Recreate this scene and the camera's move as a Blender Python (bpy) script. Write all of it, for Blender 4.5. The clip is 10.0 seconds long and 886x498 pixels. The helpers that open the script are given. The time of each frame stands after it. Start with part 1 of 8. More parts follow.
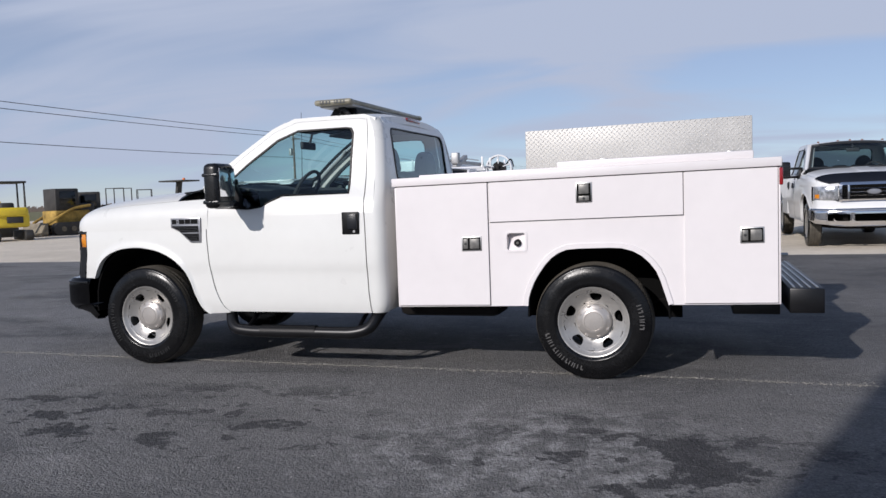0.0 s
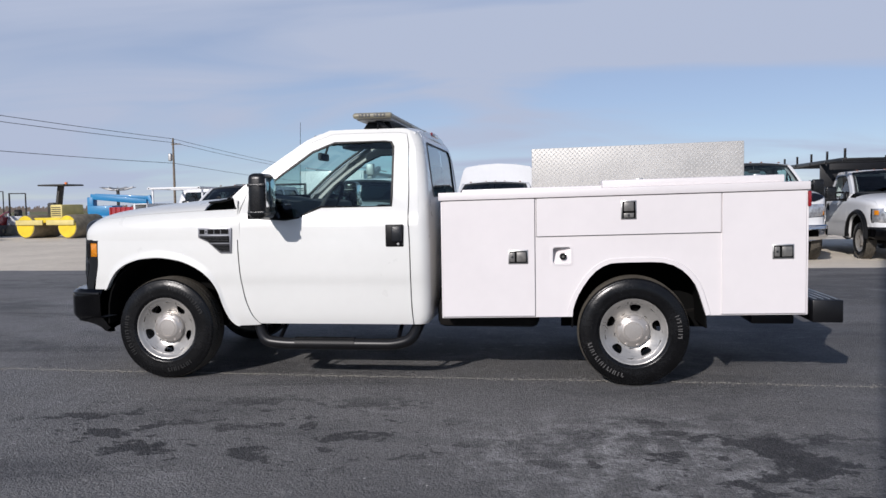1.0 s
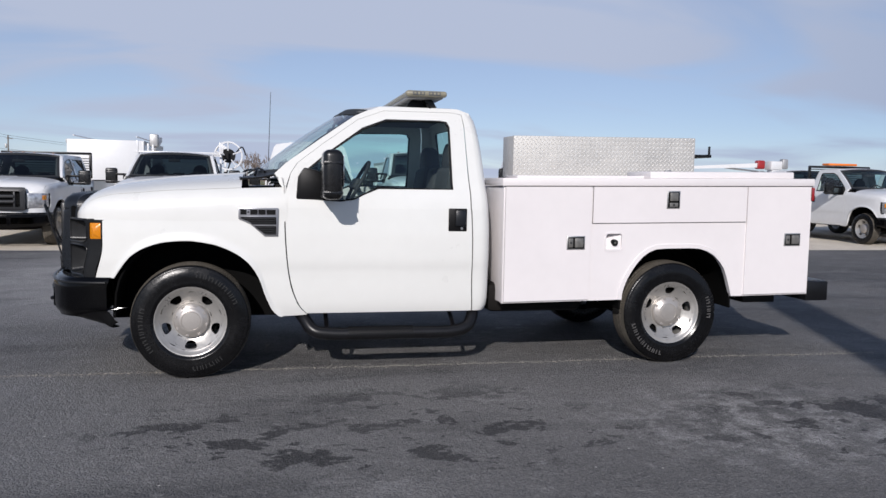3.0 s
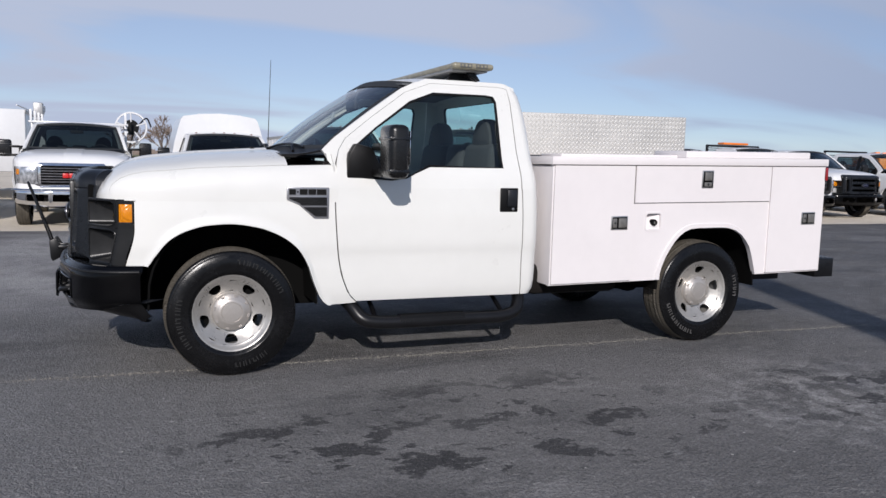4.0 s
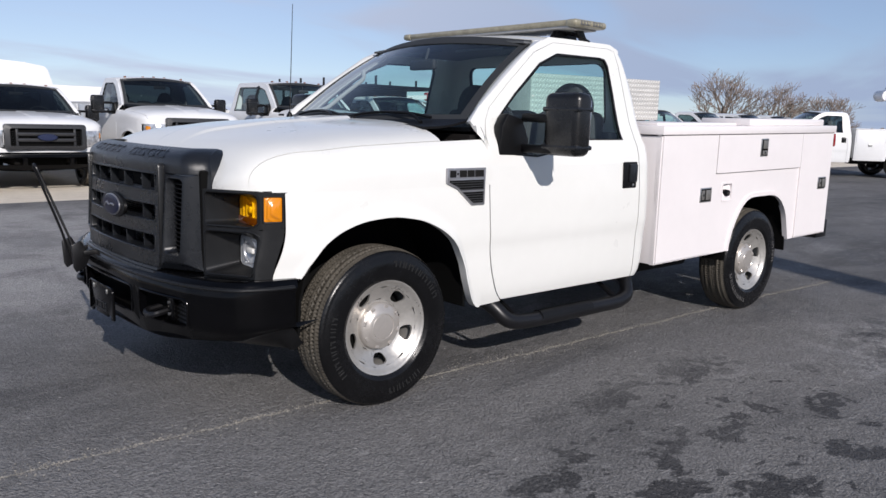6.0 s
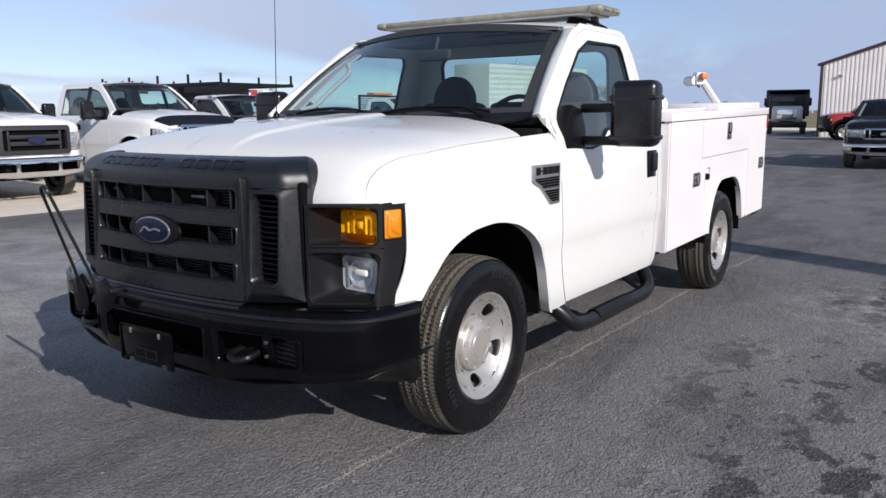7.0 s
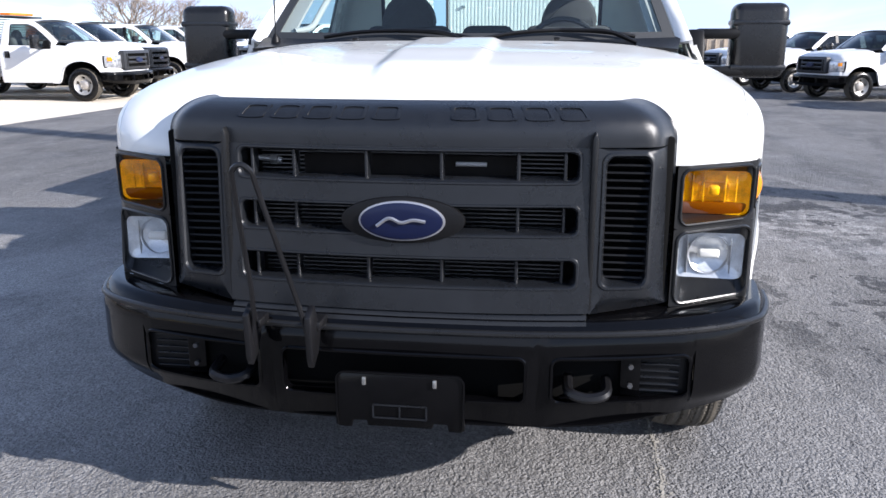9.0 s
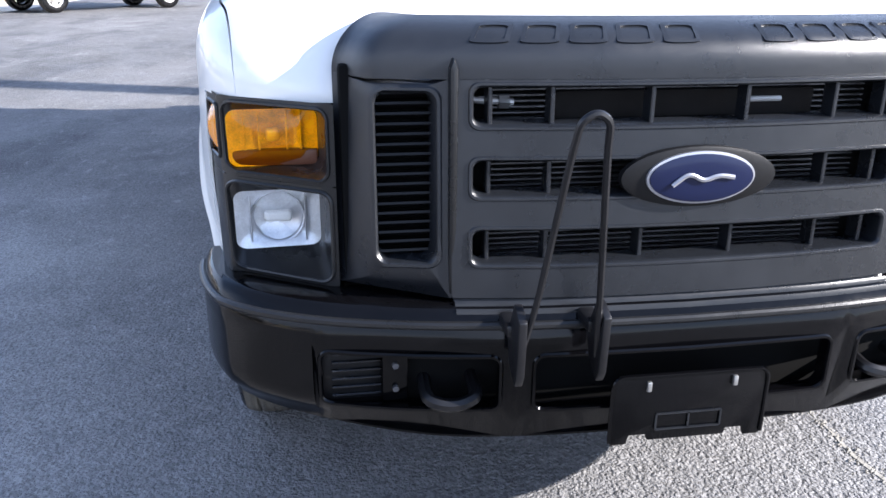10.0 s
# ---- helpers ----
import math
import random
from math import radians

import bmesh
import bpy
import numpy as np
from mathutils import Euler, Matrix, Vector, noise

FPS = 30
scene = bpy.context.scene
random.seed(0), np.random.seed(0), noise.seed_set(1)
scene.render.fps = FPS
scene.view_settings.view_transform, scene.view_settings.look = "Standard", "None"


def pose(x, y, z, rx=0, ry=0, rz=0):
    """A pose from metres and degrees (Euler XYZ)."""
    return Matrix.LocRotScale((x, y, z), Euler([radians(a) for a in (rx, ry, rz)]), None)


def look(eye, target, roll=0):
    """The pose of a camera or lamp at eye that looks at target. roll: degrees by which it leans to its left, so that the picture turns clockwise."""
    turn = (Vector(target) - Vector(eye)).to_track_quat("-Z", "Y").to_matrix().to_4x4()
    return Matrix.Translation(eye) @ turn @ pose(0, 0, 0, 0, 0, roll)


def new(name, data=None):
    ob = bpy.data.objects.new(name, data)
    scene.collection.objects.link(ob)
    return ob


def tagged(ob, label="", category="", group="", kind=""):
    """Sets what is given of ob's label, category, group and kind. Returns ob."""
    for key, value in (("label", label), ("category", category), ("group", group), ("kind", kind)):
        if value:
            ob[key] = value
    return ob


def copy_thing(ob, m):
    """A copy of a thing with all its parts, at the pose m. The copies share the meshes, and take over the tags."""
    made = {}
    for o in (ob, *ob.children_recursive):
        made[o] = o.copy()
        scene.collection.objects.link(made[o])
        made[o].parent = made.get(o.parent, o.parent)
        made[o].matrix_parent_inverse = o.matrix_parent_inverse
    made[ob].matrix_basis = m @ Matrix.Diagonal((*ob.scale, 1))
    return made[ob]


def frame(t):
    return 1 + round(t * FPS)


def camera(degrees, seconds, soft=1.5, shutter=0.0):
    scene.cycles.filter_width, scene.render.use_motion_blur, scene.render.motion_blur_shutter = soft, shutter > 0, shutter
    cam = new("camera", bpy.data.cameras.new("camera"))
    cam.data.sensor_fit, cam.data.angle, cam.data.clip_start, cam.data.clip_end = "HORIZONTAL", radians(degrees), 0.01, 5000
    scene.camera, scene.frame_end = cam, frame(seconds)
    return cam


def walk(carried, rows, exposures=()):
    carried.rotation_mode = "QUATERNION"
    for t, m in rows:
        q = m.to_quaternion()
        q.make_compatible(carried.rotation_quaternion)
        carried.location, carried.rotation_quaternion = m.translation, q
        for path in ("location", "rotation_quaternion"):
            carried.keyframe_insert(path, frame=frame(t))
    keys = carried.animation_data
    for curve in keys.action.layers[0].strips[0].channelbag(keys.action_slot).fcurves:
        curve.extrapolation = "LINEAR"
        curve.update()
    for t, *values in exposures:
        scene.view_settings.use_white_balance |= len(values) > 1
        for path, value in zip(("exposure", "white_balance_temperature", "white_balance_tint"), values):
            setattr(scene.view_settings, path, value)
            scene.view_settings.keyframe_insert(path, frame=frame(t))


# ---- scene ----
cam = camera(58.5, 10.0)
PATH = [
    (0, (4.094, -6.19, 1.262), (3.5, -4.285, 1.124), -2.0),
    (0.5, (3.487, -6.422, 1.286), (3.052, -4.474, 1.16), -1.5),
    (1, (2.953, -6.598, 1.317), (2.669, -4.621, 1.198), -0.9),
    (1.5, (2.32, -6.655, 1.321), (2.207, -4.661, 1.209), -0.5),
    (2, (1.705, -6.728, 1.337), (1.772, -4.733, 1.214), -0.1),
    (2.5, (1.091, -6.605, 1.347), (1.348, -4.627, 1.203), 0.5),
    (4, (-0.589, -5.775, 1.339), (0.155, -3.933, 1.114), 1.5),
    (4.5, (-1.112, -5.317, 1.299), (-0.216, -3.545, 1.058), 1.2),
    (5, (-1.589, -4.888, 1.322), (-0.557, -3.195, 1.058), 1.0),
    (5.5, (-1.997, -4.387, 1.341), (-0.813, -2.801, 1.054), 1.2),
    (5.7, (-2.091, -4.204, 1.404), (-0.864, -2.657, 1.09), 1.4),
    (6.8, (-2.702, -3.002, 1.341), (-1.153, -1.775, 1.027), 0.4),
    (7, (-2.824, -2.726, 1.378), (-1.209, -1.594, 1.043), -0.4),
    (7.5, (-2.968, -2.071, 1.414), (-1.238, -1.141, 1.031), -0.7),
    (8, (-2.965, -1.463, 1.383), (-1.148, -0.737, 0.969), -0.8),
    (8.5, (-2.972, -0.9, 1.403), (-1.092, -0.393, 0.946), -0.6),
    (9, (-2.854, -0.354, 1.375), (-0.936, -0.104, 0.866), 0.0),
    (9.5, (-2.626, 0.201, 1.35), (-0.706, 0.16, 0.789), 0.6),
    (10, (-2.319, 0.722, 1.322), (-0.463, 0.423, 0.64), 0.4),
]
EXPOSURES = [(0.0, 0.1, 6300, 14), (4.5, 0.18, 6350, 14), (5.5, 0.26, 6400, 14), (7.0, 0.52, 6400, 14), (8.0, 0.98, 6350, 14), (8.5, 1.29, 6280, 14), (9.0, 1.55, 6230, 14), (9.5, 1.98, 6180, 14), (10.0, 2.42, 6170, 14)]
walk(cam, [(t, look(eye, target, roll)) for t, eye, target, roll in PATH], EXPOSURES)

# ---- light: low sun from behind the open side of the lot, thin streaked cloud ----
SUN_WAY = Vector((0.70, 1.84, -0.98)).normalized()
sun_data = bpy.data.lights.new("sun", "SUN")
sun_data.energy, sun_data.angle, sun_data.color = 3.65, radians(0.53), (1.0, 0.95, 0.88)
sun = new("sun", sun_data)
sun.rotation_mode = "QUATERNION"
sun.rotation_quaternion = SUN_WAY.to_track_quat("-Z", "Y")
sun.location = (-10, -30, 20)

world = bpy.data.worlds.new("sky")
scene.world = world
world.use_nodes = True
wn, wl = world.node_tree.nodes, world.node_tree.links
wn.clear()
w_out, w_bg = wn.new("ShaderNodeOutputWorld"), wn.new("ShaderNodeBackground")
w_sky = wn.new("ShaderNodeTexSky")
w_sky.sky_type, w_sky.sun_disc = "NISHITA", False
w_sky.sun_elevation = math.asin(-SUN_WAY.z)
w_sky.sun_rotation = math.atan2(-SUN_WAY.x, -SUN_WAY.y)
w_sky.air_density, w_sky.dust_density, w_sky.ozone_density = 0.75, 0.0, 3.0
w_bg.inputs["Strength"].default_value = 0.085
# streaked thin cloud, laid on a plane high above so that it flattens towards the horizon
w_tc, w_sep = wn.new("ShaderNodeTexCoord"), wn.new("ShaderNodeSeparateXYZ")
wl.new(w_tc.outputs["Generated"], w_sep.inputs[0])
w_add = wn.new("ShaderNodeMath"); w_add.operation = "MAXIMUM"; w_add.inputs[1].default_value = 0.0
wl.new(w_sep.outputs["Z"], w_add.inputs[0])
w_add2 = wn.new("ShaderNodeMath"); w_add2.operation = "ADD"; w_add2.inputs[1].default_value = 0.16
wl.new(w_add.outputs[0], w_add2.inputs[0])
w_dx, w_dy = wn.new("ShaderNodeMath"), wn.new("ShaderNodeMath")
for node, axis in ((w_dx, "X"), (w_dy, "Y")):
    node.operation = "DIVIDE"
    wl.new(w_sep.outputs[axis], node.inputs[0]); wl.new(w_add2.outputs[0], node.inputs[1])
w_com = wn.new("ShaderNodeCombineXYZ")
wl.new(w_dx.outputs[0], w_com.inputs[0]); wl.new(w_dy.outputs[0], w_com.inputs[1])
w_map = wn.new("ShaderNodeMapping")
w_map.inputs["Rotation"].default_value = (0, 0, radians(-24))
w_map.inputs["Scale"].default_value = (0.50, 1.0, 1.0)
wl.new(w_com.outputs[0], w_map.inputs[0])
w_n1, w_n2 = wn.new("ShaderNodeTexNoise"), wn.new("ShaderNodeTexNoise")
w_n1.inputs["Scale"].default_value, w_n1.inputs["Detail"].default_value = 1.25, 6
w_n1.inputs["Roughness"].default_value, w_n1.inputs["Distortion"].default_value = 0.46, 0.9
w_n2.inputs["Scale"].default_value, w_n2.inputs["Detail"].default_value = 0.45, 4
for node in (w_n1, w_n2):
    wl.new(w_map.outputs[0], node.inputs["Vector"])
w_mul = wn.new("ShaderNodeMath"); w_mul.operation = "ADD"
wl.new(w_n1.outputs["Fac"], w_mul.inputs[0]); wl.new(w_n2.outputs["Fac"], w_mul.inputs[1])
w_ramp = wn.new("ShaderNodeMapRange")
w_ramp.inputs["From Min"].default_value, w_ramp.inputs["From Max"].default_value = 0.82, 1.18
w_ramp.inputs["To Min"].default_value, w_ramp.inputs["To Max"].default_value = 0.50, 1.12
w_ramp.interpolation_type = "SMOOTHSTEP"
wl.new(w_mul.outputs[0], w_ramp.inputs["Value"])
# the cloud veil thins out overhead
w_top = wn.new("ShaderNodeMapRange")
w_top.interpolation_type = "SMOOTHSTEP"
w_top.inputs["From Min"].default_value, w_top.inputs["From Max"].default_value = 0.27, 0.60
w_top.inputs["To Min"].default_value, w_top.inputs["To Max"].default_value = 1.0, 0.22
wl.new(w_sep.outputs["Z"], w_top.inputs["Value"])
w_veil = wn.new("ShaderNodeMath"); w_veil.operation = "MULTIPLY"
wl.new(w_ramp.outputs[0], w_veil.inputs[0]); wl.new(w_top.outputs[0], w_veil.inputs[1])
w_mix = wn.new("ShaderNodeMix"); w_mix.data_type = "RGBA"
wl.new(w_veil.outputs[0], w_mix.inputs["Factor"])
wl.new(w_sky.outputs[0], w_mix.inputs["A"])
# the veil turns thinner and bluer away from the sun
w_far = wn.new("ShaderNodeMapRange")
w_far.interpolation_type = "SMOOTHSTEP"
w_far.inputs["From Min"].default_value, w_far.inputs["From Max"].default_value = 0.35, 0.95
wl.new(w_sep.outputs["X"], w_far.inputs["Value"])
w_col = wn.new("ShaderNodeMix"); w_col.data_type = "RGBA"
w_col.inputs["A"].default_value, w_col.inputs["B"].default_value = (4.95, 5.65, 7.0, 1), (3.4, 4.25, 5.8, 1)
wl.new(w_far.outputs[0], w_col.inputs["Factor"])
wl.new(w_col.outputs["Result"], w_mix.inputs["B"])
wl.new(w_mix.outputs["Result"], w_bg.inputs["Color"])
wl.new(w_bg.outputs[0], w_out.inputs[0])

# ---- materials ----
MATS = {}


def material(name, color, rough=0.5, metal=0.0, coat=0.0, vary=0.0, vscale=6.0, bump=0.0, bscale=200.0, spec=0.5, rvary=0.0):
    """Plain procedural surface: base colour with cloudy wear at two scales, roughness wear, fine relief."""
    m = bpy.data.materials.new(name)
    m.use_nodes = True
    n, l = m.node_tree.nodes, m.node_tree.links
    b = n["Principled BSDF"]
    b.inputs["Base Color"].default_value = (*color, 1)
    b.inputs["Roughness"].default_value, b.inputs["Metallic"].default_value = rough, metal
    b.inputs["Coat Weight"].default_value, b.inputs["Coat Roughness"].default_value = coat, 0.06
    b.inputs["Specular IOR Level"].default_value = spec
    tc = n.new("ShaderNodeTexCoord")
    if vary or rvary:
        big, fine = n.new("ShaderNodeTexNoise"), n.new("ShaderNodeTexNoise")
        big.inputs["Scale"].default_value, big.inputs["Detail"].default_value = vscale, 5
        fine.inputs["Scale"].default_value, fine.inputs["Detail"].default_value = vscale * 9, 3
        for x in (big, fine):
            l.new(tc.outputs["Object"], x.inputs["Vector"])
        add = n.new("ShaderNodeMath"); add.operation = "MULTIPLY_ADD"; add.inputs[1].default_value = 0.5
        l.new(fine.outputs["Fac"], add.inputs[0]); l.new(big.outputs["Fac"], add.inputs[2])
        if vary:
            mr = n.new("ShaderNodeMapRange")
            mr.inputs["From Min"].default_value, mr.inputs["From Max"].default_value = 0.45, 1.05
            mr.inputs["To Min"].default_value, mr.inputs["To Max"].default_value = 1 - vary, 1 + vary
            l.new(add.outputs[0], mr.inputs["Value"])
            mix = n.new("ShaderNodeMix"); mix.data_type = "RGBA"; mix.blend_type = "MULTIPLY"
            mix.inputs["Factor"].default_value = 1
            mix.inputs["A"].default_value = (*color, 1)
            l.new(mr.outputs[0], mix.inputs["B"])
            l.new(mix.outputs["Result"], b.inputs["Base Color"])
        if rvary:
            rr = n.new("ShaderNodeMapRange")
            rr.inputs["From Min"].default_value, rr.inputs["From Max"].default_value = 0.45, 1.05
            rr.inputs["To Min"].default_value, rr.inputs["To Max"].default_value = max(0.02, rough - rvary), min(1, rough + rvary)
            l.new(add.outputs[0], rr.inputs["Value"]); l.new(rr.outputs[0], b.inputs["Roughness"])
    if bump:
        bn, bp = n.new("ShaderNodeTexNoise"), n.new("ShaderNodeBump")
        bn.inputs["Scale"].default_value, bn.inputs["Detail"].default_value = bscale, 4
        l.new(tc.outputs["Object"], bn.inputs["Vector"])
        bp.inputs["Strength"].default_value, bp.inputs["Distance"].default_value = bump, 0.002
        l.new(bn.outputs["Fac"], bp.inputs["Height"]); l.new(bp.outputs[0], b.inputs["Normal"])
    MATS[name] = m
    return m


def glass_material(name, tint, rough=0.0, gloss=1.0):
    """Thin pane: tinted see-through, mirror gloss by Fresnel."""
    m = bpy.data.materials.new(name)
    m.use_nodes = True
    n, l = m.node_tree.nodes, m.node_tree.links
    n.clear()
    out, mix, tr, gl, lw = (n.new("ShaderNode" + k) for k in ("OutputMaterial", "MixShader", "BsdfTransparent", "BsdfGlossy", "LayerWeight"))
    tr.inputs[0].default_value = (*tint, 1)
    gl.inputs["Roughness"].default_value = rough
    gl.inputs["Color"].default_value = (gloss, gloss, gloss, 1)
    lw.inputs["Blend"].default_value = 0.5
    pw, ma = n.new("ShaderNodeMath"), n.new("ShaderNodeMath")
    pw.operation, pw.inputs[1].default_value = "POWER", 4.5
    ma.operation, ma.inputs[1].default_value, ma.inputs[2].default_value = "MULTIPLY_ADD", 0.9, 0.05
    l.new(lw.outputs["Facing"], pw.inputs[0]); l.new(pw.outputs[0], ma.inputs[0])
    l.new(ma.outputs[0], mix.inputs[0]); l.new(tr.outputs[0], mix.inputs[1]); l.new(gl.outputs[0], mix.inputs[2])
    l.new(mix.outputs[0], out.inputs[0])
    MATS[name] = m
    return m


def lens_material(name, color, rough=0.12, through_part=0.35):
    """Moulded lamp lens: coloured gloss with a reeded relief."""
    m = material(name, color, rough, coat=1.0)
    n, l = m.node_tree.nodes, m.node_tree.links
    b = n["Principled BSDF"]
    b.inputs["Transmission Weight"].default_value = through_part
    tc, mp, wv, bp = n.new("ShaderNodeTexCoord"), n.new("ShaderNodeMapping"), n.new("ShaderNodeTexWave"), n.new("ShaderNodeBump")
    l.new(tc.outputs["Object"], mp.inputs[0]); l.new(mp.outputs[0], wv.inputs[0])
    wv.bands_direction = "Y"
    wv.inputs["Scale"].default_value, wv.inputs["Distortion"].default_value = 24, 2.5
    bp.inputs["Strength"].default_value, bp.inputs["Distance"].default_value = 0.5, 0.004
    l.new(wv.outputs["Fac"], bp.inputs["Height"]); l.new(bp.outputs[0], b.inputs["Normal"])
    return m


material("cab_paint", (0.70, 0.70, 0.672), 0.30, coat=0.6, vary=0.03, vscale=1.2, rvary=0.05)
material("box_paint", (0.712, 0.677, 0.675), 0.42, coat=0.25, vary=0.03, vscale=1.5, rvary=0.06)
material("van_paint", (0.68, 0.685, 0.69), 0.35, coat=0.5, vary=0.05, vscale=1.0)
material("silver_paint", (0.55, 0.55, 0.56), 0.35, metal=0.2, coat=0.5, vary=0.05)
material("black_paint", (0.006, 0.007, 0.011), 0.25, coat=0.25, vary=0.2, spec=0.3)
material("red_paint", (0.32, 0.018, 0.018), 0.3, coat=0.6, vary=0.1)
material("yellow_paint", (0.75, 0.55, 0.03), 0.45, coat=0.2, vary=0.15, vscale=3)
material("faded_yellow", (0.62, 0.52, 0.20), 0.6, vary=0.2, vscale=3)
material("blue_paint", (0.012, 0.19, 0.40), 0.45, coat=0.2, vary=0.12)
material("muddy_yellow", (0.34, 0.22, 0.05), 0.8, vary=0.75, vscale=2.5, bump=0.5, bscale=25)
material("machine_dark", (0.035, 0.033, 0.03), 0.6, vary=0.5, vscale=4)
material("dirty_steel", (0.20, 0.17, 0.12), 0.75, vary=0.4, vscale=5)
material("black_plastic", (0.005, 0.005, 0.0055), 0.42, vary=0.25, vscale=4, bump=0.15, bscale=900, spec=0.2)
material("grille_plastic", (0.0084, 0.0096, 0.0120), 0.30, vary=0.25, vscale=3, bump=0.22, bscale=900, spec=0.46, rvary=0.08)
material("bezel_plastic", (0.0085, 0.0088, 0.0095), 0.30, vary=0.2, vscale=4, bump=0.10, bscale=900, spec=0.36, rvary=0.06)
material("grille_frame", (0.030, 0.031, 0.034), 0.42, vary=0.15, vscale=4, spec=0.4)
material("grille_grey", (0.075, 0.077, 0.082), 0.32, metal=0.35, vary=0.15, vscale=4)
material("lamp_far", (0.50, 0.51, 0.53), 0.18, metal=0.65, coat=0.6, vary=0.75, vscale=16, rvary=0.1)
material("lamp_brown", (0.16, 0.06, 0.03), 0.35, coat=0.3)
material("bumper_black", (0.0016, 0.0016, 0.002), 0.13, vary=0.3, vscale=5, rvary=0.05, spec=0.20)
material("mirror_shell", (0.0075, 0.0075, 0.008), 0.27, vary=0.2, vscale=4, bump=0.10, bscale=900, spec=0.42, rvary=0.06)
material("cooler_fin", (0.085, 0.086, 0.090), 0.38, metal=0.5, vary=0.3, vscale=12)
material("latch_grey", (0.17, 0.165, 0.155), 0.40, metal=0.35, vary=0.25, vscale=30, rvary=0.1)
material("rust_red", (0.22, 0.075, 0.05), 0.8, vary=0.35, vscale=3)
material("tan_paint", (0.36, 0.30, 0.23), 0.75, vary=0.25, vscale=3)
material("black_steel", (0.006, 0.006, 0.007), 0.35, vary=0.4, vscale=8, spec=0.35)
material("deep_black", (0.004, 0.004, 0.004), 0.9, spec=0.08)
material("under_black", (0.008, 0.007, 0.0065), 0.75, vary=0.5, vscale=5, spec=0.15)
material("gap_black", (0.01, 0.01, 0.01), 0.8, spec=0.1)
material("seam_grey", (0.10, 0.095, 0.095), 0.8)
material("rubber", (0.072, 0.064, 0.052), 0.65, vary=0.45, vscale=7, bump=0.5, bscale=260, rvary=0.15, spec=0.3)
material("tyre_side", (0.0045, 0.0045, 0.005), 0.24, vary=0.35, vscale=6, bump=0.3, bscale=120, rvary=0.12, spec=0.30)
material("tyre_letter", (0.085, 0.082, 0.08), 0.7, vary=0.4, vscale=12)
material("tyre_mark", (0.014, 0.014, 0.014), 0.4, vary=0.3)
material("wheel_silver", (0.44, 0.425, 0.40), 0.33, metal=0.6, vary=0.16, vscale=7, rvary=0.1)
material("cap_silver", (0.46, 0.43, 0.40), 0.34, metal=0.55, vary=0.1, vscale=9)
material("chrome", (0.75, 0.75, 0.76), 0.10, metal=1.0, rvary=0.06, vscale=8)
material("steel", (0.45, 0.45, 0.44), 0.35, metal=0.9, vary=0.15, vscale=10, rvary=0.1)
material("tread_plate", (0.50, 0.49, 0.465), 0.55, metal=0.25, vary=0.12, vscale=4, rvary=0.1)
material("tread_stud", (0.70, 0.69, 0.66), 0.38, metal=0.35)
material("galvanised", (0.42, 0.42, 0.42), 0.5, metal=0.6, vary=0.2)
material("seat_cloth", (0.05, 0.05, 0.052), 0.9, vary=0.2, bump=0.4, bscale=500)
material("dash_grey", (0.045, 0.047, 0.05), 0.75, vary=0.15, bump=0.2, bscale=600)
material("trim_grey", (0.10, 0.105, 0.11), 0.8, vary=0.1)
material("light_trim", (0.32, 0.33, 0.33), 0.7, vary=0.1)
material("dark_trim", (0.02, 0.022, 0.024), 0.7)
material("badge_blue", (0.004, 0.007, 0.030), 0.30, coat=0.1, spec=0.25)
material("badge_navy", (0.010, 0.016, 0.05), 0.4)
material("badge_white", (0.75, 0.75, 0.78), 0.3)
material("badge_grey", (0.34, 0.34, 0.36), 0.3, metal=0.7, vary=0.1)
material("badge_red", (0.55, 0.02, 0.02), 0.35)
material("lightbar_lens", (0.27, 0.25, 0.185), 0.38, coat=0.2, vary=0.35, vscale=14)
material("led_white", (0.75, 0.74, 0.70), 0.3)
lens_material("amber_lens", (0.74, 0.25, 0.004), 0.18, 0.10)
lens_material("clear_lens", (0.62, 0.62, 0.62), 0.10, 0.25)
material("reflector", (0.66, 0.68, 0.70), 0.36, metal=0.5, vary=0.25, vscale=24, bump=0.5, bscale=40)
material("reflector_cup", (0.56, 0.57, 0.59), 0.30, metal=0.7, vary=0.2, vscale=22)
lens_material("red_lens", (0.28, 0.008, 0.012), 0.15, 0.1)
glass_material("windscreen_glass", (0.76, 0.88, 0.87))
glass_material("side_glass", (0.70, 0.87, 0.85))
glass_material("lamp_glass", (0.93, 0.94, 0.95), rough=0.08)
glass_material("amber_glass", (1.0, 0.66, 0.02), gloss=0.4)
material("amber_bowl", (0.98, 0.80, 0.16), 0.28, metal=0.3, vary=0.45, vscale=26, bump=0.9, bscale=75)
glass_material("dark_glass", (0.16, 0.20, 0.21))
material("bark", (0.16, 0.12, 0.09), 0.9, vary=0.3, vscale=8)
material("twig", (0.20, 0.16, 0.135), 0.9, vary=0.3, vscale=3)
material("shed_metal", (0.82, 0.77, 0.74), 0.5, vary=0.06, vscale=0.8)
material("shed_trim", (0.05, 0.03, 0.028), 0.6)
material("pole_wood", (0.16, 0.13, 0.10), 0.9, vary=0.3)
material("orange_paint", (0.75, 0.18, 0.02), 0.5, vary=0.15)


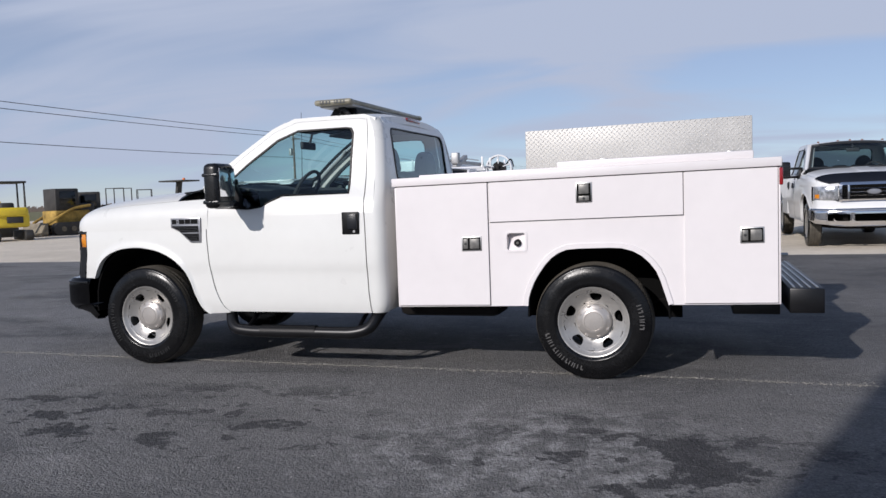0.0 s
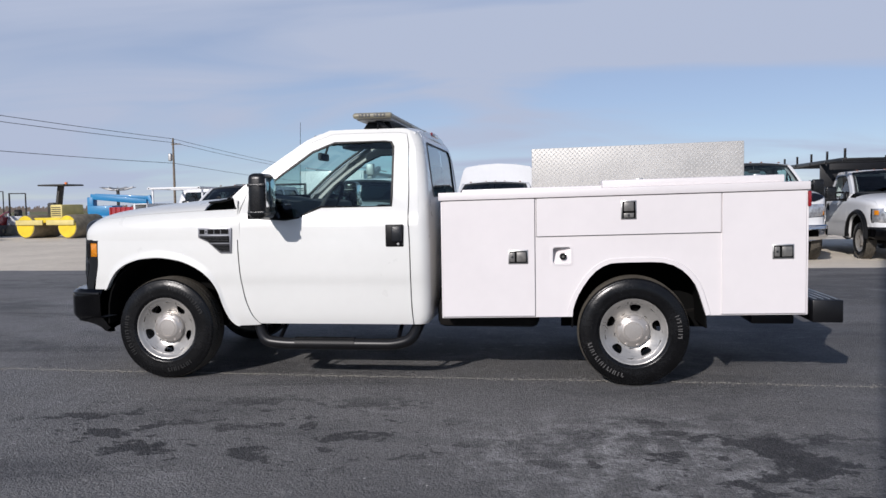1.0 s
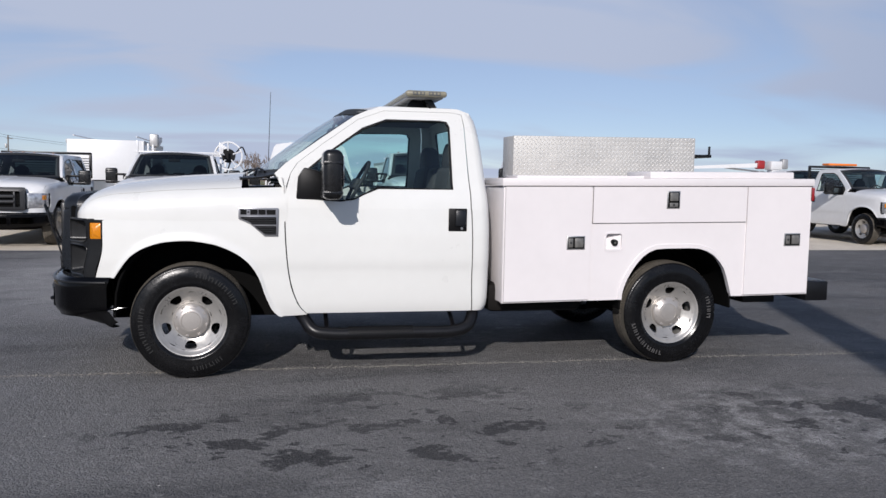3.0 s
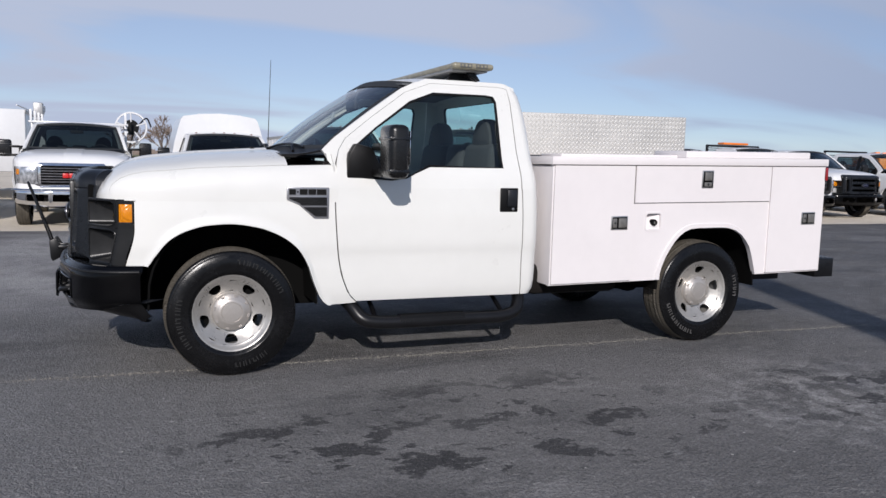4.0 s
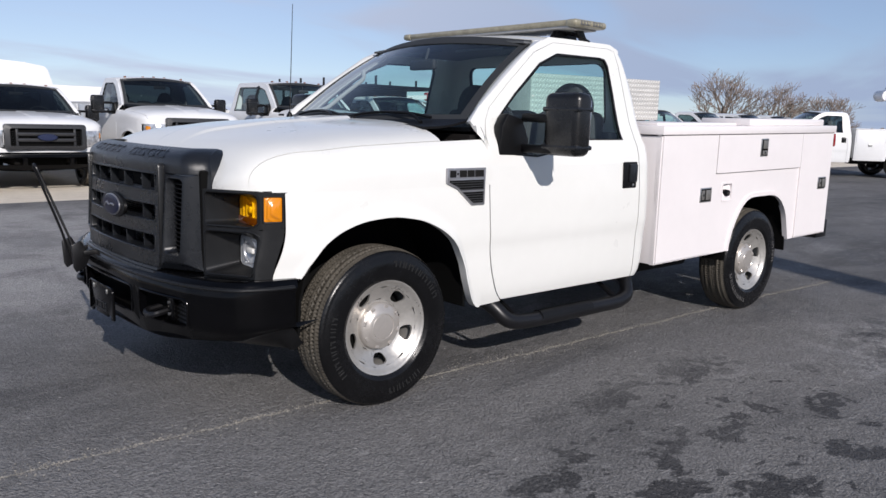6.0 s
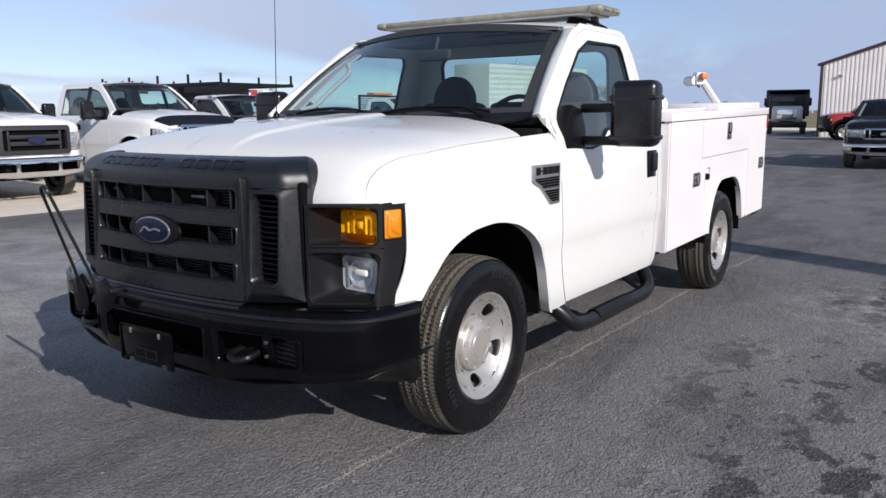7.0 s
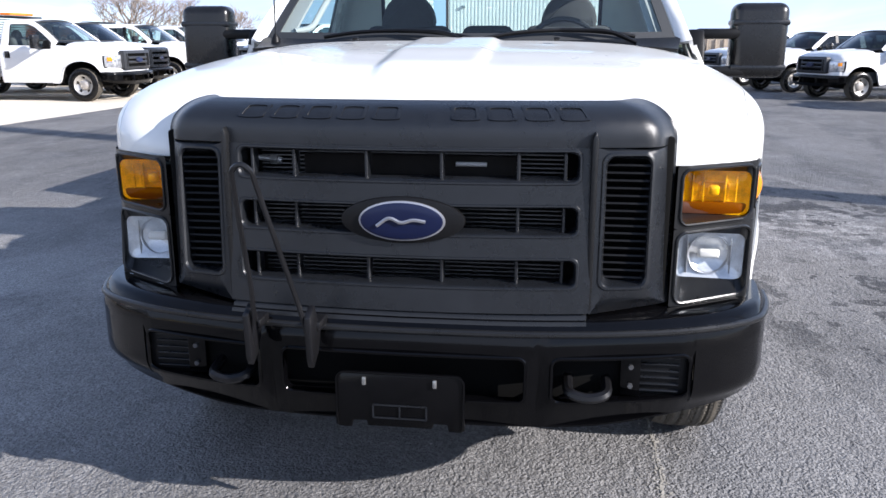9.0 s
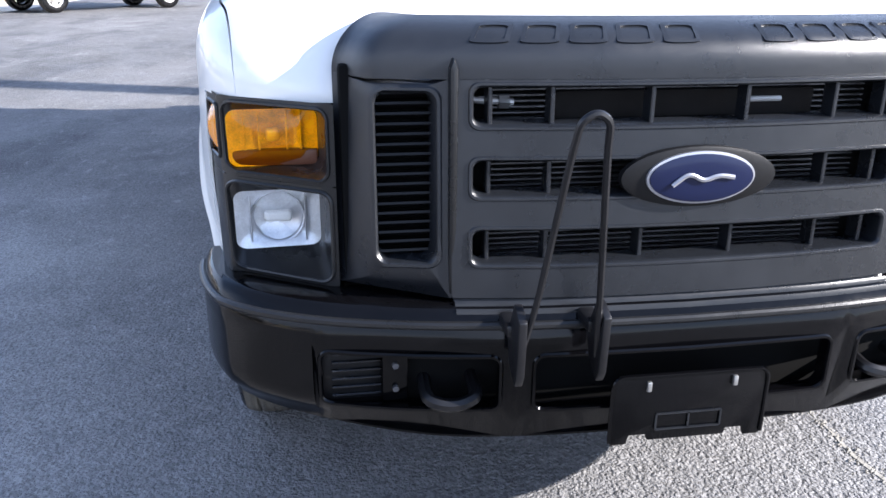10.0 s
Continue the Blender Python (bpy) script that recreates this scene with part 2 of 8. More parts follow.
def ground_material():
    """Worn sealed asphalt: seal colour, dark oil stains, pale dusty scuffs, fine stone relief."""
    m = bpy.data.materials.new("asphalt")
    m.use_nodes = True
    n, l = m.node_tree.nodes, m.node_tree.links
    b = n["Principled BSDF"]
    tc = n.new("ShaderNodeTexCoord")

    def noise(scale, detail, stretch=(1, 1, 1), rough=0.55, distort=0.0):
        mp, t = n.new("ShaderNodeMapping"), n.new("ShaderNodeTexNoise")
        mp.inputs["Scale"].default_value = stretch
        l.new(tc.outputs["Object"], mp.inputs[0]); l.new(mp.outputs[0], t.inputs["Vector"])
        t.inputs["Scale"].default_value, t.inputs["Detail"].default_value = scale, detail
        t.inputs["Roughness"].default_value, t.inputs["Distortion"].default_value = rough, distort
        return t.outputs["Fac"]

    def ramp(src, a, z, lo=0.0, hi=1.0):
        r = n.new("ShaderNodeMapRange")
        r.inputs["From Min"].default_value, r.inputs["From Max"].default_value = a, z
        r.inputs["To Min"].default_value, r.inputs["To Max"].default_value = lo, hi
        r.interpolation_type = "SMOOTHSTEP"
        l.new(src, r.inputs["Value"])
        return r.outputs[0]

    def blend(fac, a, z):
        x = n.new("ShaderNodeMix"); x.data_type = "RGBA"
        l.new(fac, x.inputs["Factor"])
        for sock, v in (("A", a), ("B", z)):
            if isinstance(v, tuple):
                x.inputs[sock].default_value = (*v, 1)
            else:
                l.new(v, x.inputs[sock])
        return x.outputs["Result"]

    c = blend(ramp(noise(0.30, 5, (0.45, 1, 1)), 0.36, 0.64), (0.087, 0.0858, 0.0855), (0.127, 0.124, 0.122))
    # an older, greyer stretch ahead of the parking row
    sx, old = n.new("ShaderNodeSeparateXYZ"), n.new("ShaderNodeMath")
    l.new(tc.outputs["Object"], sx.inputs[0])
    old.operation, old.inputs[1].default_value = "MULTIPLY_ADD", 5.0
    l.new(noise(0.35, 6, rough=0.6), old.inputs[0]); l.new(sx.outputs["X"], old.inputs[2])
    c = blend(ramp(old.outputs[0], 0.6, 4.6, 0.48, 0), c, (0.185, 0.182, 0.180))
    # dull cloudy wear
    c = blend(ramp(noise(0.8, 6, (0.5, 1.4, 1), 0.62, 0.5), 0.48, 0.64, 0, 0.72), c, (0.060, 0.0595, 0.061))
    c = blend(ramp(noise(1.25, 8, (0.6, 1.1, 1), 0.68, 0.8), 0.55, 0.72, 0, 0.50), c, (0.215, 0.211, 0.207))
    c = blend(ramp(noise(9, 7, (0.7, 1.2, 1), 0.72, 0.3), 0.54, 0.70, 0, 0.58), c, (0.21, 0.207, 0.202))
    # a trampled dusty patch beside the rear wheel
    off, ln = n.new("ShaderNodeMapping"), n.new("ShaderNodeVectorMath")
    off.inputs["Location"].default_value, off.inputs["Scale"].default_value = (-3.3 * 0.8, 2.45, 0), (0.8, 1.0, 0)
    ln.operation = "LENGTH"
    l.new(tc.outputs["Object"], off.inputs[0]); l.new(off.outputs[0], ln.inputs[0])
    patch = n.new("ShaderNodeMath"); patch.operation = "MULTIPLY"
    l.new(ramp(ln.outputs["Value"], 0.35, 1.1, 1, 0), patch.inputs[0]); l.new(ramp(noise(6, 8, rough=0.72), 0.44, 0.62, 0.0, 0.75), patch.inputs[1])
    c = blend(patch.outputs[0], c, (0.26, 0.255, 0.25))
    # dry dusty lane past the front of the parking row
    lane, ll = n.new("ShaderNodeMapping"), n.new("ShaderNodeVectorMath")
    lane.inputs["Location"].default_value, lane.inputs["Scale"].default_value = (0.2 / 3.6, -4.9 / 3.9, 0), (1 / 3.6, 1 / 3.9, 0)
    ll.operation = "LENGTH"
    l.new(tc.outputs["Object"], lane.inputs[0]); l.new(lane.outputs[0], ll.inputs[0])
    dusty = n.new("ShaderNodeMath"); dusty.operation = "MULTIPLY"
    l.new(ramp(ll.outputs["Value"], 0.55, 1.15, 1, 0), dusty.inputs[0]); l.new(ramp(noise(1.1, 8, rough=0.68, distort=0.6), 0.34, 0.62, 0.28, 0.95), dusty.inputs[1])
    c = blend(dusty.outputs[0], c, (0.265, 0.258, 0.252))
    # shade below and ahead of the bumper painted darker into the ground, mottled
    shade_at, fl = n.new("ShaderNodeMapping"), n.new("ShaderNodeVectorMath")
    shade_at.inputs["Location"].default_value, shade_at.inputs["Scale"].default_value = (1.15 / 0.85, -0.40 / 1.2, 0), (1 / 0.85, 1 / 1.2, 0)
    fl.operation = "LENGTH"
    l.new(tc.outputs["Object"], shade_at.inputs[0]); l.new(shade_at.outputs[0], fl.inputs[0])
    nose_shade = n.new("ShaderNodeMath"); nose_shade.operation = "MULTIPLY"
    l.new(ramp(fl.outputs["Value"], 0.45, 1.25, 1, 0), nose_shade.inputs[0]); l.new(ramp(noise(2.2, 7, rough=0.65, distort=0.4), 0.32, 0.60, 0.08, 0.34), nose_shade.inputs[1])
    c = blend(nose_shade.outputs[0], c, (0.072, 0.0715, 0.073))
    # sharp-edged dark stains in clusters
    where = ramp(noise(0.42, 3, (0.8, 1.1, 1), 0.5, 0.2), 0.42, 0.53)
    drip, dl_ = n.new("ShaderNodeMapping"), n.new("ShaderNodeVectorMath")
    drip.inputs["Location"].default_value, drip.inputs["Scale"].default_value = (-1.9 / 3.4, 2.9 / 1.35, 0), (1 / 3.4, 1 / 1.35, 0)
    dl_.operation = "LENGTH"
    l.new(tc.outputs["Object"], drip.inputs[0]); l.new(drip.outputs[0], dl_.inputs[0])
    zone = n.new("ShaderNodeMath"); zone.operation = "MULTIPLY"
    l.new(ramp(dl_.outputs["Value"], 0.75, 1.25, 1, 0.12), zone.inputs[0]); l.new(where, zone.inputs[1])
    where = zone.outputs[0]
    for sc, lo, hi in ((1.5, 0.580, 0.600), (3.6, 0.575, 0.600), (8.0, 0.600, 0.630)):
        spot = n.new("ShaderNodeMath"); spot.operation = "MULTIPLY"
        l.new(ramp(noise(sc, 5, (0.9, 1.1, 1), 0.60, 0.25), lo, hi, 0, 0.88), spot.inputs[0]); l.new(where, spot.inputs[1])
        c = blend(spot.outputs[0], c, (0.030, 0.030, 0.032))
    # stones in the seal
    cell, tone = n.new("ShaderNodeTexVoronoi"), n.new("ShaderNodeMix")
    cell.inputs["Scale"].default_value = 105
    l.new(tc.outputs["Object"], cell.inputs["Vector"])
    sepc = n.new("ShaderNodeSeparateColor")
    l.new(cell.outputs["Color"], sepc.inputs[0])
    gain = n.new("ShaderNodeMapRange")
    gain.inputs["To Min"].default_value, gain.inputs["To Max"].default_value = 1.05, 1.78
    l.new(sepc.outputs[0], gain.inputs["Value"])
    tone.data_type, tone.blend_type = "RGBA", "MULTIPLY"
    tone.inputs["Factor"].default_value = 1
    l.new(c, tone.inputs["A"]); l.new(gain.outputs[0], tone.inputs["B"])
    c = tone.outputs["Result"]
    c = blend(ramp(noise(52, 4, rough=0.75), 0.56, 0.64, 0, 0.38), c, (0.34, 0.333, 0.322))
    c = blend(ramp(noise(66, 4, rough=0.75), 0.38, 0.46, 0.42, 0), c, (0.024, 0.024, 0.025))
    # sparse pale specks: tiny glints of the surface put into the colour
    v = n.new("ShaderNodeTexVoronoi")
    v.inputs["Scale"].default_value = 5
    l.new(tc.outputs["Object"], v.inputs["Vector"])
    c = blend(ramp(v.outputs["Distance"], 0.022, 0.040, 0.9, 0), c, (0.55, 0.53, 0.50))
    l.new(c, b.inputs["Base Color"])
    l.new(ramp(noise(1.7, 5), 0.3, 0.7, 0.60, 0.84), b.inputs["Roughness"])
    b.inputs["Specular IOR Level"].default_value = 0.20
    bp = n.new("ShaderNodeBump")
    bp.inputs["Strength"].default_value, bp.inputs["Distance"].default_value = 1.0, 0.017
    peb, high = n.new("ShaderNodeTexVoronoi"), n.new("ShaderNodeMath")
    peb.inputs["Scale"].default_value = 100
    l.new(tc.outputs["Object"], peb.inputs["Vector"])
    high.operation, high.inputs[1].default_value = "MULTIPLY_ADD", -0.42
    l.new(peb.outputs["Distance"], high.inputs[0]); l.new(noise(50, 4, rough=0.7), high.inputs[2])
    lump = n.new("ShaderNodeMath"); lump.operation, lump.inputs[1].default_value = "MULTIPLY_ADD", 1.0
    l.new(noise(19, 3, rough=0.6), lump.inputs[0]); l.new(high.outputs[0], lump.inputs[2])
    l.new(lump.outputs[0], bp.inputs["Height"]); l.new(bp.outputs[0], b.inputs["Normal"])
    return m


def loose_material(name, lo, hi, scale, fleck):
    m = bpy.data.materials.new(name)
    m.use_nodes = True
    n, l = m.node_tree.nodes, m.node_tree.links
    b = n["Principled BSDF"]
    b.inputs["Roughness"].default_value = 0.95
    tc, t1, t2, t3 = n.new("ShaderNodeTexCoord"), n.new("ShaderNodeTexNoise"), n.new("ShaderNodeTexNoise"), n.new("ShaderNodeTexNoise")
    for t, s in ((t1, scale), (t2, scale * 9), (t3, 60)):
        t.inputs["Scale"].default_value, t.inputs["Detail"].default_value = s, 6
        l.new(tc.outputs["Object"], t.inputs["Vector"])
    mx = n.new("ShaderNodeMix"); mx.data_type = "RGBA"
    mx.inputs["A"].default_value, mx.inputs["B"].default_value = (*lo, 1), (*hi, 1)
    av = n.new("ShaderNodeMath"); av.operation = "MULTIPLY_ADD"; av.inputs[1].default_value = 0.55
    l.new(t2.outputs["Fac"], av.inputs[0]); l.new(t1.outputs["Fac"], av.inputs[2])
    mr = n.new("ShaderNodeMapRange")
    mr.inputs["From Min"].default_value, mr.inputs["From Max"].default_value = 0.5, 1.05
    l.new(av.outputs[0], mr.inputs["Value"]); l.new(mr.outputs[0], mx.inputs["Factor"])
    m2 = n.new("ShaderNodeMix"); m2.data_type = "RGBA"
    r3 = n.new("ShaderNodeMapRange")
    r3.inputs["From Min"].default_value, r3.inputs["From Max"].default_value = 0.52, 0.75
    l.new(t3.outputs["Fac"], r3.inputs["Value"]); l.new(r3.outputs[0], m2.inputs["Factor"])
    l.new(mx.outputs["Result"], m2.inputs["A"]); m2.inputs["B"].default_value = (*fleck, 1)
    l.new(m2.outputs["Result"], b.inputs["Base Color"])
    bp = n.new("ShaderNodeBump")
    bp.inputs["Strength"].default_value, bp.inputs["Distance"].default_value = 0.7, 0.02
    l.new(t3.outputs["Fac"], bp.inputs["Height"]); l.new(bp.outputs[0], b.inputs["Normal"])
    MATS[name] = m
    return m


MATS["asphalt"] = ground_material()
loose_material("gravel", (0.58, 0.51, 0.41), (0.80, 0.72, 0.60), 0.5, (0.42, 0.37, 0.30))
loose_material("field", (0.11, 0.115, 0.045), (0.20, 0.18, 0.085), 0.06, (0.16, 0.14, 0.07))

# ---- building tools ----
def curve(points):
    """A smooth monotone curve through (x, y) points, as a function."""
    px, py = np.array([p[0] for p in points], float), np.array([p[1] for p in points], float)
    h, d = np.diff(px), np.diff(py) / np.diff(px)
    m = np.zeros(len(px))
    m[0], m[-1] = d[0], d[-1]
    for i in range(1, len(px) - 1):
        if d[i - 1] * d[i] > 0:
            w1, w2 = 2 * h[i] + h[i - 1], h[i] + 2 * h[i - 1]
            m[i] = (w1 + w2) / (w1 / d[i - 1] + w2 / d[i])

    def f(x):
        x = min(max(x, px[0]), px[-1])
        i = min(max(int(np.searchsorted(px, x)) - 1, 0), len(h) - 1)
        s = (x - px[i]) / h[i]
        return float((2 * s**3 - 3 * s**2 + 1) * py[i] + (s**3 - 2 * s**2 + s) * h[i] * m[i] + (3 * s**2 - 2 * s**3) * py[i + 1] + (s**3 - s**2) * h[i] * m[i + 1])

    return f


def smooth(a):
    a = min(max(a, 0.0), 1.0)
    return a * a * (3 - 2 * a)


def lerp(a, b, t):
    return a + (b - a) * t


def span(a, b, n):
    return [a + (b - a) * i / n for i in range(n + 1)]


def add_grid(bm, f, us, vs, keep=None):
    rows = [[bm.verts.new(f(u, v)) for v in vs] for u in us]
    for i in range(len(us) - 1):
        for j in range(len(vs) - 1):
            if keep is None or keep(i, j):
                bm.faces.new((rows[i][j], rows[i + 1][j], rows[i + 1][j + 1], rows[i][j + 1]))
    return rows


def grid(f, us, vs, thick=0.0):
    bm = bmesh.new()
    add_grid(bm, f, us, vs)
    return thicken(bm, thick) if thick else bm


def thicken(bm, t, heart=(1.0, 0.0, 0.9)):
    """Gives an open sheet a thickness t, towards the heart of the thing."""
    bmesh.ops.recalc_face_normals(bm, faces=bm.faces[:])
    bm.normal_update()
    h = Vector(heart)
    if sum(f.normal.dot(h - f.calc_center_median()) * f.calc_area() for f in bm.faces) < 0:
        t = -t
    faces, edge = bm.faces[:], [e for e in bm.edges if len(e.link_faces) == 1]
    twin = {v: bm.verts.new(v.co + v.normal * t) for v in bm.verts[:]}
    for f in faces:
        bm.faces.new([twin[v] for v in reversed(f.verts)])
    for e in edge:
        a, b = e.verts
        bm.faces.new((a, b, twin[b], twin[a]))
    return bm


def add_ring(bm, outer, inner, f, steps=2):
    """Quads between two loops of as many (a, b) points, laid on the surface f(a, b)."""
    n = len(outer)
    rows = []
    for k in range(steps + 1):
        t = k / steps
        rows.append([bm.verts.new(f(lerp(outer[i][0], inner[i][0], t), lerp(outer[i][1], inner[i][1], t))) for i in range(n)])
    for k in range(steps):
        for i in range(n):
            j = (i + 1) % n
            bm.faces.new((rows[k][i], rows[k][j], rows[k + 1][j], rows[k + 1][i]))
    return rows


def dense(points, per=6, closed=True):
    out, n = [], len(points)
    for i in range(n if closed else n - 1):
        a, b = points[i], points[(i + 1) % n]
        out += [(lerp(a[0], b[0], k / per), lerp(a[1], b[1], k / per)) for k in range(per)]
    return out if closed else out + [points[-1]]


def round_rect(cx, cy, w, h, r, n=8):
    """A loop round a rectangle with rounded corners, 4 * (n + 1) points, from the lower right corner on, anticlockwise."""
    r = min(r, w / 2 - 1e-4, h / 2 - 1e-4)
    out = []
    for qx, qy, a0 in ((1, -1, -90), (1, 1, 0), (-1, 1, 90), (-1, -1, 180)):
        for k in range(n + 1):
            a = radians(a0 + 90 * k / n)
            out.append((cx + qx * (w / 2 - r) + r * math.cos(a), cy + qy * (h / 2 - r) + r * math.sin(a)))
    return out


def add_box(bm, cx, cy, cz, sx, sy, sz, r=0.0, seg=2, m=None):
    g = bmesh.ops.create_cube(bm, size=1.0, matrix=Matrix.Translation((cx, cy, cz)) @ (m or Matrix()) @ Matrix.Diagonal((sx, sy, sz, 1)))
    if r:
        edges = list({e for v in g["verts"] for e in v.link_edges})
        bmesh.ops.bevel(bm, geom=edges, offset=min(r, 0.49 * min(sx, sy, sz)), segments=seg, profile=0.5, affect="EDGES")
    return bm


def box(cx, cy, cz, sx, sy, sz, r=0.0, seg=2, m=None):
    return add_box(bmesh.new(), cx, cy, cz, sx, sy, sz, r, seg, m)


def add_tube(bm, pts, r, n=10, cap=True, bend=4):
    """A round bar along a line of points, its corners eased."""
    p = [Vector(q) for q in pts]
    if len(p) > 2 and bend:
        q = [p[0]]
        for i in range(1, len(p) - 1):
            a, b, c = p[i - 1], p[i], p[i + 1]
            d = min((b - a).length, (c - b).length) * 0.45
            s, e = b + (a - b).normalized() * d, b + (c - b).normalized() * d
            q += [(1 - t) ** 2 * s + 2 * t * (1 - t) * b + t * t * e for t in (k / bend for k in range(bend + 1))]
        p = q + [p[-1]]
    rows, up = [], None
    for i, c in enumerate(p):
        d = (p[min(i + 1, len(p) - 1)] - p[max(i - 1, 0)]).normalized()
        if up is None:
            up = d.orthogonal().normalized()
        up = (up - d * up.dot(d)).normalized()
        side = d.cross(up)
        rr = r(i / (len(p) - 1)) if callable(r) else r
        rows.append([bm.verts.new(c + rr * (up * math.cos(2 * math.pi * k / n) + side * math.sin(2 * math.pi * k / n))) for k in range(n)])
    for a, b in zip(rows, rows[1:]):
        for k in range(n):
            bm.faces.new((a[k], a[(k + 1) % n], b[(k + 1) % n], b[k]))
    if cap:
        bm.faces.new(rows[0][::-1]); bm.faces.new(rows[-1])
    return bm


def tube(pts, r, n=10, cap=True, bend=4):
    return add_tube(bmesh.new(), pts, r, n, cap, bend)


def add_lathe(bm, profile, n=32, m=None, arc=2 * math.pi, start=0.0):
    """Turns (radius, along) points round the y axis."""
    full = arc > 6.28
    rows = []
    for k in range(n if full else n + 1):
        a = start + arc * k / n
        rows.append([bm.verts.new((m or Matrix()) @ Vector((r * math.cos(a), y, r * math.sin(a)))) for r, y in profile])
    for i in range(n):
        a, b = rows[i], rows[(i + 1) % len(rows)]
        for j in range(len(profile) - 1):
            if profile[j][0] < 1e-6 and profile[j + 1][0] < 1e-6:
                continue
            bm.faces.new((a[j], b[j], b[j + 1], a[j + 1]))
    bmesh.ops.remove_doubles(bm, verts=bm.verts[:], dist=1e-5)
    return bm


def add_prism(bm, poly, f0, f1):
    """A solid between polygon f0(a, b) and f1(a, b)."""
    lo, hi = [bm.verts.new(f0(*p)) for p in poly], [bm.verts.new(f1(*p)) for p in poly]
    n = len(poly)
    bm.faces.new(lo[::-1]); bm.faces.new(hi)
    for i in range(n):
        bm.faces.new((lo[i], lo[(i + 1) % n], hi[(i + 1) % n], hi[i]))
    return bm


def prism_y(poly, y0, y1, r=0.0):
    """A solid from an outline in x and z, between two y."""
    bm = add_prism(bmesh.new(), poly, lambda a, b: (a, y0, b), lambda a, b: (a, y1, b))
    bmesh.ops.recalc_face_normals(bm, faces=bm.faces[:])
    if r:
        bmesh.ops.bevel(bm, geom=[e for e in bm.edges if e.calc_face_angle(0) > 0.5], offset=r, segments=2, profile=0.5, affect="EDGES")
    return bm


def prism_x(poly, x0, x1, r=0.0):
    bm = add_prism(bmesh.new(), poly, lambda a, b: (x0, a, b), lambda a, b: (x1, a, b))
    bmesh.ops.recalc_face_normals(bm, faces=bm.faces[:])
    if r:
        bmesh.ops.bevel(bm, geom=[e for e in bm.edges if e.calc_face_angle(0) > 0.5], offset=r, segments=2, profile=0.5, affect="EDGES")
    return bm


def flip(bm):
    """The mirror image across the xz plane."""
    for v in bm.verts:
        v.co.y = -v.co.y
    bmesh.ops.reverse_faces(bm, faces=bm.faces[:])
    return bm


def to_mesh(name, bm, mat, sharp=35):
    bmesh.ops.recalc_face_normals(bm, faces=bm.faces[:])
    me = bpy.data.meshes.new(name)
    bm.to_mesh(me)
    bm.free()
    me.materials.append(MATS[mat])
    for p in me.polygons:
        p.use_smooth = True
    me.set_sharp_from_angle(angle=radians(sharp))
    return me


def part(name, bm, mat, parent, label="", at=None):
    """One mesh object, under a thing or a part; bm may be a ready mesh."""
    me = bm if isinstance(bm, bpy.types.Mesh) else to_mesh(name, bm, mat)
    ob = new(name, me)
    ob.parent = parent
    if at is not None:
        ob.matrix_basis = at
    if label:
        ob["label"] = label
    return ob


def thing(name, m, label, category, group="", kind=""):
    ob = new(name)
    ob.empty_display_size = 0.2
    ob.matrix_basis = m
    return tagged(ob, label, category, group, kind)


def single(name, bm, mat, label, category, group="", kind="", at=None):
    me = bm if isinstance(bm, bpy.types.Mesh) else to_mesh(name, bm, mat)
    ob = new(name, me)
    if at is not None:
        ob.matrix_basis = at
    return tagged(ob, label, category, group, kind)

# ---- the pickup: one set of body lines, cut into panels ----
# x runs back from the front axle, y across (driver's side negative), z up from the road.
Z_HOOD = curve([(-0.748, 1.06), (-0.742, 1.10), (-0.72, 1.15), (-0.68, 1.205), (-0.61, 1.257), (-0.49, 1.292), (-0.32, 1.315), (-0.15, 1.336), (0.1, 1.355), (0.3, 1.370), (0.66, 1.392)])
Y_PLAN = curve([(-0.748, 0.66), (-0.735, 0.745), (-0.70, 0.845), (-0.64, 0.912), (-0.54, 0.957), (-0.35, 0.995), (-0.1, 1.011), (0.2, 1.015), (0.7, 1.015)])
Y_SIDE = curve([(0.38, 0.955), (0.43, 0.978), (0.50, 0.996), (0.62, 1.006), (0.72, 1.010), (0.765, 1.017), (0.81, 1.021), (0.95, 1.020), (1.06, 1.015), (1.15, 1.010), (1.22, 0.998), (1.27, 0.980), (1.305, 0.958), (1.34, 0.940), (1.60, 0.862), (1.80, 0.800), (1.87, 0.775)])
X_DOOR_F = curve([(0.42, 0.77), (0.48, 0.713), (0.55, 0.68), (0.625, 0.655), (0.83, 0.625), (1.075, 0.613), (1.237, 0.624), (1.40, 0.666)])
X_DOOR_R = curve([(0.42, 1.925), (0.60, 1.914), (0.95, 1.910), (1.234, 1.898), (1.56, 1.883), (1.85, 1.865)])
X_BACK = curve([(0.42, 2.02), (0.49, 2.046), (0.95, 2.047), (1.233, 2.036), (1.56, 2.012), (1.784, 1.972), (1.87, 1.92)])
Z_ARCH = curve([(-0.60, 0.682), (-0.484, 0.683), (-0.447, 0.734), (-0.365, 0.836), (-0.263, 0.896), (-0.143, 0.928), (-0.02, 0.936), (0.137, 0.916), (0.257, 0.873), (0.376, 0.791), (0.455, 0.668), (0.493, 0.545), (0.532, 0.415), (0.62, 0.424)])
X_LAMP_BACK = curve([(0.68, -0.592), (0.90, -0.54), (1.06, -0.54)])
HUB_Z, TYRE_R = 0.386, 0.390


def y_side(x, z):
    """Half-width of the body side: the upright section, drawn in towards the nose."""
    return Y_SIDE(z) * Y_PLAN(x) / 1.015


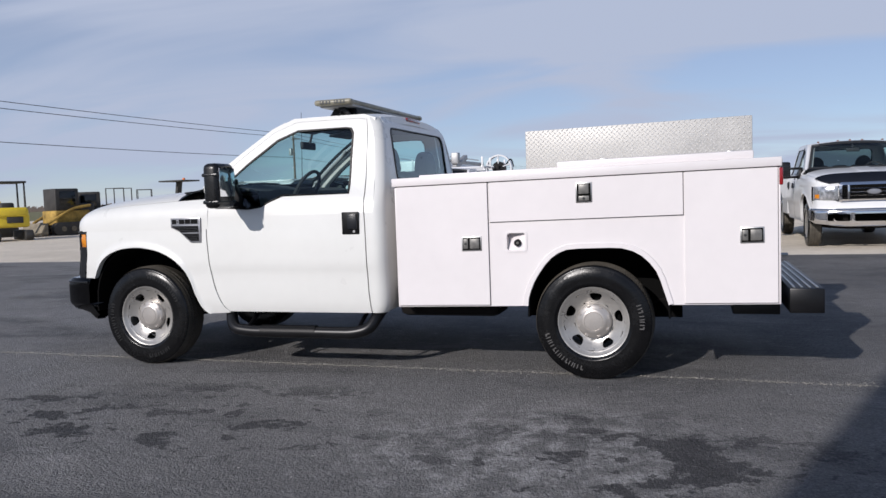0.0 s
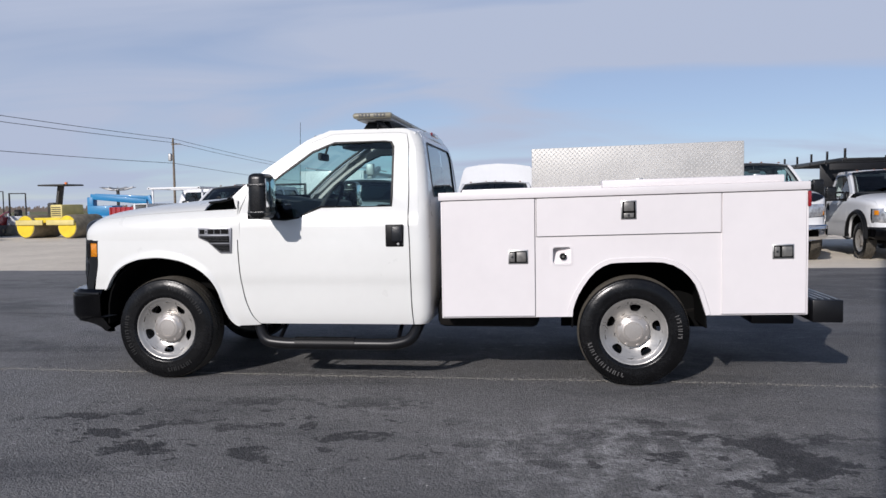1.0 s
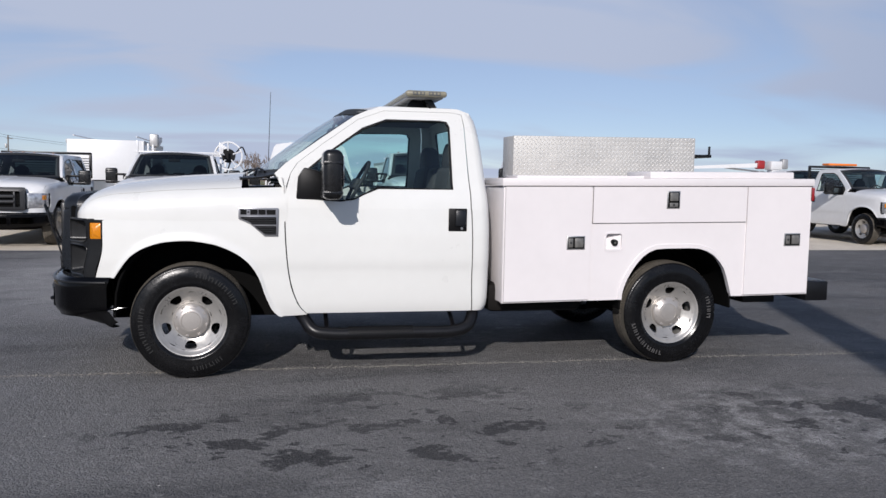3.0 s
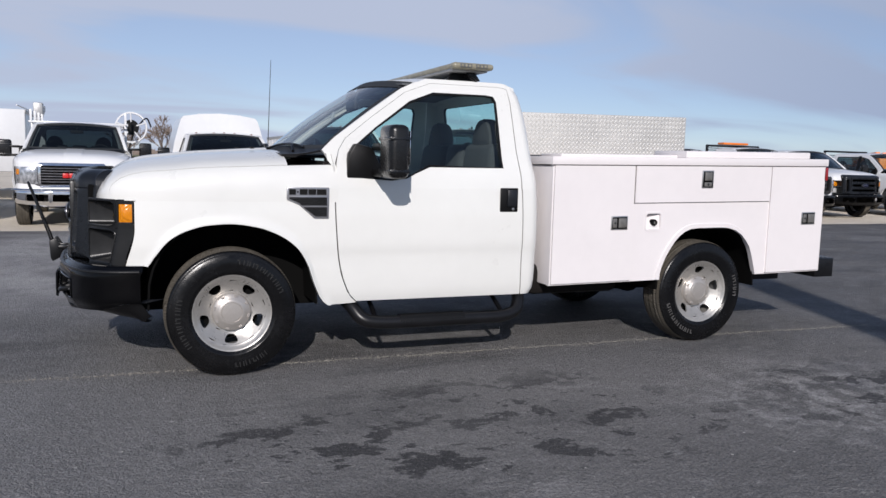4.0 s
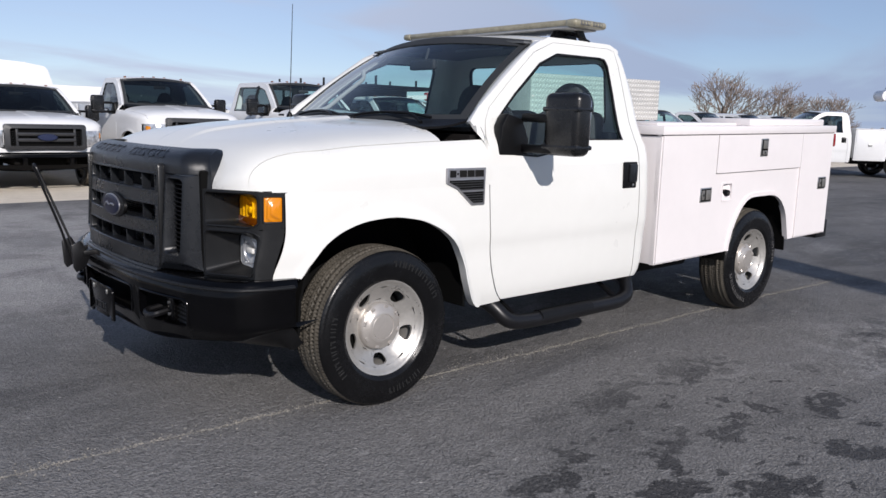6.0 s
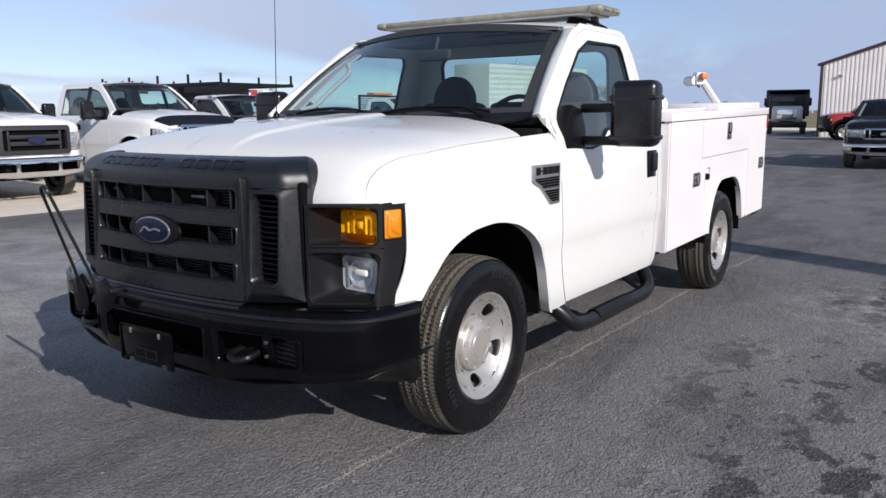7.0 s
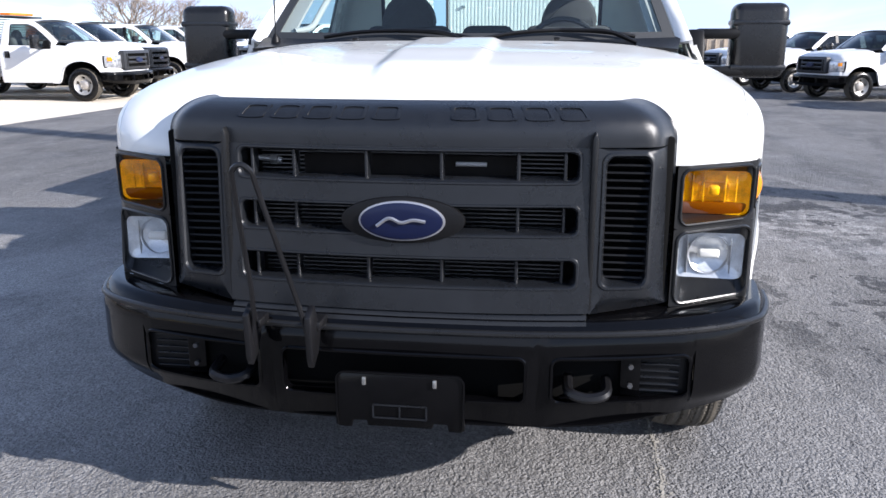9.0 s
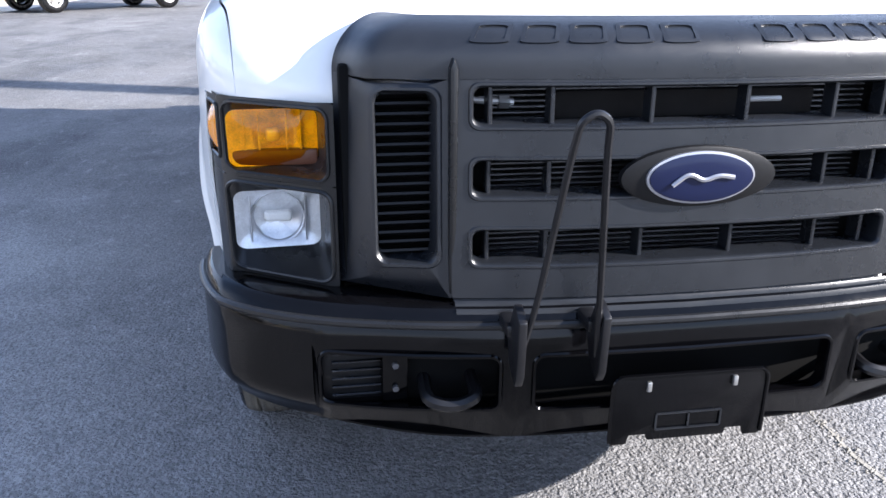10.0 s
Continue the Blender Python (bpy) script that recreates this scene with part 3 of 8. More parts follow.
def hood_point(x, a):
    """Section over the nose: a runs from the middle (0) to the side at lamp height (+-1)."""
    t = abs(a) * math.pi / 2
    q, h = math.sin(t) ** 0.5, max(math.cos(t), 0.0) ** 0.5
    top = Z_HOOD(x)
    bulge = 0.013 * smooth((0.175 - q) / 0.045) * smooth((x + 0.70) / 0.25)
    crown = 0.004 * (1 - q * q) * smooth((x + 0.75) / 0.4)
    return Vector((x, math.copysign(Y_PLAN(x) * q, a), 1.06 + (top - 1.06) * h + bulge + crown))


SEAM_Y = curve([(-0.748, 0.875), (-0.66, 0.884), (-0.50, 0.905), (-0.35, 0.930), (0.0, 0.944), (0.7, 0.949)])


def seam(x):
    """Section angle of the gap between hood and wing."""
    return 2 / math.pi * math.asin(min(SEAM_Y(x) / Y_PLAN(x), 1.0) ** 2)


CORNER = span(-0.69, -0.645, 9)


def hood_mesh():
    xs = [-0.748, -0.746, -0.742, -0.735, -0.725, -0.71] + CORNER + span(-0.62, 0.33, 32)
    half = [0, 0.004, 0.008, 0.0105, 0.0125, 0.0145, 0.0165, 0.0185, 0.0205, 0.03, 0.045, 0.06, 0.08] + span(0.10, 0.70, 22)

    def at(x, a):
        edge = 1.0 if seam(x) > 0.999 else seam(x) - 0.0065
        b = abs(a) if abs(a) < 0.30 else lerp(0.30, edge, (abs(a) - 0.30) / 0.40)
        return hood_point(x, math.copysign(b, a))

    return thicken(grid(at, xs, [-a for a in half[:0:-1]] + half), 0.012)


def fender_mesh():
    bm = bmesh.new()
    add_grid(bm, lambda x, v: hood_point(x, -lerp(min(seam(x) + 0.0065, 1.0), 1.0, v)), CORNER[1:] + span(-0.62, 0.628, 44), span(0, 1, 12))

    def side(x0, v):
        zl = Z_ARCH(x0)
        z = lerp(zl, 1.06, v)
        x = x0 + smooth((x0 - 0.47) / 0.143) * (X_DOOR_F(z) - 0.004 - 0.613) + (1 - smooth((x0 + 0.592) / 0.10)) * (X_LAMP_BACK(z) + 0.592)
        lip = 0.012 * math.exp(-((z - zl) / 0.03) ** 2) if -0.49 < x0 < 0.54 else 0.0
        return Vector((x, -(y_side(x, z) if z < 1.06 else Y_PLAN(x)) - lip, z))

    def at(x0, v):
        p = side(x0, v)
        if p.x < -0.54 and p.z > 1.055:
            p.z = 1.055
        return p

    cols = span(-0.592, -0.40, 12) + span(-0.385, 0.36, 40) + span(0.375, 0.613, 30)
    add_grid(bm, at, cols, span(0, 1, 16))
    # rolled lip of the wheel arch
    add_grid(bm, lambda x0, w: side(x0, 0.0) + Vector((0, 0.05 * w, 0.004 * w)), [c for c in cols if -0.484 <= c <= 0.54], [0, 0.25, 1.0])
    return thicken(bm, 0.006)


DOOR_UP = ((1.895, 1.15), (1.893, 1.29), (1.876, 1.74), (1.862, 1.826), (1.80, 1.838), (1.302, 1.836), (1.12, 1.768), (0.865, 1.585), (0.70, 1.455), (0.655, 1.385), (0.630, 1.30), (0.620, 1.15), (0.978, 1.15), (1.08, 1.15), (1.142, 1.15), (1.245, 1.15))
DOOR_WIN = ((1.775, 1.291), (1.776, 1.40), (1.772, 1.735), (1.752, 1.772), (1.70, 1.779), (1.315, 1.777), (1.147, 1.712), (0.905, 1.535), (0.745, 1.40), (0.71, 1.34), (0.71, 1.28), (0.72, 1.215), (0.978, 1.197), (1.08, 1.212), (1.142, 1.245), (1.245, 1.288))
CAB_UP = ((1.975, 1.15), (1.968, 1.29), (1.932, 1.72), (1.885, 1.846), (1.80, 1.866), (1.272, 1.866), (1.095, 1.793), (0.835, 1.61), (0.62, 1.452), (0.545, 1.38), (0.56, 1.36), (0.60, 1.345), (0.62, 1.34), (0.625, 1.33), (0.63, 1.325), (0.635, 1.32))


def stretched(dl):
    """Moves what lies behind the front door's middle back by dl, for the longer cabs."""
    return (lambda x: x + dl * smooth((x - 1.15) / 0.55)) if dl else (lambda x: x)


def on_side(st, inset=0.0):
    return lambda a, b: Vector((st(a), -y_side(a, b) + inset, b))


def door_mesh(st):
    bm = bmesh.new()
    add_grid(bm, lambda z, u: Vector((st(lerp(X_DOOR_F(z) + 0.004, X_DOOR_R(z) - 0.004, u)), -y_side(lerp(X_DOOR_F(z), X_DOOR_R(z), u), z), z)), [0.432, 0.436, 0.45, 0.48, 0.52, 0.58, 0.65, 0.71, 0.74, 0.752, 0.765, 0.78, 0.80, 0.84] + span(0.88, 1.15, 7), span(0, 1, 16))
    up, win = dense(DOOR_UP, 4), dense(DOOR_WIN, 4)
    add_ring(bm, up, win, on_side(st), 4)
    bmesh.ops.remove_doubles(bm, verts=bm.verts[:], dist=0.0015)
    return thicken(bm, 0.02)


def window_ring(loop, f, w, n=4):
    """A rubber strip along a loop on a surface, standing a little proud."""
    c = Vector((sum(p[0] for p in loop) / len(loop), sum(p[1] for p in loop) / len(loop)))
    inner = []
    for p in loop:
        d = c - Vector(p)
        inner.append(tuple(Vector(p) + d.normalized() * w))
    bm = bmesh.new()
    add_ring(bm, loop, inner, f, 2)
    return thicken(bm, 0.012)


def cab_side_mesh(st):
    """Pillar behind the door with the corner, roof rail and windscreen pillar."""
    bm = bmesh.new()
    up, door = dense(CAB_UP[:12], 4, closed=False), dense([(p[0] + s, p[1] + t) for p, s, t in zip(DOOR_UP[:12], (0.008, 0.008, 0.006, 0.003, 0.001, 0, -0.001, -0.0015, -0.002, -0.003, -0.008, -0.008), (0, 0, 0, 0.002, 0.002, 0.002, 0.002, 0.0015, 0.0015, 0.001, 0, 0))], 4, closed=False)
    f = on_side(st)
    rows = []
    for k in range(4):
        rows.append([bm.verts.new(f(lerp(a[0], b[0], k / 3), lerp(a[1], b[1], k / 3))) for a, b in zip(up, door)])
    for k in range(3):
        for i in range(len(up) - 1):
            bm.faces.new((rows[k][i], rows[k][i + 1], rows[k + 1][i + 1], rows[k + 1][i]))
    zs = [0.432, 0.44, 0.47, 0.52, 0.6, 0.7, 0.74, 0.755, 0.77, 0.80, 0.86] + span(0.92, 1.15, 4)
    add_grid(bm, lambda z, u: Vector((st(lerp(X_DOOR_R(z) + 0.004, X_BACK(z) - 0.075, u)), -Y_SIDE(z), z)), zs, span(0, 1, 3))

    def corner(z, t):
        a = t * math.pi / 2
        return Vector((st(X_BACK(z) - 0.075 + 0.075 * math.sin(a)), -(Y_SIDE(z) - 0.075 * (1 - math.cos(a))), z))

    add_grid(bm, corner, zs + span(1.2, 1.84, 12), span(0, 1, 7))
    # front face of the windscreen pillar, from the side skin to the glass
    edge = [(0.545, 1.38), (0.62, 1.452), (0.835, 1.61), (1.095, 1.793), (1.20, 1.842)]

    def pillar(v, w):
        k = min(int(v * 4), 3)
        t = v * 4 - k
        a = f(lerp(edge[k][0], edge[k + 1][0], t), lerp(edge[k][1], edge[k + 1][1], t))
        return a.lerp(screen_edge(-1.0, v) + Vector((0.004, 0, -0.006)), w) + Vector((-0.012 * math.sin(math.pi * w), 0, 0))

    add_grid(bm, pillar, span(0, 1, 16), [0, 0.25, 0.5, 0.75, 1])
    bmesh.ops.remove_doubles(bm, verts=bm.verts[:], dist=0.0015)
    return thicken(bm, 0.015)


def back_window(st):
    return round_rect(0, 1.565, 1.30, 0.42, 0.07, 6)


def cab_back_mesh(st):
    bm = bmesh.new()
    f = lambda a, b: Vector((st(X_BACK(b)), a, b))
    hole = back_window(st)
    outer = []
    for y, z in hole:
        dy, dz = y / 0.65, (z - 1.565) / 0.21
        k = 1 / max(abs(dy), abs(dz))
        oy, oz = dy * k, dz * k
        zz = 1.565 + oz * (0.285 if oz > 0 else 0.275)
        outer.append((oy * (Y_SIDE(zz) - 0.074), zz))
    add_ring(bm, outer, hole, f, 3)
    add_grid(bm, lambda z, u: Vector((st(X_BACK(z)), u * (Y_SIDE(z) - 0.074), z)), [0.44, 0.5, 0.6, 0.8, 1.0, 1.2, 1.29], span(-1, 1, 10))
    return thicken(bm, 0.015)


def screen_edge(q, v):
    """Windscreen: q across (-1 to 1), v from the cowl up to the roof."""
    k = 1 - q * q
    lo = Vector((0.565 - 0.20 * k, 0.865 * q, 1.372 - 0.012 * k))
    hi = Vector((1.205 - 0.115 * k, 0.715 * q, 1.842 + 0.044 * k))
    p = lo.lerp(hi, v)
    p.z += 0.022 * math.sin(math.pi * v)
    p.x -= 0.012 * math.sin(math.pi * v)
    return p


def roof_mesh(st):
    def f(v, u):
        front = screen_edge(u, 1.0)
        x0 = front.x + 0.008
        k = 1 - abs(u) ** 3
        wide = lerp(0.725, 0.775, smooth(v / 0.2))
        xb = 1.925 + 0.022 * k
        x = lerp(x0, xb, v)
        edge = lerp(1.846, 1.868, smooth(v / 0.25)) - 0.018 * smooth((v - 0.85) / 0.15)
        z = edge + 0.040 * (1 - abs(u) ** 2.5) - 0.012 * smooth((v - 0.9) / 0.1)
        return Vector((st(x), wide * u, z))
    bm = grid(f, [0, 0.02, 0.05] + span(0.1, 0.9, 12) + [0.93, 0.96, 0.985, 1.0], span(-1, 1, 24))
    # eased edge down to the back window and the rails
    add_grid(bm, lambda v, w: f(v, 1) + Vector((0, 0.006 * w, -0.02 * w)), span(0, 1, 16), [0, 0.5, 1])
    add_grid(bm, lambda v, w: f(v, -1) + Vector((0, -0.006 * w, -0.02 * w)), span(0, 1, 16), [0, 0.5, 1])
    add_grid(bm, lambda u, w: f(1, u) + Vector((0.010 * w, 0, -0.05 * w)), span(-1, 1, 24), [0, 0.35, 1])
    return thicken(bm, 0.010)


# ---- wheels ----
def tyre_meshes(fine=True):
    n, R = (264, TYRE_R) if fine else (48, TYRE_R)
    tread, side = bmesh.new(), bmesh.new()
    w = 0.100
    ys = span(-w, w, 36 if fine else 12)

    def f(k, y):
        a = 2 * math.pi * k / n
        u = y / w
        r = R - 0.012 * abs(u) ** 4
        if fine:
            zig = 0.0025 * math.sin(a * 66)
            g = min(abs(y - c - zig) for c in (-0.060, -0.021, 0.021, 0.060))
            r -= 0.009 * (1 - smooth((g - 0.002) / 0.0025))
            ph = (a * 66 / math.pi + u * 1.6) % 1
            wide = 0.16 if abs(u) > 0.62 else 0.11
            if abs(u) > 0.24 or ph < 0.5:
                r -= 0.0065 * (1 - smooth((abs(ph - 0.5) - wide) / 0.12))
        else:
            r -= 0.006 * (1 - smooth((min(abs(y - c) for c in (-0.05, 0, 0.05)) - 0.004) / 0.005))
        return Vector((r * math.cos(a), y, r * math.sin(a)))

    rows = [[tread.verts.new(f(k, y)) for y in ys] for k in range(n)]
    for k in range(n):
        a, b = rows[k], rows[(k + 1) % n]
        for j in range(len(ys) - 1):
            tread.faces.new((a[j], b[j], b[j + 1], a[j + 1]))
    prof = [(R - 0.012, -0.100), (R - 0.020, -0.109), (R - 0.030, -0.113), (R - 0.034, -0.1125), (R - 0.038, -0.115), (0.315, -0.1215), (0.285, -0.1220), (0.262, -0.1185), (0.256, -0.1195), (0.250, -0.116), (0.238, -0.108), (0.225, -0.100), (0.215, -0.080)]
    add_lathe(side, prof, 72 if fine else 40)
    add_lathe(side, [(r, -y) for r, y in prof], 72 if fine else 40)
    return to_mesh("tread", tread, "rubber", 30), to_mesh("sidewall", side, "tyre_side", 50)


def rim_mesh():
    """Pressed steel disc with five windows, dished round the middle, in a rolled rim; outward is -y."""
    prof = curve([(0.0, -0.034), (0.10, -0.034), (0.122, -0.036), (0.140, -0.042), (0.160, -0.053), (0.180, -0.066), (0.200, -0.080), (0.208, -0.086)])
    bm = bmesh.new()
    f = lambda r, a: Vector((r * math.cos(a), prof(r), r * math.sin(a)))
    n = 9
    for s in range(5):
        mid = math.pi / 2 + s * 2 * math.pi / 5
        hw = math.pi / 5
        r1, r2 = 0.128, 0.200
        out = [(r1, mid + hw * (2 * k / n - 1)) for k in range(n)] + [(lerp(r1, r2, k / n), mid + hw) for k in range(n)] + [(r2, mid + hw * (1 - 2 * k / n)) for k in range(n)] + [(lerp(r2, r1, k / n), mid - hw) for k in range(n)]
        hole = []
        for r, a in out:
            du, dv = (a - mid) / hw, (r - 0.164) / 0.036
            ang = math.atan2(dv, du)
            k = 1 / (abs(math.cos(ang)) ** 3.2 + abs(math.sin(ang)) ** 3.2) ** (1 / 3.2)
            rr = 0.164 + 0.0265 * k * math.sin(ang)
            half = 0.0350 * (1.0 + 0.36 * k * math.sin(ang)) / rr
            hole.append((rr, mid + half * k * math.cos(ang)))
        add_ring(bm, out, hole, f, 3)
        inner = [Vector(f(r, a)) for r, a in hole]
        back = [bm.verts.new(p + Vector((0, 0.012, 0))) for p in inner]
        front = [bm.verts.new(p) for p in inner]
        for i in range(len(inner)):
            j = (i + 1) % len(inner)
            bm.faces.new((front[i], front[j], back[j], back[i]))
    add_lathe(bm, [(0.128, prof(0.128)), (0.118, prof(0.118)), (0.105, prof(0.105)), (0.02, -0.030), (0, -0.030)], 60)
    add_lathe(bm, [(0.200, prof(0.2)), (0.206, -0.083), (0.211, -0.087), (0.216, -0.091), (0.221, -0.096), (0.226, -0.102), (0.233, -0.106), (0.239, -0.105), (0.241, -0.100), (0.236, -0.094), (0.226, -0.085), (0.214, -0.05), (0.205, 0.02), (0.215, 0.07), (0.232, 0.10)], 60)
    return to_mesh("rim", bm, "wheel_silver", 40)


def cap_mesh():
    bm = bmesh.new()
    add_lathe(bm, [(0.117, -0.030), (0.117, -0.050), (0.114, -0.060), (0.107, -0.067), (0.092, -0.071), (0.082, -0.078), (0.074, -0.082), (0.064, -0.083), (0.062, -0.080), (0.059, -0.083), (0.03, -0.0850), (0, -0.0855)], 48)
    for k in range(8):
        a = 2 * math.pi * (k + 0.5) / 8
        add_box(bm, 0.102 * math.cos(a), -0.0685, 0.102 * math.sin(a), 0.014, 0.010, 0.022, 0.002, 1, Matrix.Rotation(-a, 4, "Y"))
    return to_mesh("hub_cap", bm, "cap_silver", 35)


def letter_mesh(name, mat, spans, r=0.315, size=0.030):
    """Sidewall marks, as plain blocks along an arc: (start, count) in degrees."""
    bm = bmesh.new()
    for a0, count in spans:
        for k in range(count):
            a = radians(a0 + 6.6 * k)
            m = Matrix.Rotation(-a, 4, "Y")
            for dx, dz, sx, sz in ((0, -0.011, size, 0.006), (0, 0.011, size, 0.006)) if k % 3 else ((0, 0, size, 0.007), (0.010, 0.006, 0.008, 0.018)):
                p = m @ Vector((r + dx, 0, dz))
                add_box(bm, p.x, -0.1215, p.z, sx, 0.002, sz, 0, 1, m)
    return to_mesh(name, bm, mat)


def brake_mesh():
    bm = bmesh.new()
    add_lathe(bm, [(0, 0.0), (0.17, 0.0), (0.17, 0.02), (0.08, 0.03), (0.08, 0.09), (0, 0.09)], 24)
    return to_mesh("brake_drum", bm, "deep_black")


FINE = dict(zip(("tread", "sidewall"), tyre_meshes(True)), rim=rim_mesh(), hub_cap=cap_mesh(), brake=brake_mesh(), marks=letter_mesh("tyre_marks", "tyre_mark", ((60, 10), (200, 9), (310, 6))), letters=letter_mesh("tyre_letters", "tyre_letter", ((-2, 5), (200, 10))))
PLAIN = dict(FINE, **dict(zip(("tread", "sidewall"), tyre_meshes(False))))


def wheel(parent, x, y, turn=0.0, fine=True, letters=False, rim="", z=HUB_Z):
    kit = FINE if fine else PLAIN
    m = pose(x, y, z, 0, turn, 180 if y > 0 else 0)
    w = part("wheel", kit["tread"], "", parent, "", m)
    part("sidewall", kit["sidewall"], "", w)
    part("rim", kit["rim"], "", w, rim)
    part("hub_cap", kit["hub_cap"], "", w)
    part("brake_drum", kit["brake"], "", w)
    if fine:
        part("sidewall_mark", kit["letters" if letters else "marks"], "", w)["kind"] = "stuff"
    return w

# ---- cab, nose and running gear, shared by all the pickups ----
CACHE = {}


def cached(key, make):
    if key not in CACHE:
        CACHE[key] = make()
    return CACHE[key]


def build_cab(top, paint, dl=0.0, detail=True, doors=1, glass=("windscreen_glass", "side_glass", "side_glass"), tow=True):
    """Hood, wings, doors, roof, glass and the inside of the cab."""
    st = stretched(dl)
    key = (paint, dl)
    part("hood", cached(("hood", paint), lambda: to_mesh("hood", hood_mesh(), paint, 50)), "", top)
    for s in (1, -1):
        turn = (lambda bm: bm) if s == 1 else flip
        part("hood_gap", cached(("hood_gap", s), lambda: to_mesh("hood_gap", turn(grid(lambda x, a: hood_point(x, -min(seam(x) + a, 0.999)) + Vector((0, 0.007, -0.013)), span(-0.655, 0.33, 40), [-0.016, 0, 0.016])), "gap_black")), "", top)
        part("fender", cached(("fender", paint, s), lambda: to_mesh("fender", turn(fender_mesh()), paint, 50)), "", top)
        part("cab_side", cached(("cab_side", key, s), lambda: to_mesh("cab_side", turn(cab_side_mesh(st)), paint, 50)), "", top)
        door = part("door", cached(("door", key, s), lambda: to_mesh("door", turn(door_mesh(st)), paint, 50)), "", top)
        f_out, f_in = on_side(st, -0.004), on_side(st, 0.010)
        part("window_seal", cached(("seal", dl, s), lambda: to_mesh("window_seal", turn(window_ring(dense(DOOR_WIN, 4), f_out, 0.015)), "black_plastic")), "", door)

        def pane_bm():
            bm = bmesh.new()
            loop = dense(DOOR_WIN, 4)
            c = (1.30, 1.50)
            add_ring(bm, loop, [(lerp(c[0], p[0], 0.02), lerp(c[1], p[1], 0.02)) for p in loop], f_in, 6)
            return turn(bm)

        pane = part("window_pane", cached(("pane", dl, s, glass[1]), lambda: to_mesh("window_pane", pane_bm(), glass[1])), "", door)
        pane.visible_shadow = False
        if doors > 1:
            xb = st(1.33) if dl < 0.7 else st(1.38)
            part("door_pillar", turn(grid(lambda z, u: Vector((lerp(xb - 0.05, xb + 0.05, u), -y_side(1.4, z) - 0.006, z)), span(1.20, 1.80, 10), [0, 0.5, 1], 0.012)), paint if dl > 0.7 else "black_plastic", door)
            part("door_gap", turn(grid(lambda z, u: Vector((xb + 0.004 + 0.005 * u, -y_side(1.4, z) - 0.0015, z)), span(0.44, 1.25, 14), [0, 1], 0.002)), "gap_black", door)
            part("door_handle", turn(box(xb + 0.16, -1.030, 1.08, 0.11, 0.02, 0.10, 0.01)), "black_plastic", door)
        # handle: a dark dished plate with a pull flap and a lock
        hx = st(1.80)
        plate = part("door_handle", turn(box(hx, -1.0185, 1.080, 0.132, 0.014, 0.160, 0.012)), "black_plastic", door)
        part("handle_flap", turn(box(hx + 0.018, -1.031, 1.092, 0.075, 0.020, 0.112, 0.010)), "grille_plastic", plate)
        part("lock", turn(add_lathe(bmesh.new(), [(0, -0.004), (0.009, -0.003), (0.009, 0.004)], 14, Matrix.Translation((hx + 0.028, -1.0265, 1.020)))), "steel", plate)
        # tow mirror
        mir = part("mirror_sail", turn(prism_y([(0.685, 1.208), (0.90, 1.203), (0.905, 1.29), (0.85, 1.40), (0.74, 1.425), (0.70, 1.36)], -1.005, -0.935, 0.012)), "black_plastic", door)
        if not tow:
            part("mirror_head", turn(box(0.885, -1.115, 1.315, 0.10, 0.20, 0.155, 0.04, 3)), "black_plastic", mir)
            continue
        for z in (1.245, 1.405):
            part("mirror_arm", turn(box(0.872, -1.10, z, 0.055, 0.22, 0.045, 0.014)), "black_plastic", mir)

        def head():
            bm = bmesh.new()
            add_box(bm, 0.905, -1.262, 1.376, 0.125, 0.235, 0.318, 0.040, 4)
            return turn(bm)

        hd = part("mirror_head", cached(("mirror", s), lambda: to_mesh("mirror_head", head(), "mirror_shell", 50)), "", mir)
        for z in (1.452, 1.262):
            part("mirror_band", turn(box(0.9045, -1.262, z, 0.128, 0.2375, 0.026, 0.010)), "grille_plastic", hd)
        part("mirror_glass", turn(box(0.972, -1.262, 1.40, 0.004, 0.19, 0.20, 0.001)), "chrome", hd)
    part("roof", cached(("roof", key), lambda: to_mesh("roof", roof_mesh(st), paint, 50)), "", top)
    back = part("cab_back", cached(("back", key), lambda: to_mesh("cab_back", cab_back_mesh(st), paint, 50)), "", top)
    fb = lambda a, b: Vector((st(X_BACK(b)) + 0.004, a, b))
    part("window_seal", window_ring(back_window(st), fb, 0.022), "black_plastic", back)

    def rear_pane():
        bm = bmesh.new()
        loop = back_window(st)
        add_ring(bm, loop, [(p[0] * 0.02, lerp(1.565, p[1], 0.02)) for p in loop], lambda a, b: Vector((st(X_BACK(b)) - 0.006, a, b)), 4)
        return bm

    part("back_window", rear_pane(), glass[2], back).visible_shadow = False
    screen = part("windscreen", cached(("screen", glass[0]), lambda: to_mesh("windscreen", grid(screen_edge, span(-1, 1, 20), span(0, 1, 12)), glass[0])), "", top)
    screen.visible_shadow = False

    def surround():
        bm = bmesh.new()
        e = 0.006
        lift = Vector((-0.004, 0, 0.003))
        add_grid(bm, lambda v, w: screen_edge(-1.0 + 0.055 * w, v) + lift, span(0, 1, 10), [0, 0.5, 1])
        add_grid(bm, lambda v, w: screen_edge(1.0 - 0.055 * w, v) + lift, span(0, 1, 10), [0, 0.5, 1])
        add_grid(bm, lambda q, w: screen_edge(q, 1.0 - 0.10 * w) + lift, span(-1, 1, 20), [0, 0.5, 1])
        add_grid(bm, lambda q, w: screen_edge(q, 0.07 * w) + lift, span(-1, 1, 20), [0, 0.5, 1])
        return thicken(bm, 0.004)

    part("screen_seal", cached("surround", lambda: to_mesh("screen_seal", surround(), "dark_trim")), "", screen)

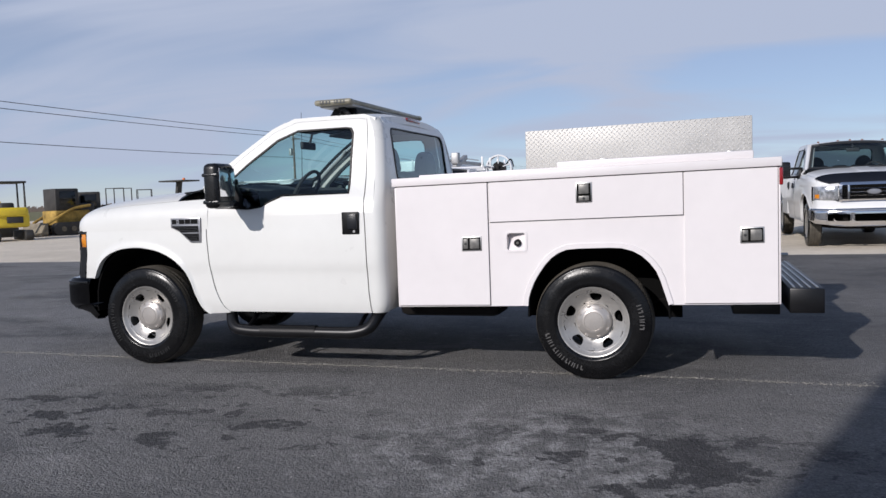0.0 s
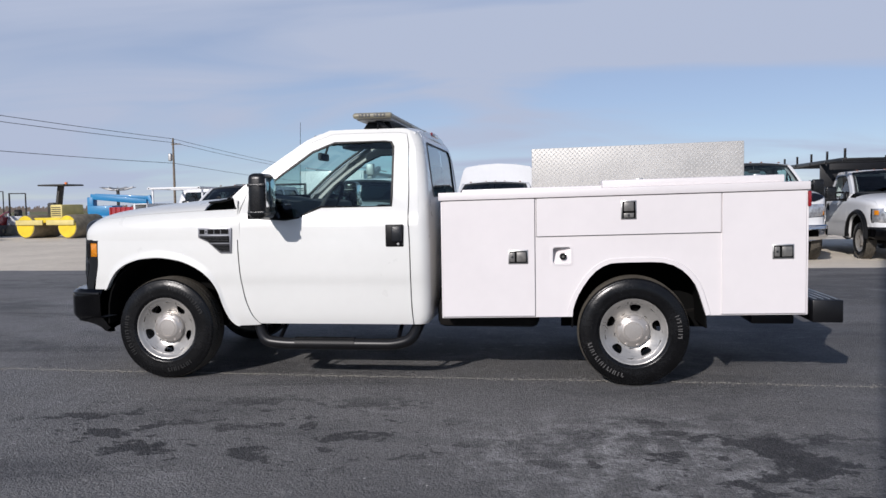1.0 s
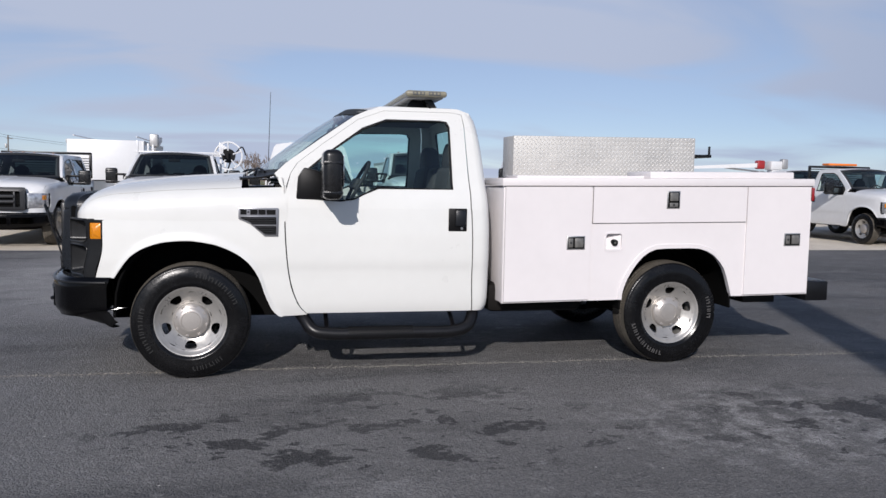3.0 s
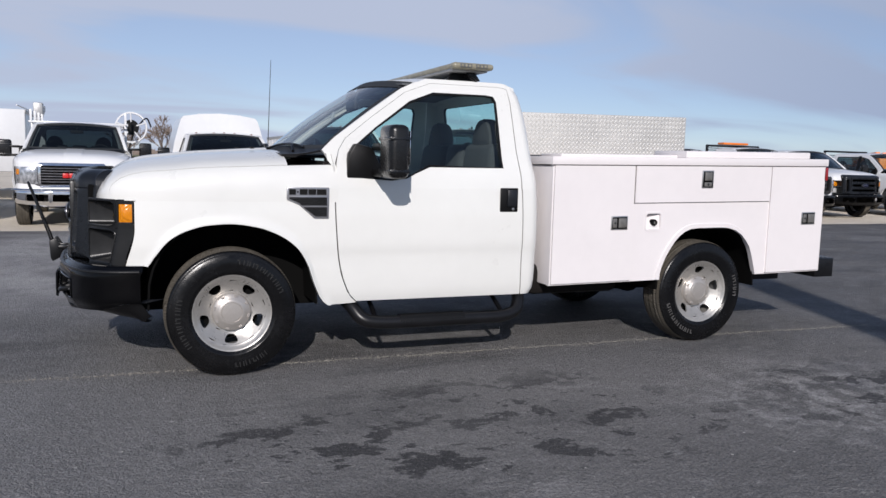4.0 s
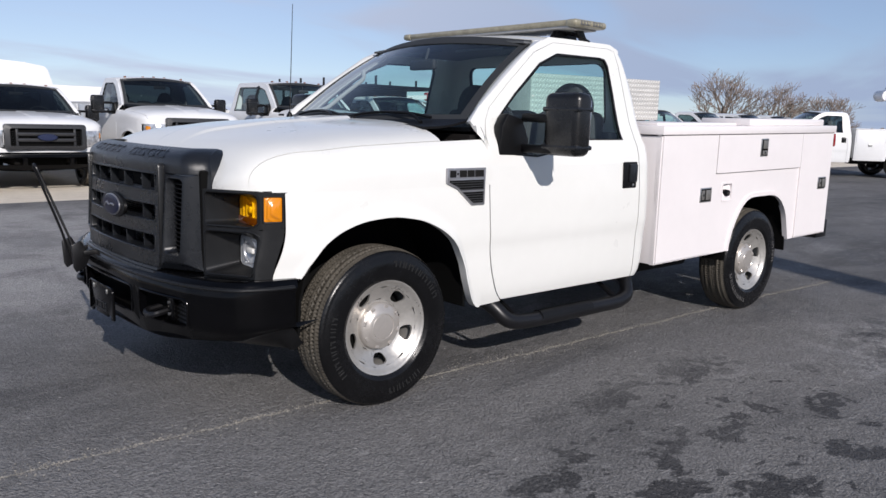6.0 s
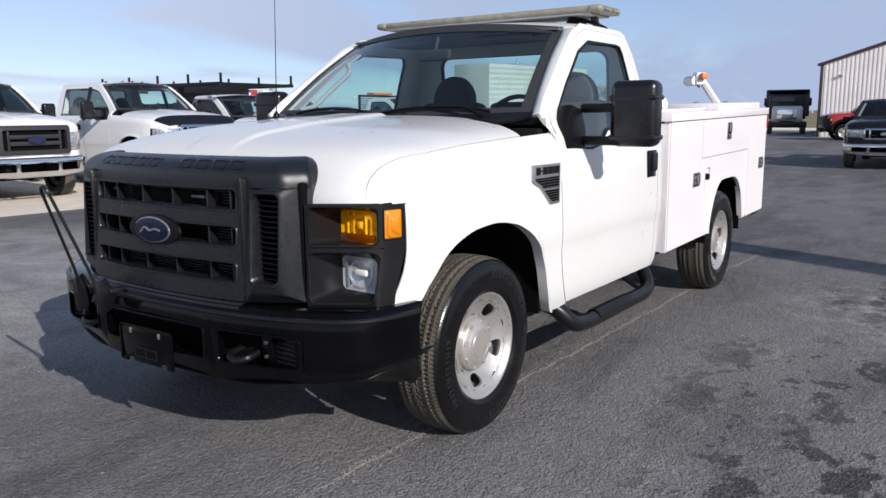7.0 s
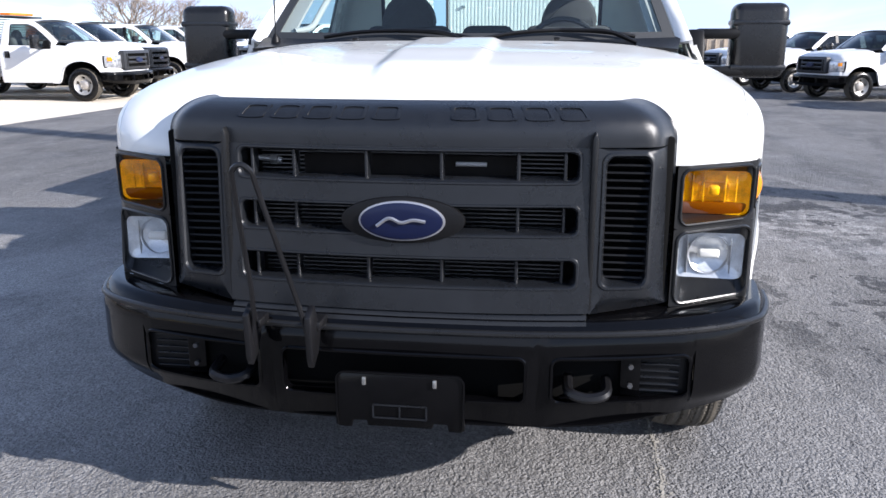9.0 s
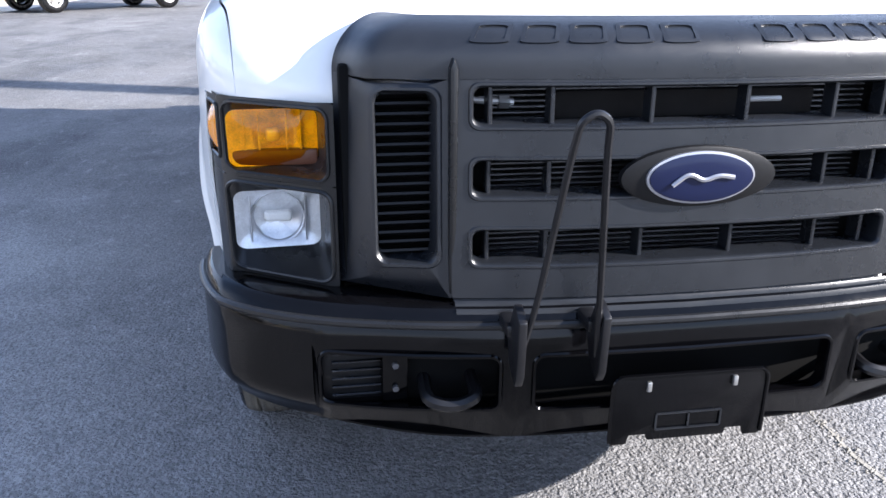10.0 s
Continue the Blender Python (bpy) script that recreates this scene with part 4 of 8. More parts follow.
    def cowl():
        return grid(lambda u, q: Vector((lerp(0.315 - 0.03 * (1 - q * q), screen_edge(q, 0).x + 0.03, u), lerp(0.835, 0.885, u) * q, lerp(1.346 + 0.018 * (1 - q ** 4), screen_edge(q, 0.03).z + 0.004, u) - 0.012 * math.sin(math.pi * u))), span(0, 1, 6), span(-1, 1, 24), 0.012)

    cw = part("cowl", cached("cowl", lambda: to_mesh("cowl", cowl(), "black_plastic")), "", top)
    if detail:
        for q0, q1, v1 in ((-0.80, -0.12, 0.03), (-0.06, 0.66, 0.035)):
            pts = [screen_edge(lerp(q0, q1, k / 6), 0.015 + 0.05 * math.sin(math.pi * k / 6) ** 0.7) + Vector((-0.022, 0, 0.016)) for k in range(7)]
            wiper = part("wiper", tube(pts, 0.008, 8), "black_plastic", cw)
            part("wiper_arm", tube([pts[3], pts[1] + Vector((-0.04, 0, 0.006)), screen_edge(q0, 0) + Vector((-0.08, 0, 0.0))], 0.009, 8), "black_plastic", wiper)
        for y in (-0.38, 0.38):
            part("washer_nozzle", box(0.20, y, hood_point(0.20, 0.16).z + 0.022, 0.03, 0.022, 0.012, 0.004), "black_plastic", top)
    # inside of the cab
    inside = part("cab_floor", box(st(1.25), 0, 0.62, 1.35 + dl, 1.85, 0.30, 0.03), "dark_trim", top)
    part("dashboard", grid(lambda u, q: Vector((lerp(0.60, 1.06, u) - 0.10 * (1 - q * q) * (1 - u), 0.86 * q, 1.345 - 0.03 * u + 0.035 * math.sin(math.pi * u) * (1.6 if -0.75 < q < -0.15 else 1.0) - 0.35 * smooth((u - 0.86) / 0.14))), span(0, 1, 14), span(-1, 1, 20), 0.02), "dash_grey", inside)
    rim = bmesh.new()
    ring = [(0.18 + 0.014 * math.cos(a), 0.014 * math.sin(a)) for a in span(0, 2 * math.pi, 8)]
    mw = Matrix.Translation((1.16, -0.42, 1.32)) @ Matrix.Rotation(radians(-62), 4, "Y") @ Matrix.Rotation(radians(90), 4, "X")
    add_lathe(rim, ring, 36, mw)
    wheel_rim = part("steering_wheel", rim, "dark_trim", inside)
    part("wheel_boss", box(1.145, -0.42, 1.315, 0.05, 0.30, 0.09, 0.02, 2, Matrix.Rotation(radians(28), 4, "Y")), "dark_trim", wheel_rim)
    for y in (-0.46, 0.0, 0.46):
        wide = 0.30 if y == 0 else 0.50
        seat = part("seat", box(st(1.60), y, 0.86, 0.52, wide, 0.16, 0.05, 3), "seat_cloth", inside)
        part("seat_back", box(st(1.845), y, 1.18, 0.15, wide, 0.56, 0.055, 3, Matrix.Rotation(radians(8), 4, "Y")), "seat_cloth", seat)
        if y:
            part("headrest", prism_x([(y + 0.155 * math.cos(q) * (1.0 if math.sin(q) > 0 else 1.06), 1.475 + (0.165 if math.sin(q) > 0 else 0.06) * math.sin(q)) for q in span(0, 2 * math.pi * 27 / 28, 27)], st(1.825), st(1.945), 0.03), "seat_cloth", seat)
    roof_in = part("headliner", grid(lambda u, q: Vector((st(lerp(1.13, 1.92, u)), 0.72 * q, 1.835 + 0.028 * (1 - q * q))), span(0, 1, 4), span(-1, 1, 8), 0.012), "trim_grey", inside)
    part("rear_view_mirror", box(0.985, 0.0, 1.715, 0.035, 0.24, 0.065, 0.014, 3), "dark_trim", roof_in)
    part("mirror_stem", tube([(1.0, 0, 1.73), (1.03, 0, 1.82)], 0.010, 8), "dark_trim", roof_in)
    for s in (-1, 1):
        part("pillar_trim", grid(lambda v, w: screen_edge(s * lerp(0.985, 0.90, w), lerp(0.03, 0.97, v)) + Vector((0.05 + 0.02 * w, 0, -0.01)), span(0, 1, 8), [0, 0.5, 1], 0.012), "light_trim", inside)
        part("sun_visor", box(1.19, s * 0.36, 1.815, 0.16, 0.42, 0.018, 0.007, 2, Matrix.Rotation(radians(-10), 4, "Y")), "trim_grey", roof_in)
        part("door_trim", grid(lambda z, u: Vector((lerp(0.74, st(1.86), u), s * (y_side(1.2, z) - 0.055), z)), [0.50, 0.8, 1.0, 1.20], span(0, 1, 4), 0.02), "trim_grey", inside)
    if detail:
        at = [screen_edge(0.90, v) + Vector((0.10, -0.05, -0.03)) for v in (0.10, 0.16, 0.36, 0.58, 0.66)]
        at[0] += Vector((-0.03, 0.05, 0.02)); at[-1] += Vector((-0.03, 0.05, 0.02))
        part("grab_handle", tube(at, 0.014, 10), "light_trim", inside, "pale grey grab handle")
    part("cab_back_trim", grid(lambda z, q: Vector((st(X_BACK(z)) - 0.05, 0.88 * q, z)), [0.50, 0.9, 1.33], span(-1, 1, 4), 0.02), "trim_grey", inside)
    part("firewall", box(0.58, 0, 0.94, 0.06, 1.84, 0.74, 0.01), "under_black", inside)
    return st


def wheel_well(top, x, half, y0, y1, zt):
    """Dark liner over a wheel."""
    for s in (-1, 1):
        def f(a, u):
            return Vector((x + half * math.cos(a), s * lerp(y0, y1, u), 0.42 + (zt - 0.42) * max(math.sin(a), 0) ** 0.7))
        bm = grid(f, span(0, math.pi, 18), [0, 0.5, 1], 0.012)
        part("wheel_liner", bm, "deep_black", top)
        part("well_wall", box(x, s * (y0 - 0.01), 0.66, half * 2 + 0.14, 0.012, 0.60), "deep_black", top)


def build_chassis(top, length, rear, dl=0.0):
    """Frame rails, cross members, axles, tank and drive shaft, all in road-black."""
    for s in (-1, 1):
        part("frame_rail", box((length - 0.85) / 2, s * 0.43, 0.56, length + 0.75, 0.08, 0.17, 0.01), "under_black", top)
        part("spring", tube([(rear - 0.62, s * 0.52, 0.50), (rear, s * 0.52, 0.40), (rear + 0.66, s * 0.52, 0.52)], 0.032, 6), "under_black", top)
    for x in (0.62, 1.7, 2.6, rear + 0.5):
        part("cross_member", box(x, 0, 0.55, 0.10, 0.86, 0.10, 0.01), "under_black", top)
    part("front_axle", tube([(0.02, -0.78, HUB_Z), (0.05, -0.3, 0.34), (0.05, 0.3, 0.34), (0.02, 0.78, HUB_Z)], 0.05, 8), "under_black", top)
    ax = part("rear_axle", tube([(rear, -0.78, HUB_Z), (rear, 0.78, HUB_Z)], 0.045, 8), "under_black", top)
    part("differential", add_lathe(bmesh.new(), [(0, -0.13), (0.10, -0.11), (0.15, -0.04), (0.15, 0.04), (0.10, 0.11), (0, 0.13)], 16, Matrix.Translation((rear, 0.0, HUB_Z))), "under_black", ax)
    part("drive_shaft", tube([(0.9, 0, 0.52), (rear - 0.1, 0, 0.40)], 0.045, 8), "under_black", top)
    gear = part("gearbox", box(1.15, 0, 0.50, 0.95, 0.34, 0.26, 0.06), "under_black", top)
    part("gearbox_pan", box(1.05, 0, 0.355, 0.50, 0.28, 0.06, 0.02), "under_black", gear)
    for s in (-1, 1):
        part("radius_arm", tube([(0.02, s * 0.56, 0.34), (0.60, s * 0.44, 0.42), (1.05, s * 0.42, 0.47)], 0.035, 8), "under_black", top)
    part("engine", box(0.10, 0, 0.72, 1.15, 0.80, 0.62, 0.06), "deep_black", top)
    part("fuel_tank", box(2.45 + dl, -0.66, 0.50, 0.75, 0.36, 0.22, 0.05), "under_black", top)
    part("exhaust", tube([(1.2, 0.55, 0.42), (rear - 0.5, 0.62, 0.44), (rear + 0.2, 0.66, 0.60), (rear + 0.75, 0.86, 0.46)], 0.035, 8), "under_black", top)


def work_face(top, style, badge, fine, lamp_kind):
    """Moulded grille and stacked lamps of the later trucks."""
    bow = lambda y, z=0.935: -0.835 - 0.085 * (1 - (abs(y) / 0.70) ** 2.2) + 0.060 * (z - 0.935)
    plastic = "grille_plastic"
    # cap of the grille, with eased shoulders
    CAP = curve([(0.0, -0.0), (0.2, 0.0), (0.45, 0.004), (0.7, 0.022), (0.9, 0.06), (1.0, 0.10)])

    ARC = 0.105

    def half_width(z):
        """The outline: upright sides, round upper corners."""
        k = max(0.0, z - (1.228 - ARC))
        return 0.690 - ARC + math.sqrt(max(ARC * ARC - k * k, 0.0))

    def curl(y, w):
        return 0.08 * smooth((abs(y) - (w - 0.09)) / 0.09) ** 2

    def cap(v, u):
        z = lerp(1.120, 1.228, v)
        w = half_width(z)
        y = w * u
        return Vector((bow(y, 1.106) + CAP(v) + curl(y, w), y, z))

    us = [0.0] + span(0.05, 0.80, 15) + [0.84, 0.87, 0.89, 0.91, 0.93, 0.95, 0.97, 0.985, 0.995, 1.0]
    g = part("grille", grid(cap, [0, 0.15, 0.3, 0.42, 0.54, 0.64, 0.73, 0.80, 0.86, 0.91, 0.95, 0.975, 0.99, 0.997, 1.0], [-u for u in us[:0:-1]] + us, 0.012), plastic, top)
    # bars across the middle: one flush moulding a row, with a round-ended slot in it
    for zt, zb, s0, s1 in ((1.120, 1.006, 1.111, 1.034), (1.006, 0.870, 0.974, 0.900), (0.870, 0.698, 0.839, 0.765)):
        cz, slot_w, slot_h = (s0 + s1) / 2, 0.892, s0 - s1 + 0.012
        corner = round_rect(0, cz, slot_w, slot_h, 0.020, 5)
        slot = []
        for i, c0 in enumerate(corner):
            c1 = corner[(i + 1) % len(corner)]
            steps = max(1, int(math.hypot(c1[0] - c0[0], c1[1] - c0[1]) / 0.05))
            slot += [(lerp(c0[0], c1[0], k / steps), lerp(c0[1], c1[1], k / steps)) for k in range(steps)]
        outer = []
        for y, z in slot:
            dy, dz = y / slot_w * 2, (z - cz) / slot_h * 2
            k = 1 / max(abs(dy), abs(dz))
            outer.append((0.476 * dy * k, lerp(zb, zt, (dz * k + 1) / 2)))
        flush = lambda y, z: Vector((bow(y, z) - 0.006, y, z))
        bm = bmesh.new()
        last = add_ring(bm, outer, slot, flush, 3)[-1]
        for back, shrink in ((-0.003, 0.002), (-0.003, 0.006), (0.001, 0.0095), (0.008, 0.011), (0.055, 0.0125)):
            nxt = [bm.verts.new(flush(y * (1 - shrink / slot_w * 2), cz + (z - cz) * (1 - shrink / slot_h * 2)) + Vector((back, 0, 0))) for y, z in slot]
            for i in range(len(slot)):
                j = (i + 1) % len(slot)
                bm.faces.new((last[i], last[j], nxt[j], nxt[i]))
            last = nxt
        part("grille_bar", thicken(bm, 0.004), plastic, g)
    for s in (-1, 1):
        out = round_rect(s * 0.5825, 0.908, 0.215, 0.426, 0.003, 6)
        hole = round_rect(s * 0.561, 0.932, 0.136, 0.352, 0.026, 6)
        face = lambda a, b: Vector((bow(a, b) + curl(a, 0.690), a, b))
        bm = bmesh.new()
        rows = add_ring(bm, out, hole, face, 3)
        last = rows[-1]
        for back, shrink in ((-0.003, 0.003), (-0.003, 0.008), (0.003, 0.012), (0.05, 0.016)):
            deep = [bm.verts.new(face(lerp(a, s * 0.561, shrink / 0.061), lerp(b, 0.932, shrink / 0.169)) + Vector((back, 0, 0))) for a, b in hole]
            for i in range(len(hole)):
                j = (i + 1) % len(hole)
                bm.faces.new((last[i], last[j], deep[j], deep[i]))
            last = deep
        part("grille_side", thicken(bm, 0.006), plastic, g)
        part("grille_fin", prism_x([(s * 0.466, 0.70), (s * 0.482, 0.70), (s * 0.482, 1.140), (s * 0.474, 1.163), (s * 0.466, 1.140)], bow(0.47) - 0.014, bow(0.47) + 0.03, 0.0065), "bezel_plastic", g)
        def rim_at(k):
            if k <= 1:
                return Vector((bow(0.69, lerp(0.696, 1.120, k)) + 0.08, s * 0.690, lerp(0.696, 1.120, k)))
            return cap(math.sin((k - 1) * math.pi / 2), s * 1.0)
        part("grille_return", grid(lambda k, t: rim_at(k) + Vector((0.12 * t * (1 - 0.65 * smooth(k - 1)), -s * 0.006 * t, -0.010 * t * smooth(k - 1))), span(0, 1, 6) + [1 + q for q in span(0.06, 1.0, 14)], [0, 0.05, 0.5, 1], 0.006), plastic, g)
        if fine:
            louvre = bmesh.new()
            for k in range(17):
                add_box(louvre, bow(0.56) + 0.04, s * 0.561, 0.775 + 0.0195 * k, 0.03, 0.122, 0.005, 0, 1, Matrix.Rotation(radians(25), 4, "Y"))
            part("side_louvre", louvre, "black_plastic", g)["kind"] = "stuff"
    if fine:
        fins = bmesh.new()
        for k in range(34):
            z = 0.745 + 0.0112 * k
            add_box(fins, bow(0) + 0.105, 0.0, z, 0.014, 0.80, 0.0028)
        part("radiator_fin", fins, "cooler_fin", g, "thin dark radiator fins behind the bars")["kind"] = "stuff"
        for z0, z1 in ((1.111, 1.034), (0.974, 0.900), (0.839, 0.765)):
            for y in (-0.404, -0.288, -0.096, 0.096, 0.288, 0.404):
                if not (0.95 < z0 < 1.0 and abs(y) < 0.1):
                    part("grille_post", box(bow(y) + 0.030, y, (z0 + z1) / 2, 0.040, 0.0085, z0 - z1 + 0.01, 0.002, 1), "grille_plastic", g)
        # cooler pack and its pipe ends behind the top slot
        part("oil_cooler", box(bow(0) + 0.100, 0.0, 1.062, 0.03, 0.56, 0.055, 0.004), "under_black", g)
        part("hose", tube([(bow(0.3) + 0.085, 0.262, 1.030), (bow(0.3) + 0.080, 0.268, 1.062), (bow(0.3) + 0.085, 0.255, 1.072), (bow(0.3) + 0.10, 0.235, 1.072)], 0.0075, 8), "galvanised", g)
        fitting = part("pipe_fitting", tube([(bow(0.4) + 0.075, 0.425, 1.074), (bow(0.4) + 0.075, 0.345, 1.068)], lambda t: 0.007 + 0.004 * math.sin(9 * t) ** 2, 10, True, 0), "galvanised", g)
        part("pipe_nut", add_lathe(bmesh.new(), [(0, -0.010), (0.014, -0.010), (0.014, 0.010), (0, 0.010)], 6, Matrix.Translation((bow(0.4) + 0.075, 0.365, 1.069))), "steel", fitting)
        part("cooler_pipe", tube([(bow(0.1) + 0.080, -0.125, 1.068), (bow(0.1) + 0.080, -0.205, 1.068)], 0.006, 8), "galvanised", g)
        part("condenser_pipe", tube([(bow(0.3) + 0.085, 0.33, 0.818), (bow(0.3) + 0.080, 0.20, 0.818)], 0.0035, 6), "steel", g)
        for y in (0.19, 0.0, -0.185):
            part("top_clip", box(bow(y) + 0.055, y, 1.108, 0.006, 0.036, 0.004, 0.001, 1), "steel", g)
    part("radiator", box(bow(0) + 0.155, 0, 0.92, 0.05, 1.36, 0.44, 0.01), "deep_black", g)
    # oval badge in a dark winged boss
    def disc(rx, rz, x0, dome, n=40):
        bm = bmesh.new()
        rings = [(1.0, 0.012), (0.985, 0.0), (0.9, -dome * 0.4), (0.6, -dome * 0.8), (0.25, -dome)]
        rows = [[bm.verts.new((x0 + d, rx * k * math.cos(2 * math.pi * i / n), 0.937 + rz * k * math.sin(2 * math.pi * i / n))) for i in range(n)] for k, d in rings]
        for a, b in zip(rows, rows[1:]):
            for i in range(n):
                bm.faces.new((a[i], a[(i + 1) % n], b[(i + 1) % n], b[i]))
        bm.faces.new(rows[-1])
        return bm
    xb = bow(0) - 0.012
    boss = part("badge_boss", disc(0.160, 0.060, xb - 0.004, 0.006), "black_plastic", g)
    part("badge_rim", disc(0.112, 0.052, xb - 0.012, 0.004), "badge_grey", boss)
    part("badge_field", disc(0.1065, 0.0475, xb - 0.016, 0.004), badge, boss, "plain blue oval badge with a pale bar")
    part("badge_bar", tube([(xb - 0.0215, 0.062, 0.925), (xb - 0.0225, 0.03, 0.950), (xb - 0.0225, 0.0, 0.932), (xb - 0.0225, -0.03, 0.944), (xb - 0.0215, -0.062, 0.938)], 0.0048, 6), "badge_grey", boss)
    if style == "work" and fine:
        # raised marks along the cap, as plain outlines
        def on_cap(v, y):
            e = 0.004
            p = cap(v, y / 0.690)
            nrm = (cap(v + e, y / 0.690) - p).cross(cap(v, (y + e) / 0.690) - p).normalized()
            return p + nrm * (0.003 if nrm.x < 0 else -0.003)

        for y0 in (0.420, 0.325, 0.232, 0.140, 0.047, -0.160, -0.255, -0.350, -0.440):
            bm = bmesh.new()
            outer = round_rect(0.74, y0, 0.30, 0.074, 0.03, 3)
            inner = [(lerp(0.74, v, 0.72), lerp(y0, y, 0.76)) for v, y in outer]
            add_ring(bm, outer, inner, on_cap, 1)
            part("raised_mark", thicken(bm, 0.004), "grille_plastic", g)
    # lamps
    PLAN = curve([(0.0, -0.790), (0.25, -0.770), (0.50, -0.738), (0.75, -0.692), (0.86, -0.660), (0.93, -0.630), (1.0, -0.542)])
    PLAN_Y = curve([(0.0, 0.694), (0.25, 0.752), (0.50, 0.812), (0.75, 0.872), (0.86, 0.905), (0.93, 0.928), (1.0, 0.957)])
    for s in (-1, 1):
        def face(a, z, d=0.0):
            low = smooth((0.90 - z) / 0.21)
            return Vector((PLAN(a) - 0.052 * low * smooth((a - 0.8) / 0.2) + d, s * (PLAN_Y(a) - 0.003 - 0.010 * low * smooth((a - 0.8) / 0.2)), z))
        amber = "amber_lens" if lamp_kind == "amber" else "clear_lens"
        bm = bmesh.new()
        pockets, beads = [], []
        # mouth of each pocket (a, z) and the lens at its bottom (y, z, x)
        for name, c0, c1, lo, hi, a0, a1, z0, z1, lens, mat, rad in (
                ("turn_lamp", 0.0, 0.93, 0.900, 1.066, 0.06, 0.905, 0.911, 1.056, (0.722, 0.910, 0.912, 1.034, -0.636, -0.648), amber, 0.024),
                ("head_lamp", 0.0, 0.93, 0.688, 0.900, 0.045, 0.915, 0.697, 0.890, (0.724, 0.908, 0.728, 0.860, -0.636, -0.648), "clear_lens", 0.028),
                ("side_marker", 0.93, 1.0, 0.900, 1.066, 0.934, 0.996, 0.932, 1.044, None, "amber_lens", 0.008)):
            cx, cz, k = (a0 + a1) / 2, (z0 + z1) / 2, 0.26
            if lens is None:
                k = 1.1
            loop = [(cx + p[0] / k, p[1]) for p in round_rect(0, cz, (a1 - a0) * k, z1 - z0, rad, 6)]
            outer = []
            for p in loop:
                du, dz = (p[0] - cx) / (a1 - a0) * 2, (p[1] - cz) / (z1 - z0) * 2
                q = 1 / max(abs(du), abs(dz))
                outer.append((lerp(c0, c1, (du * q + 1) / 2), lerp(lo, hi, (dz * q + 1) / 2)))
            rows = add_ring(bm, outer, loop, lambda a, b: face(a, b), 3)
            deep = []
            for p in loop:
                du, dz = (p[0] - a0) / (a1 - a0), (p[1] - z0) / (z1 - z0)
                if lens:
                    e = Vector((lerp(lens[4], lens[5], du), s * lerp(lens[0], lens[1], du), lerp(lens[2], lens[3], dz)))
                else:
                    e = face(lerp(cx, p[0], 0.96), lerp(cz, p[1], 0.97)) + Vector((0.004, -s * 0.004, 0))
                deep.append(bm.verts.new(e))
            for i in range(len(loop)):
                j = (i + 1) % len(loop)
                bm.faces.new((rows[-1][i], rows[-1][j], deep[j], deep[i]))
            if fine:
                beads.append([face(*p) + Vector((-0.0015, 0, 0)) for p in loop + loop[:1]])
            pockets.append((name, mat, [v.co.copy() for v in deep]))
        add_grid(bm, face, span(0.93, 1.0, 6), [0.688, 0.74, 0.80, 0.86, 0.90])
        lamp = part("lamp_bezel", bm, "bezel_plastic", top)
        for line in beads:
            part("pocket_rim", tube(line, 0.0042, 6, False, 0), "bezel_plastic", lamp)
        for name, mat, rim in pockets:
            mid = sum(rim, Vector()) / len(rim)
            out = Vector((-1, 0, 0)) if name != "side_marker" else Vector((-0.45, s * 0.9, 0))
            head = name == "head_lamp"
            hy, hz = max(abs(p.y - mid.y) for p in rim), max(abs(p.z - mid.z) for p in rim)

            def shell(bulge, shrink=1.0, d=0.0, cup=0.0):
                """A shallow dome or bowl inside the rim, with a deeper round cup in its middle."""
                bm = bmesh.new()
                rows = []
                for q in (1.0, 0.96, 0.9, 0.8, 0.7, 0.6, 0.52, 0.46, 0.40, 0.34, 0.26, 0.16, 0.05):
                    row = []
                    for p in rim:
                        o = p - mid
                        uy, uz = o.y * q / hy, o.z * q / hz
                        r = math.hypot(o.y * q, o.z * q)
                        row.append(bm.verts.new(mid + o * (q * shrink) + out * (bulge * (1 - uy * uy) * (1 - uz * uz) - d - cup * smooth((0.046 - r) / 0.010))))
                    rows.append(row)
                for r0, r1 in zip(rows, rows[1:]):
                    for i in range(len(rim)):
                        j = (i + 1) % len(rim)
                        bm.faces.new((r0[i], r0[j], r1[j], r1[i]))
                bm.faces.new(rows[-1])
                return bm

            clear = fine and name != "side_marker"
            pane = {"amber_lens": "amber_glass", "clear_lens": "lamp_glass"}[mat] if clear else mat
            lens = part(name, shell(0.012 if name != "side_marker" else 0.020, 1.0, 0.001), pane, lamp, "clear headlamp glass over a bright reflector" if mat == "clear_lens" else "amber lens")
            if not clear:
                continue
            lens.visible_shadow = False
            bowl = part("lamp_reflector", shell(-0.030, 0.99, 0.004, 0.0) if head else shell(-0.024, 0.99, 0.004, 0.016), "reflector" if head else "amber_bowl", lens)
            if head:
                part("reflector_cup", add_lathe(bmesh.new(), [(0.052, 0.016), (0.054, 0.010), (0.057, 0.008), (0.058, 0.014), (0.050, 0.024), (0.034, 0.030), (0.014, 0.034), (0, 0.034)], 32, Matrix.Translation((mid.x - 0.002, mid.y, mid.z + 0.002)) @ Matrix.Rotation(radians(-90), 4, "Z")), "reflector_cup", bowl, "grey round bulb cup")
                part("lamp_bulb", box(mid.x + 0.012, mid.y, mid.z + 0.004, 0.018, 0.060, 0.026, 0.008, 3), "led_white", bowl)
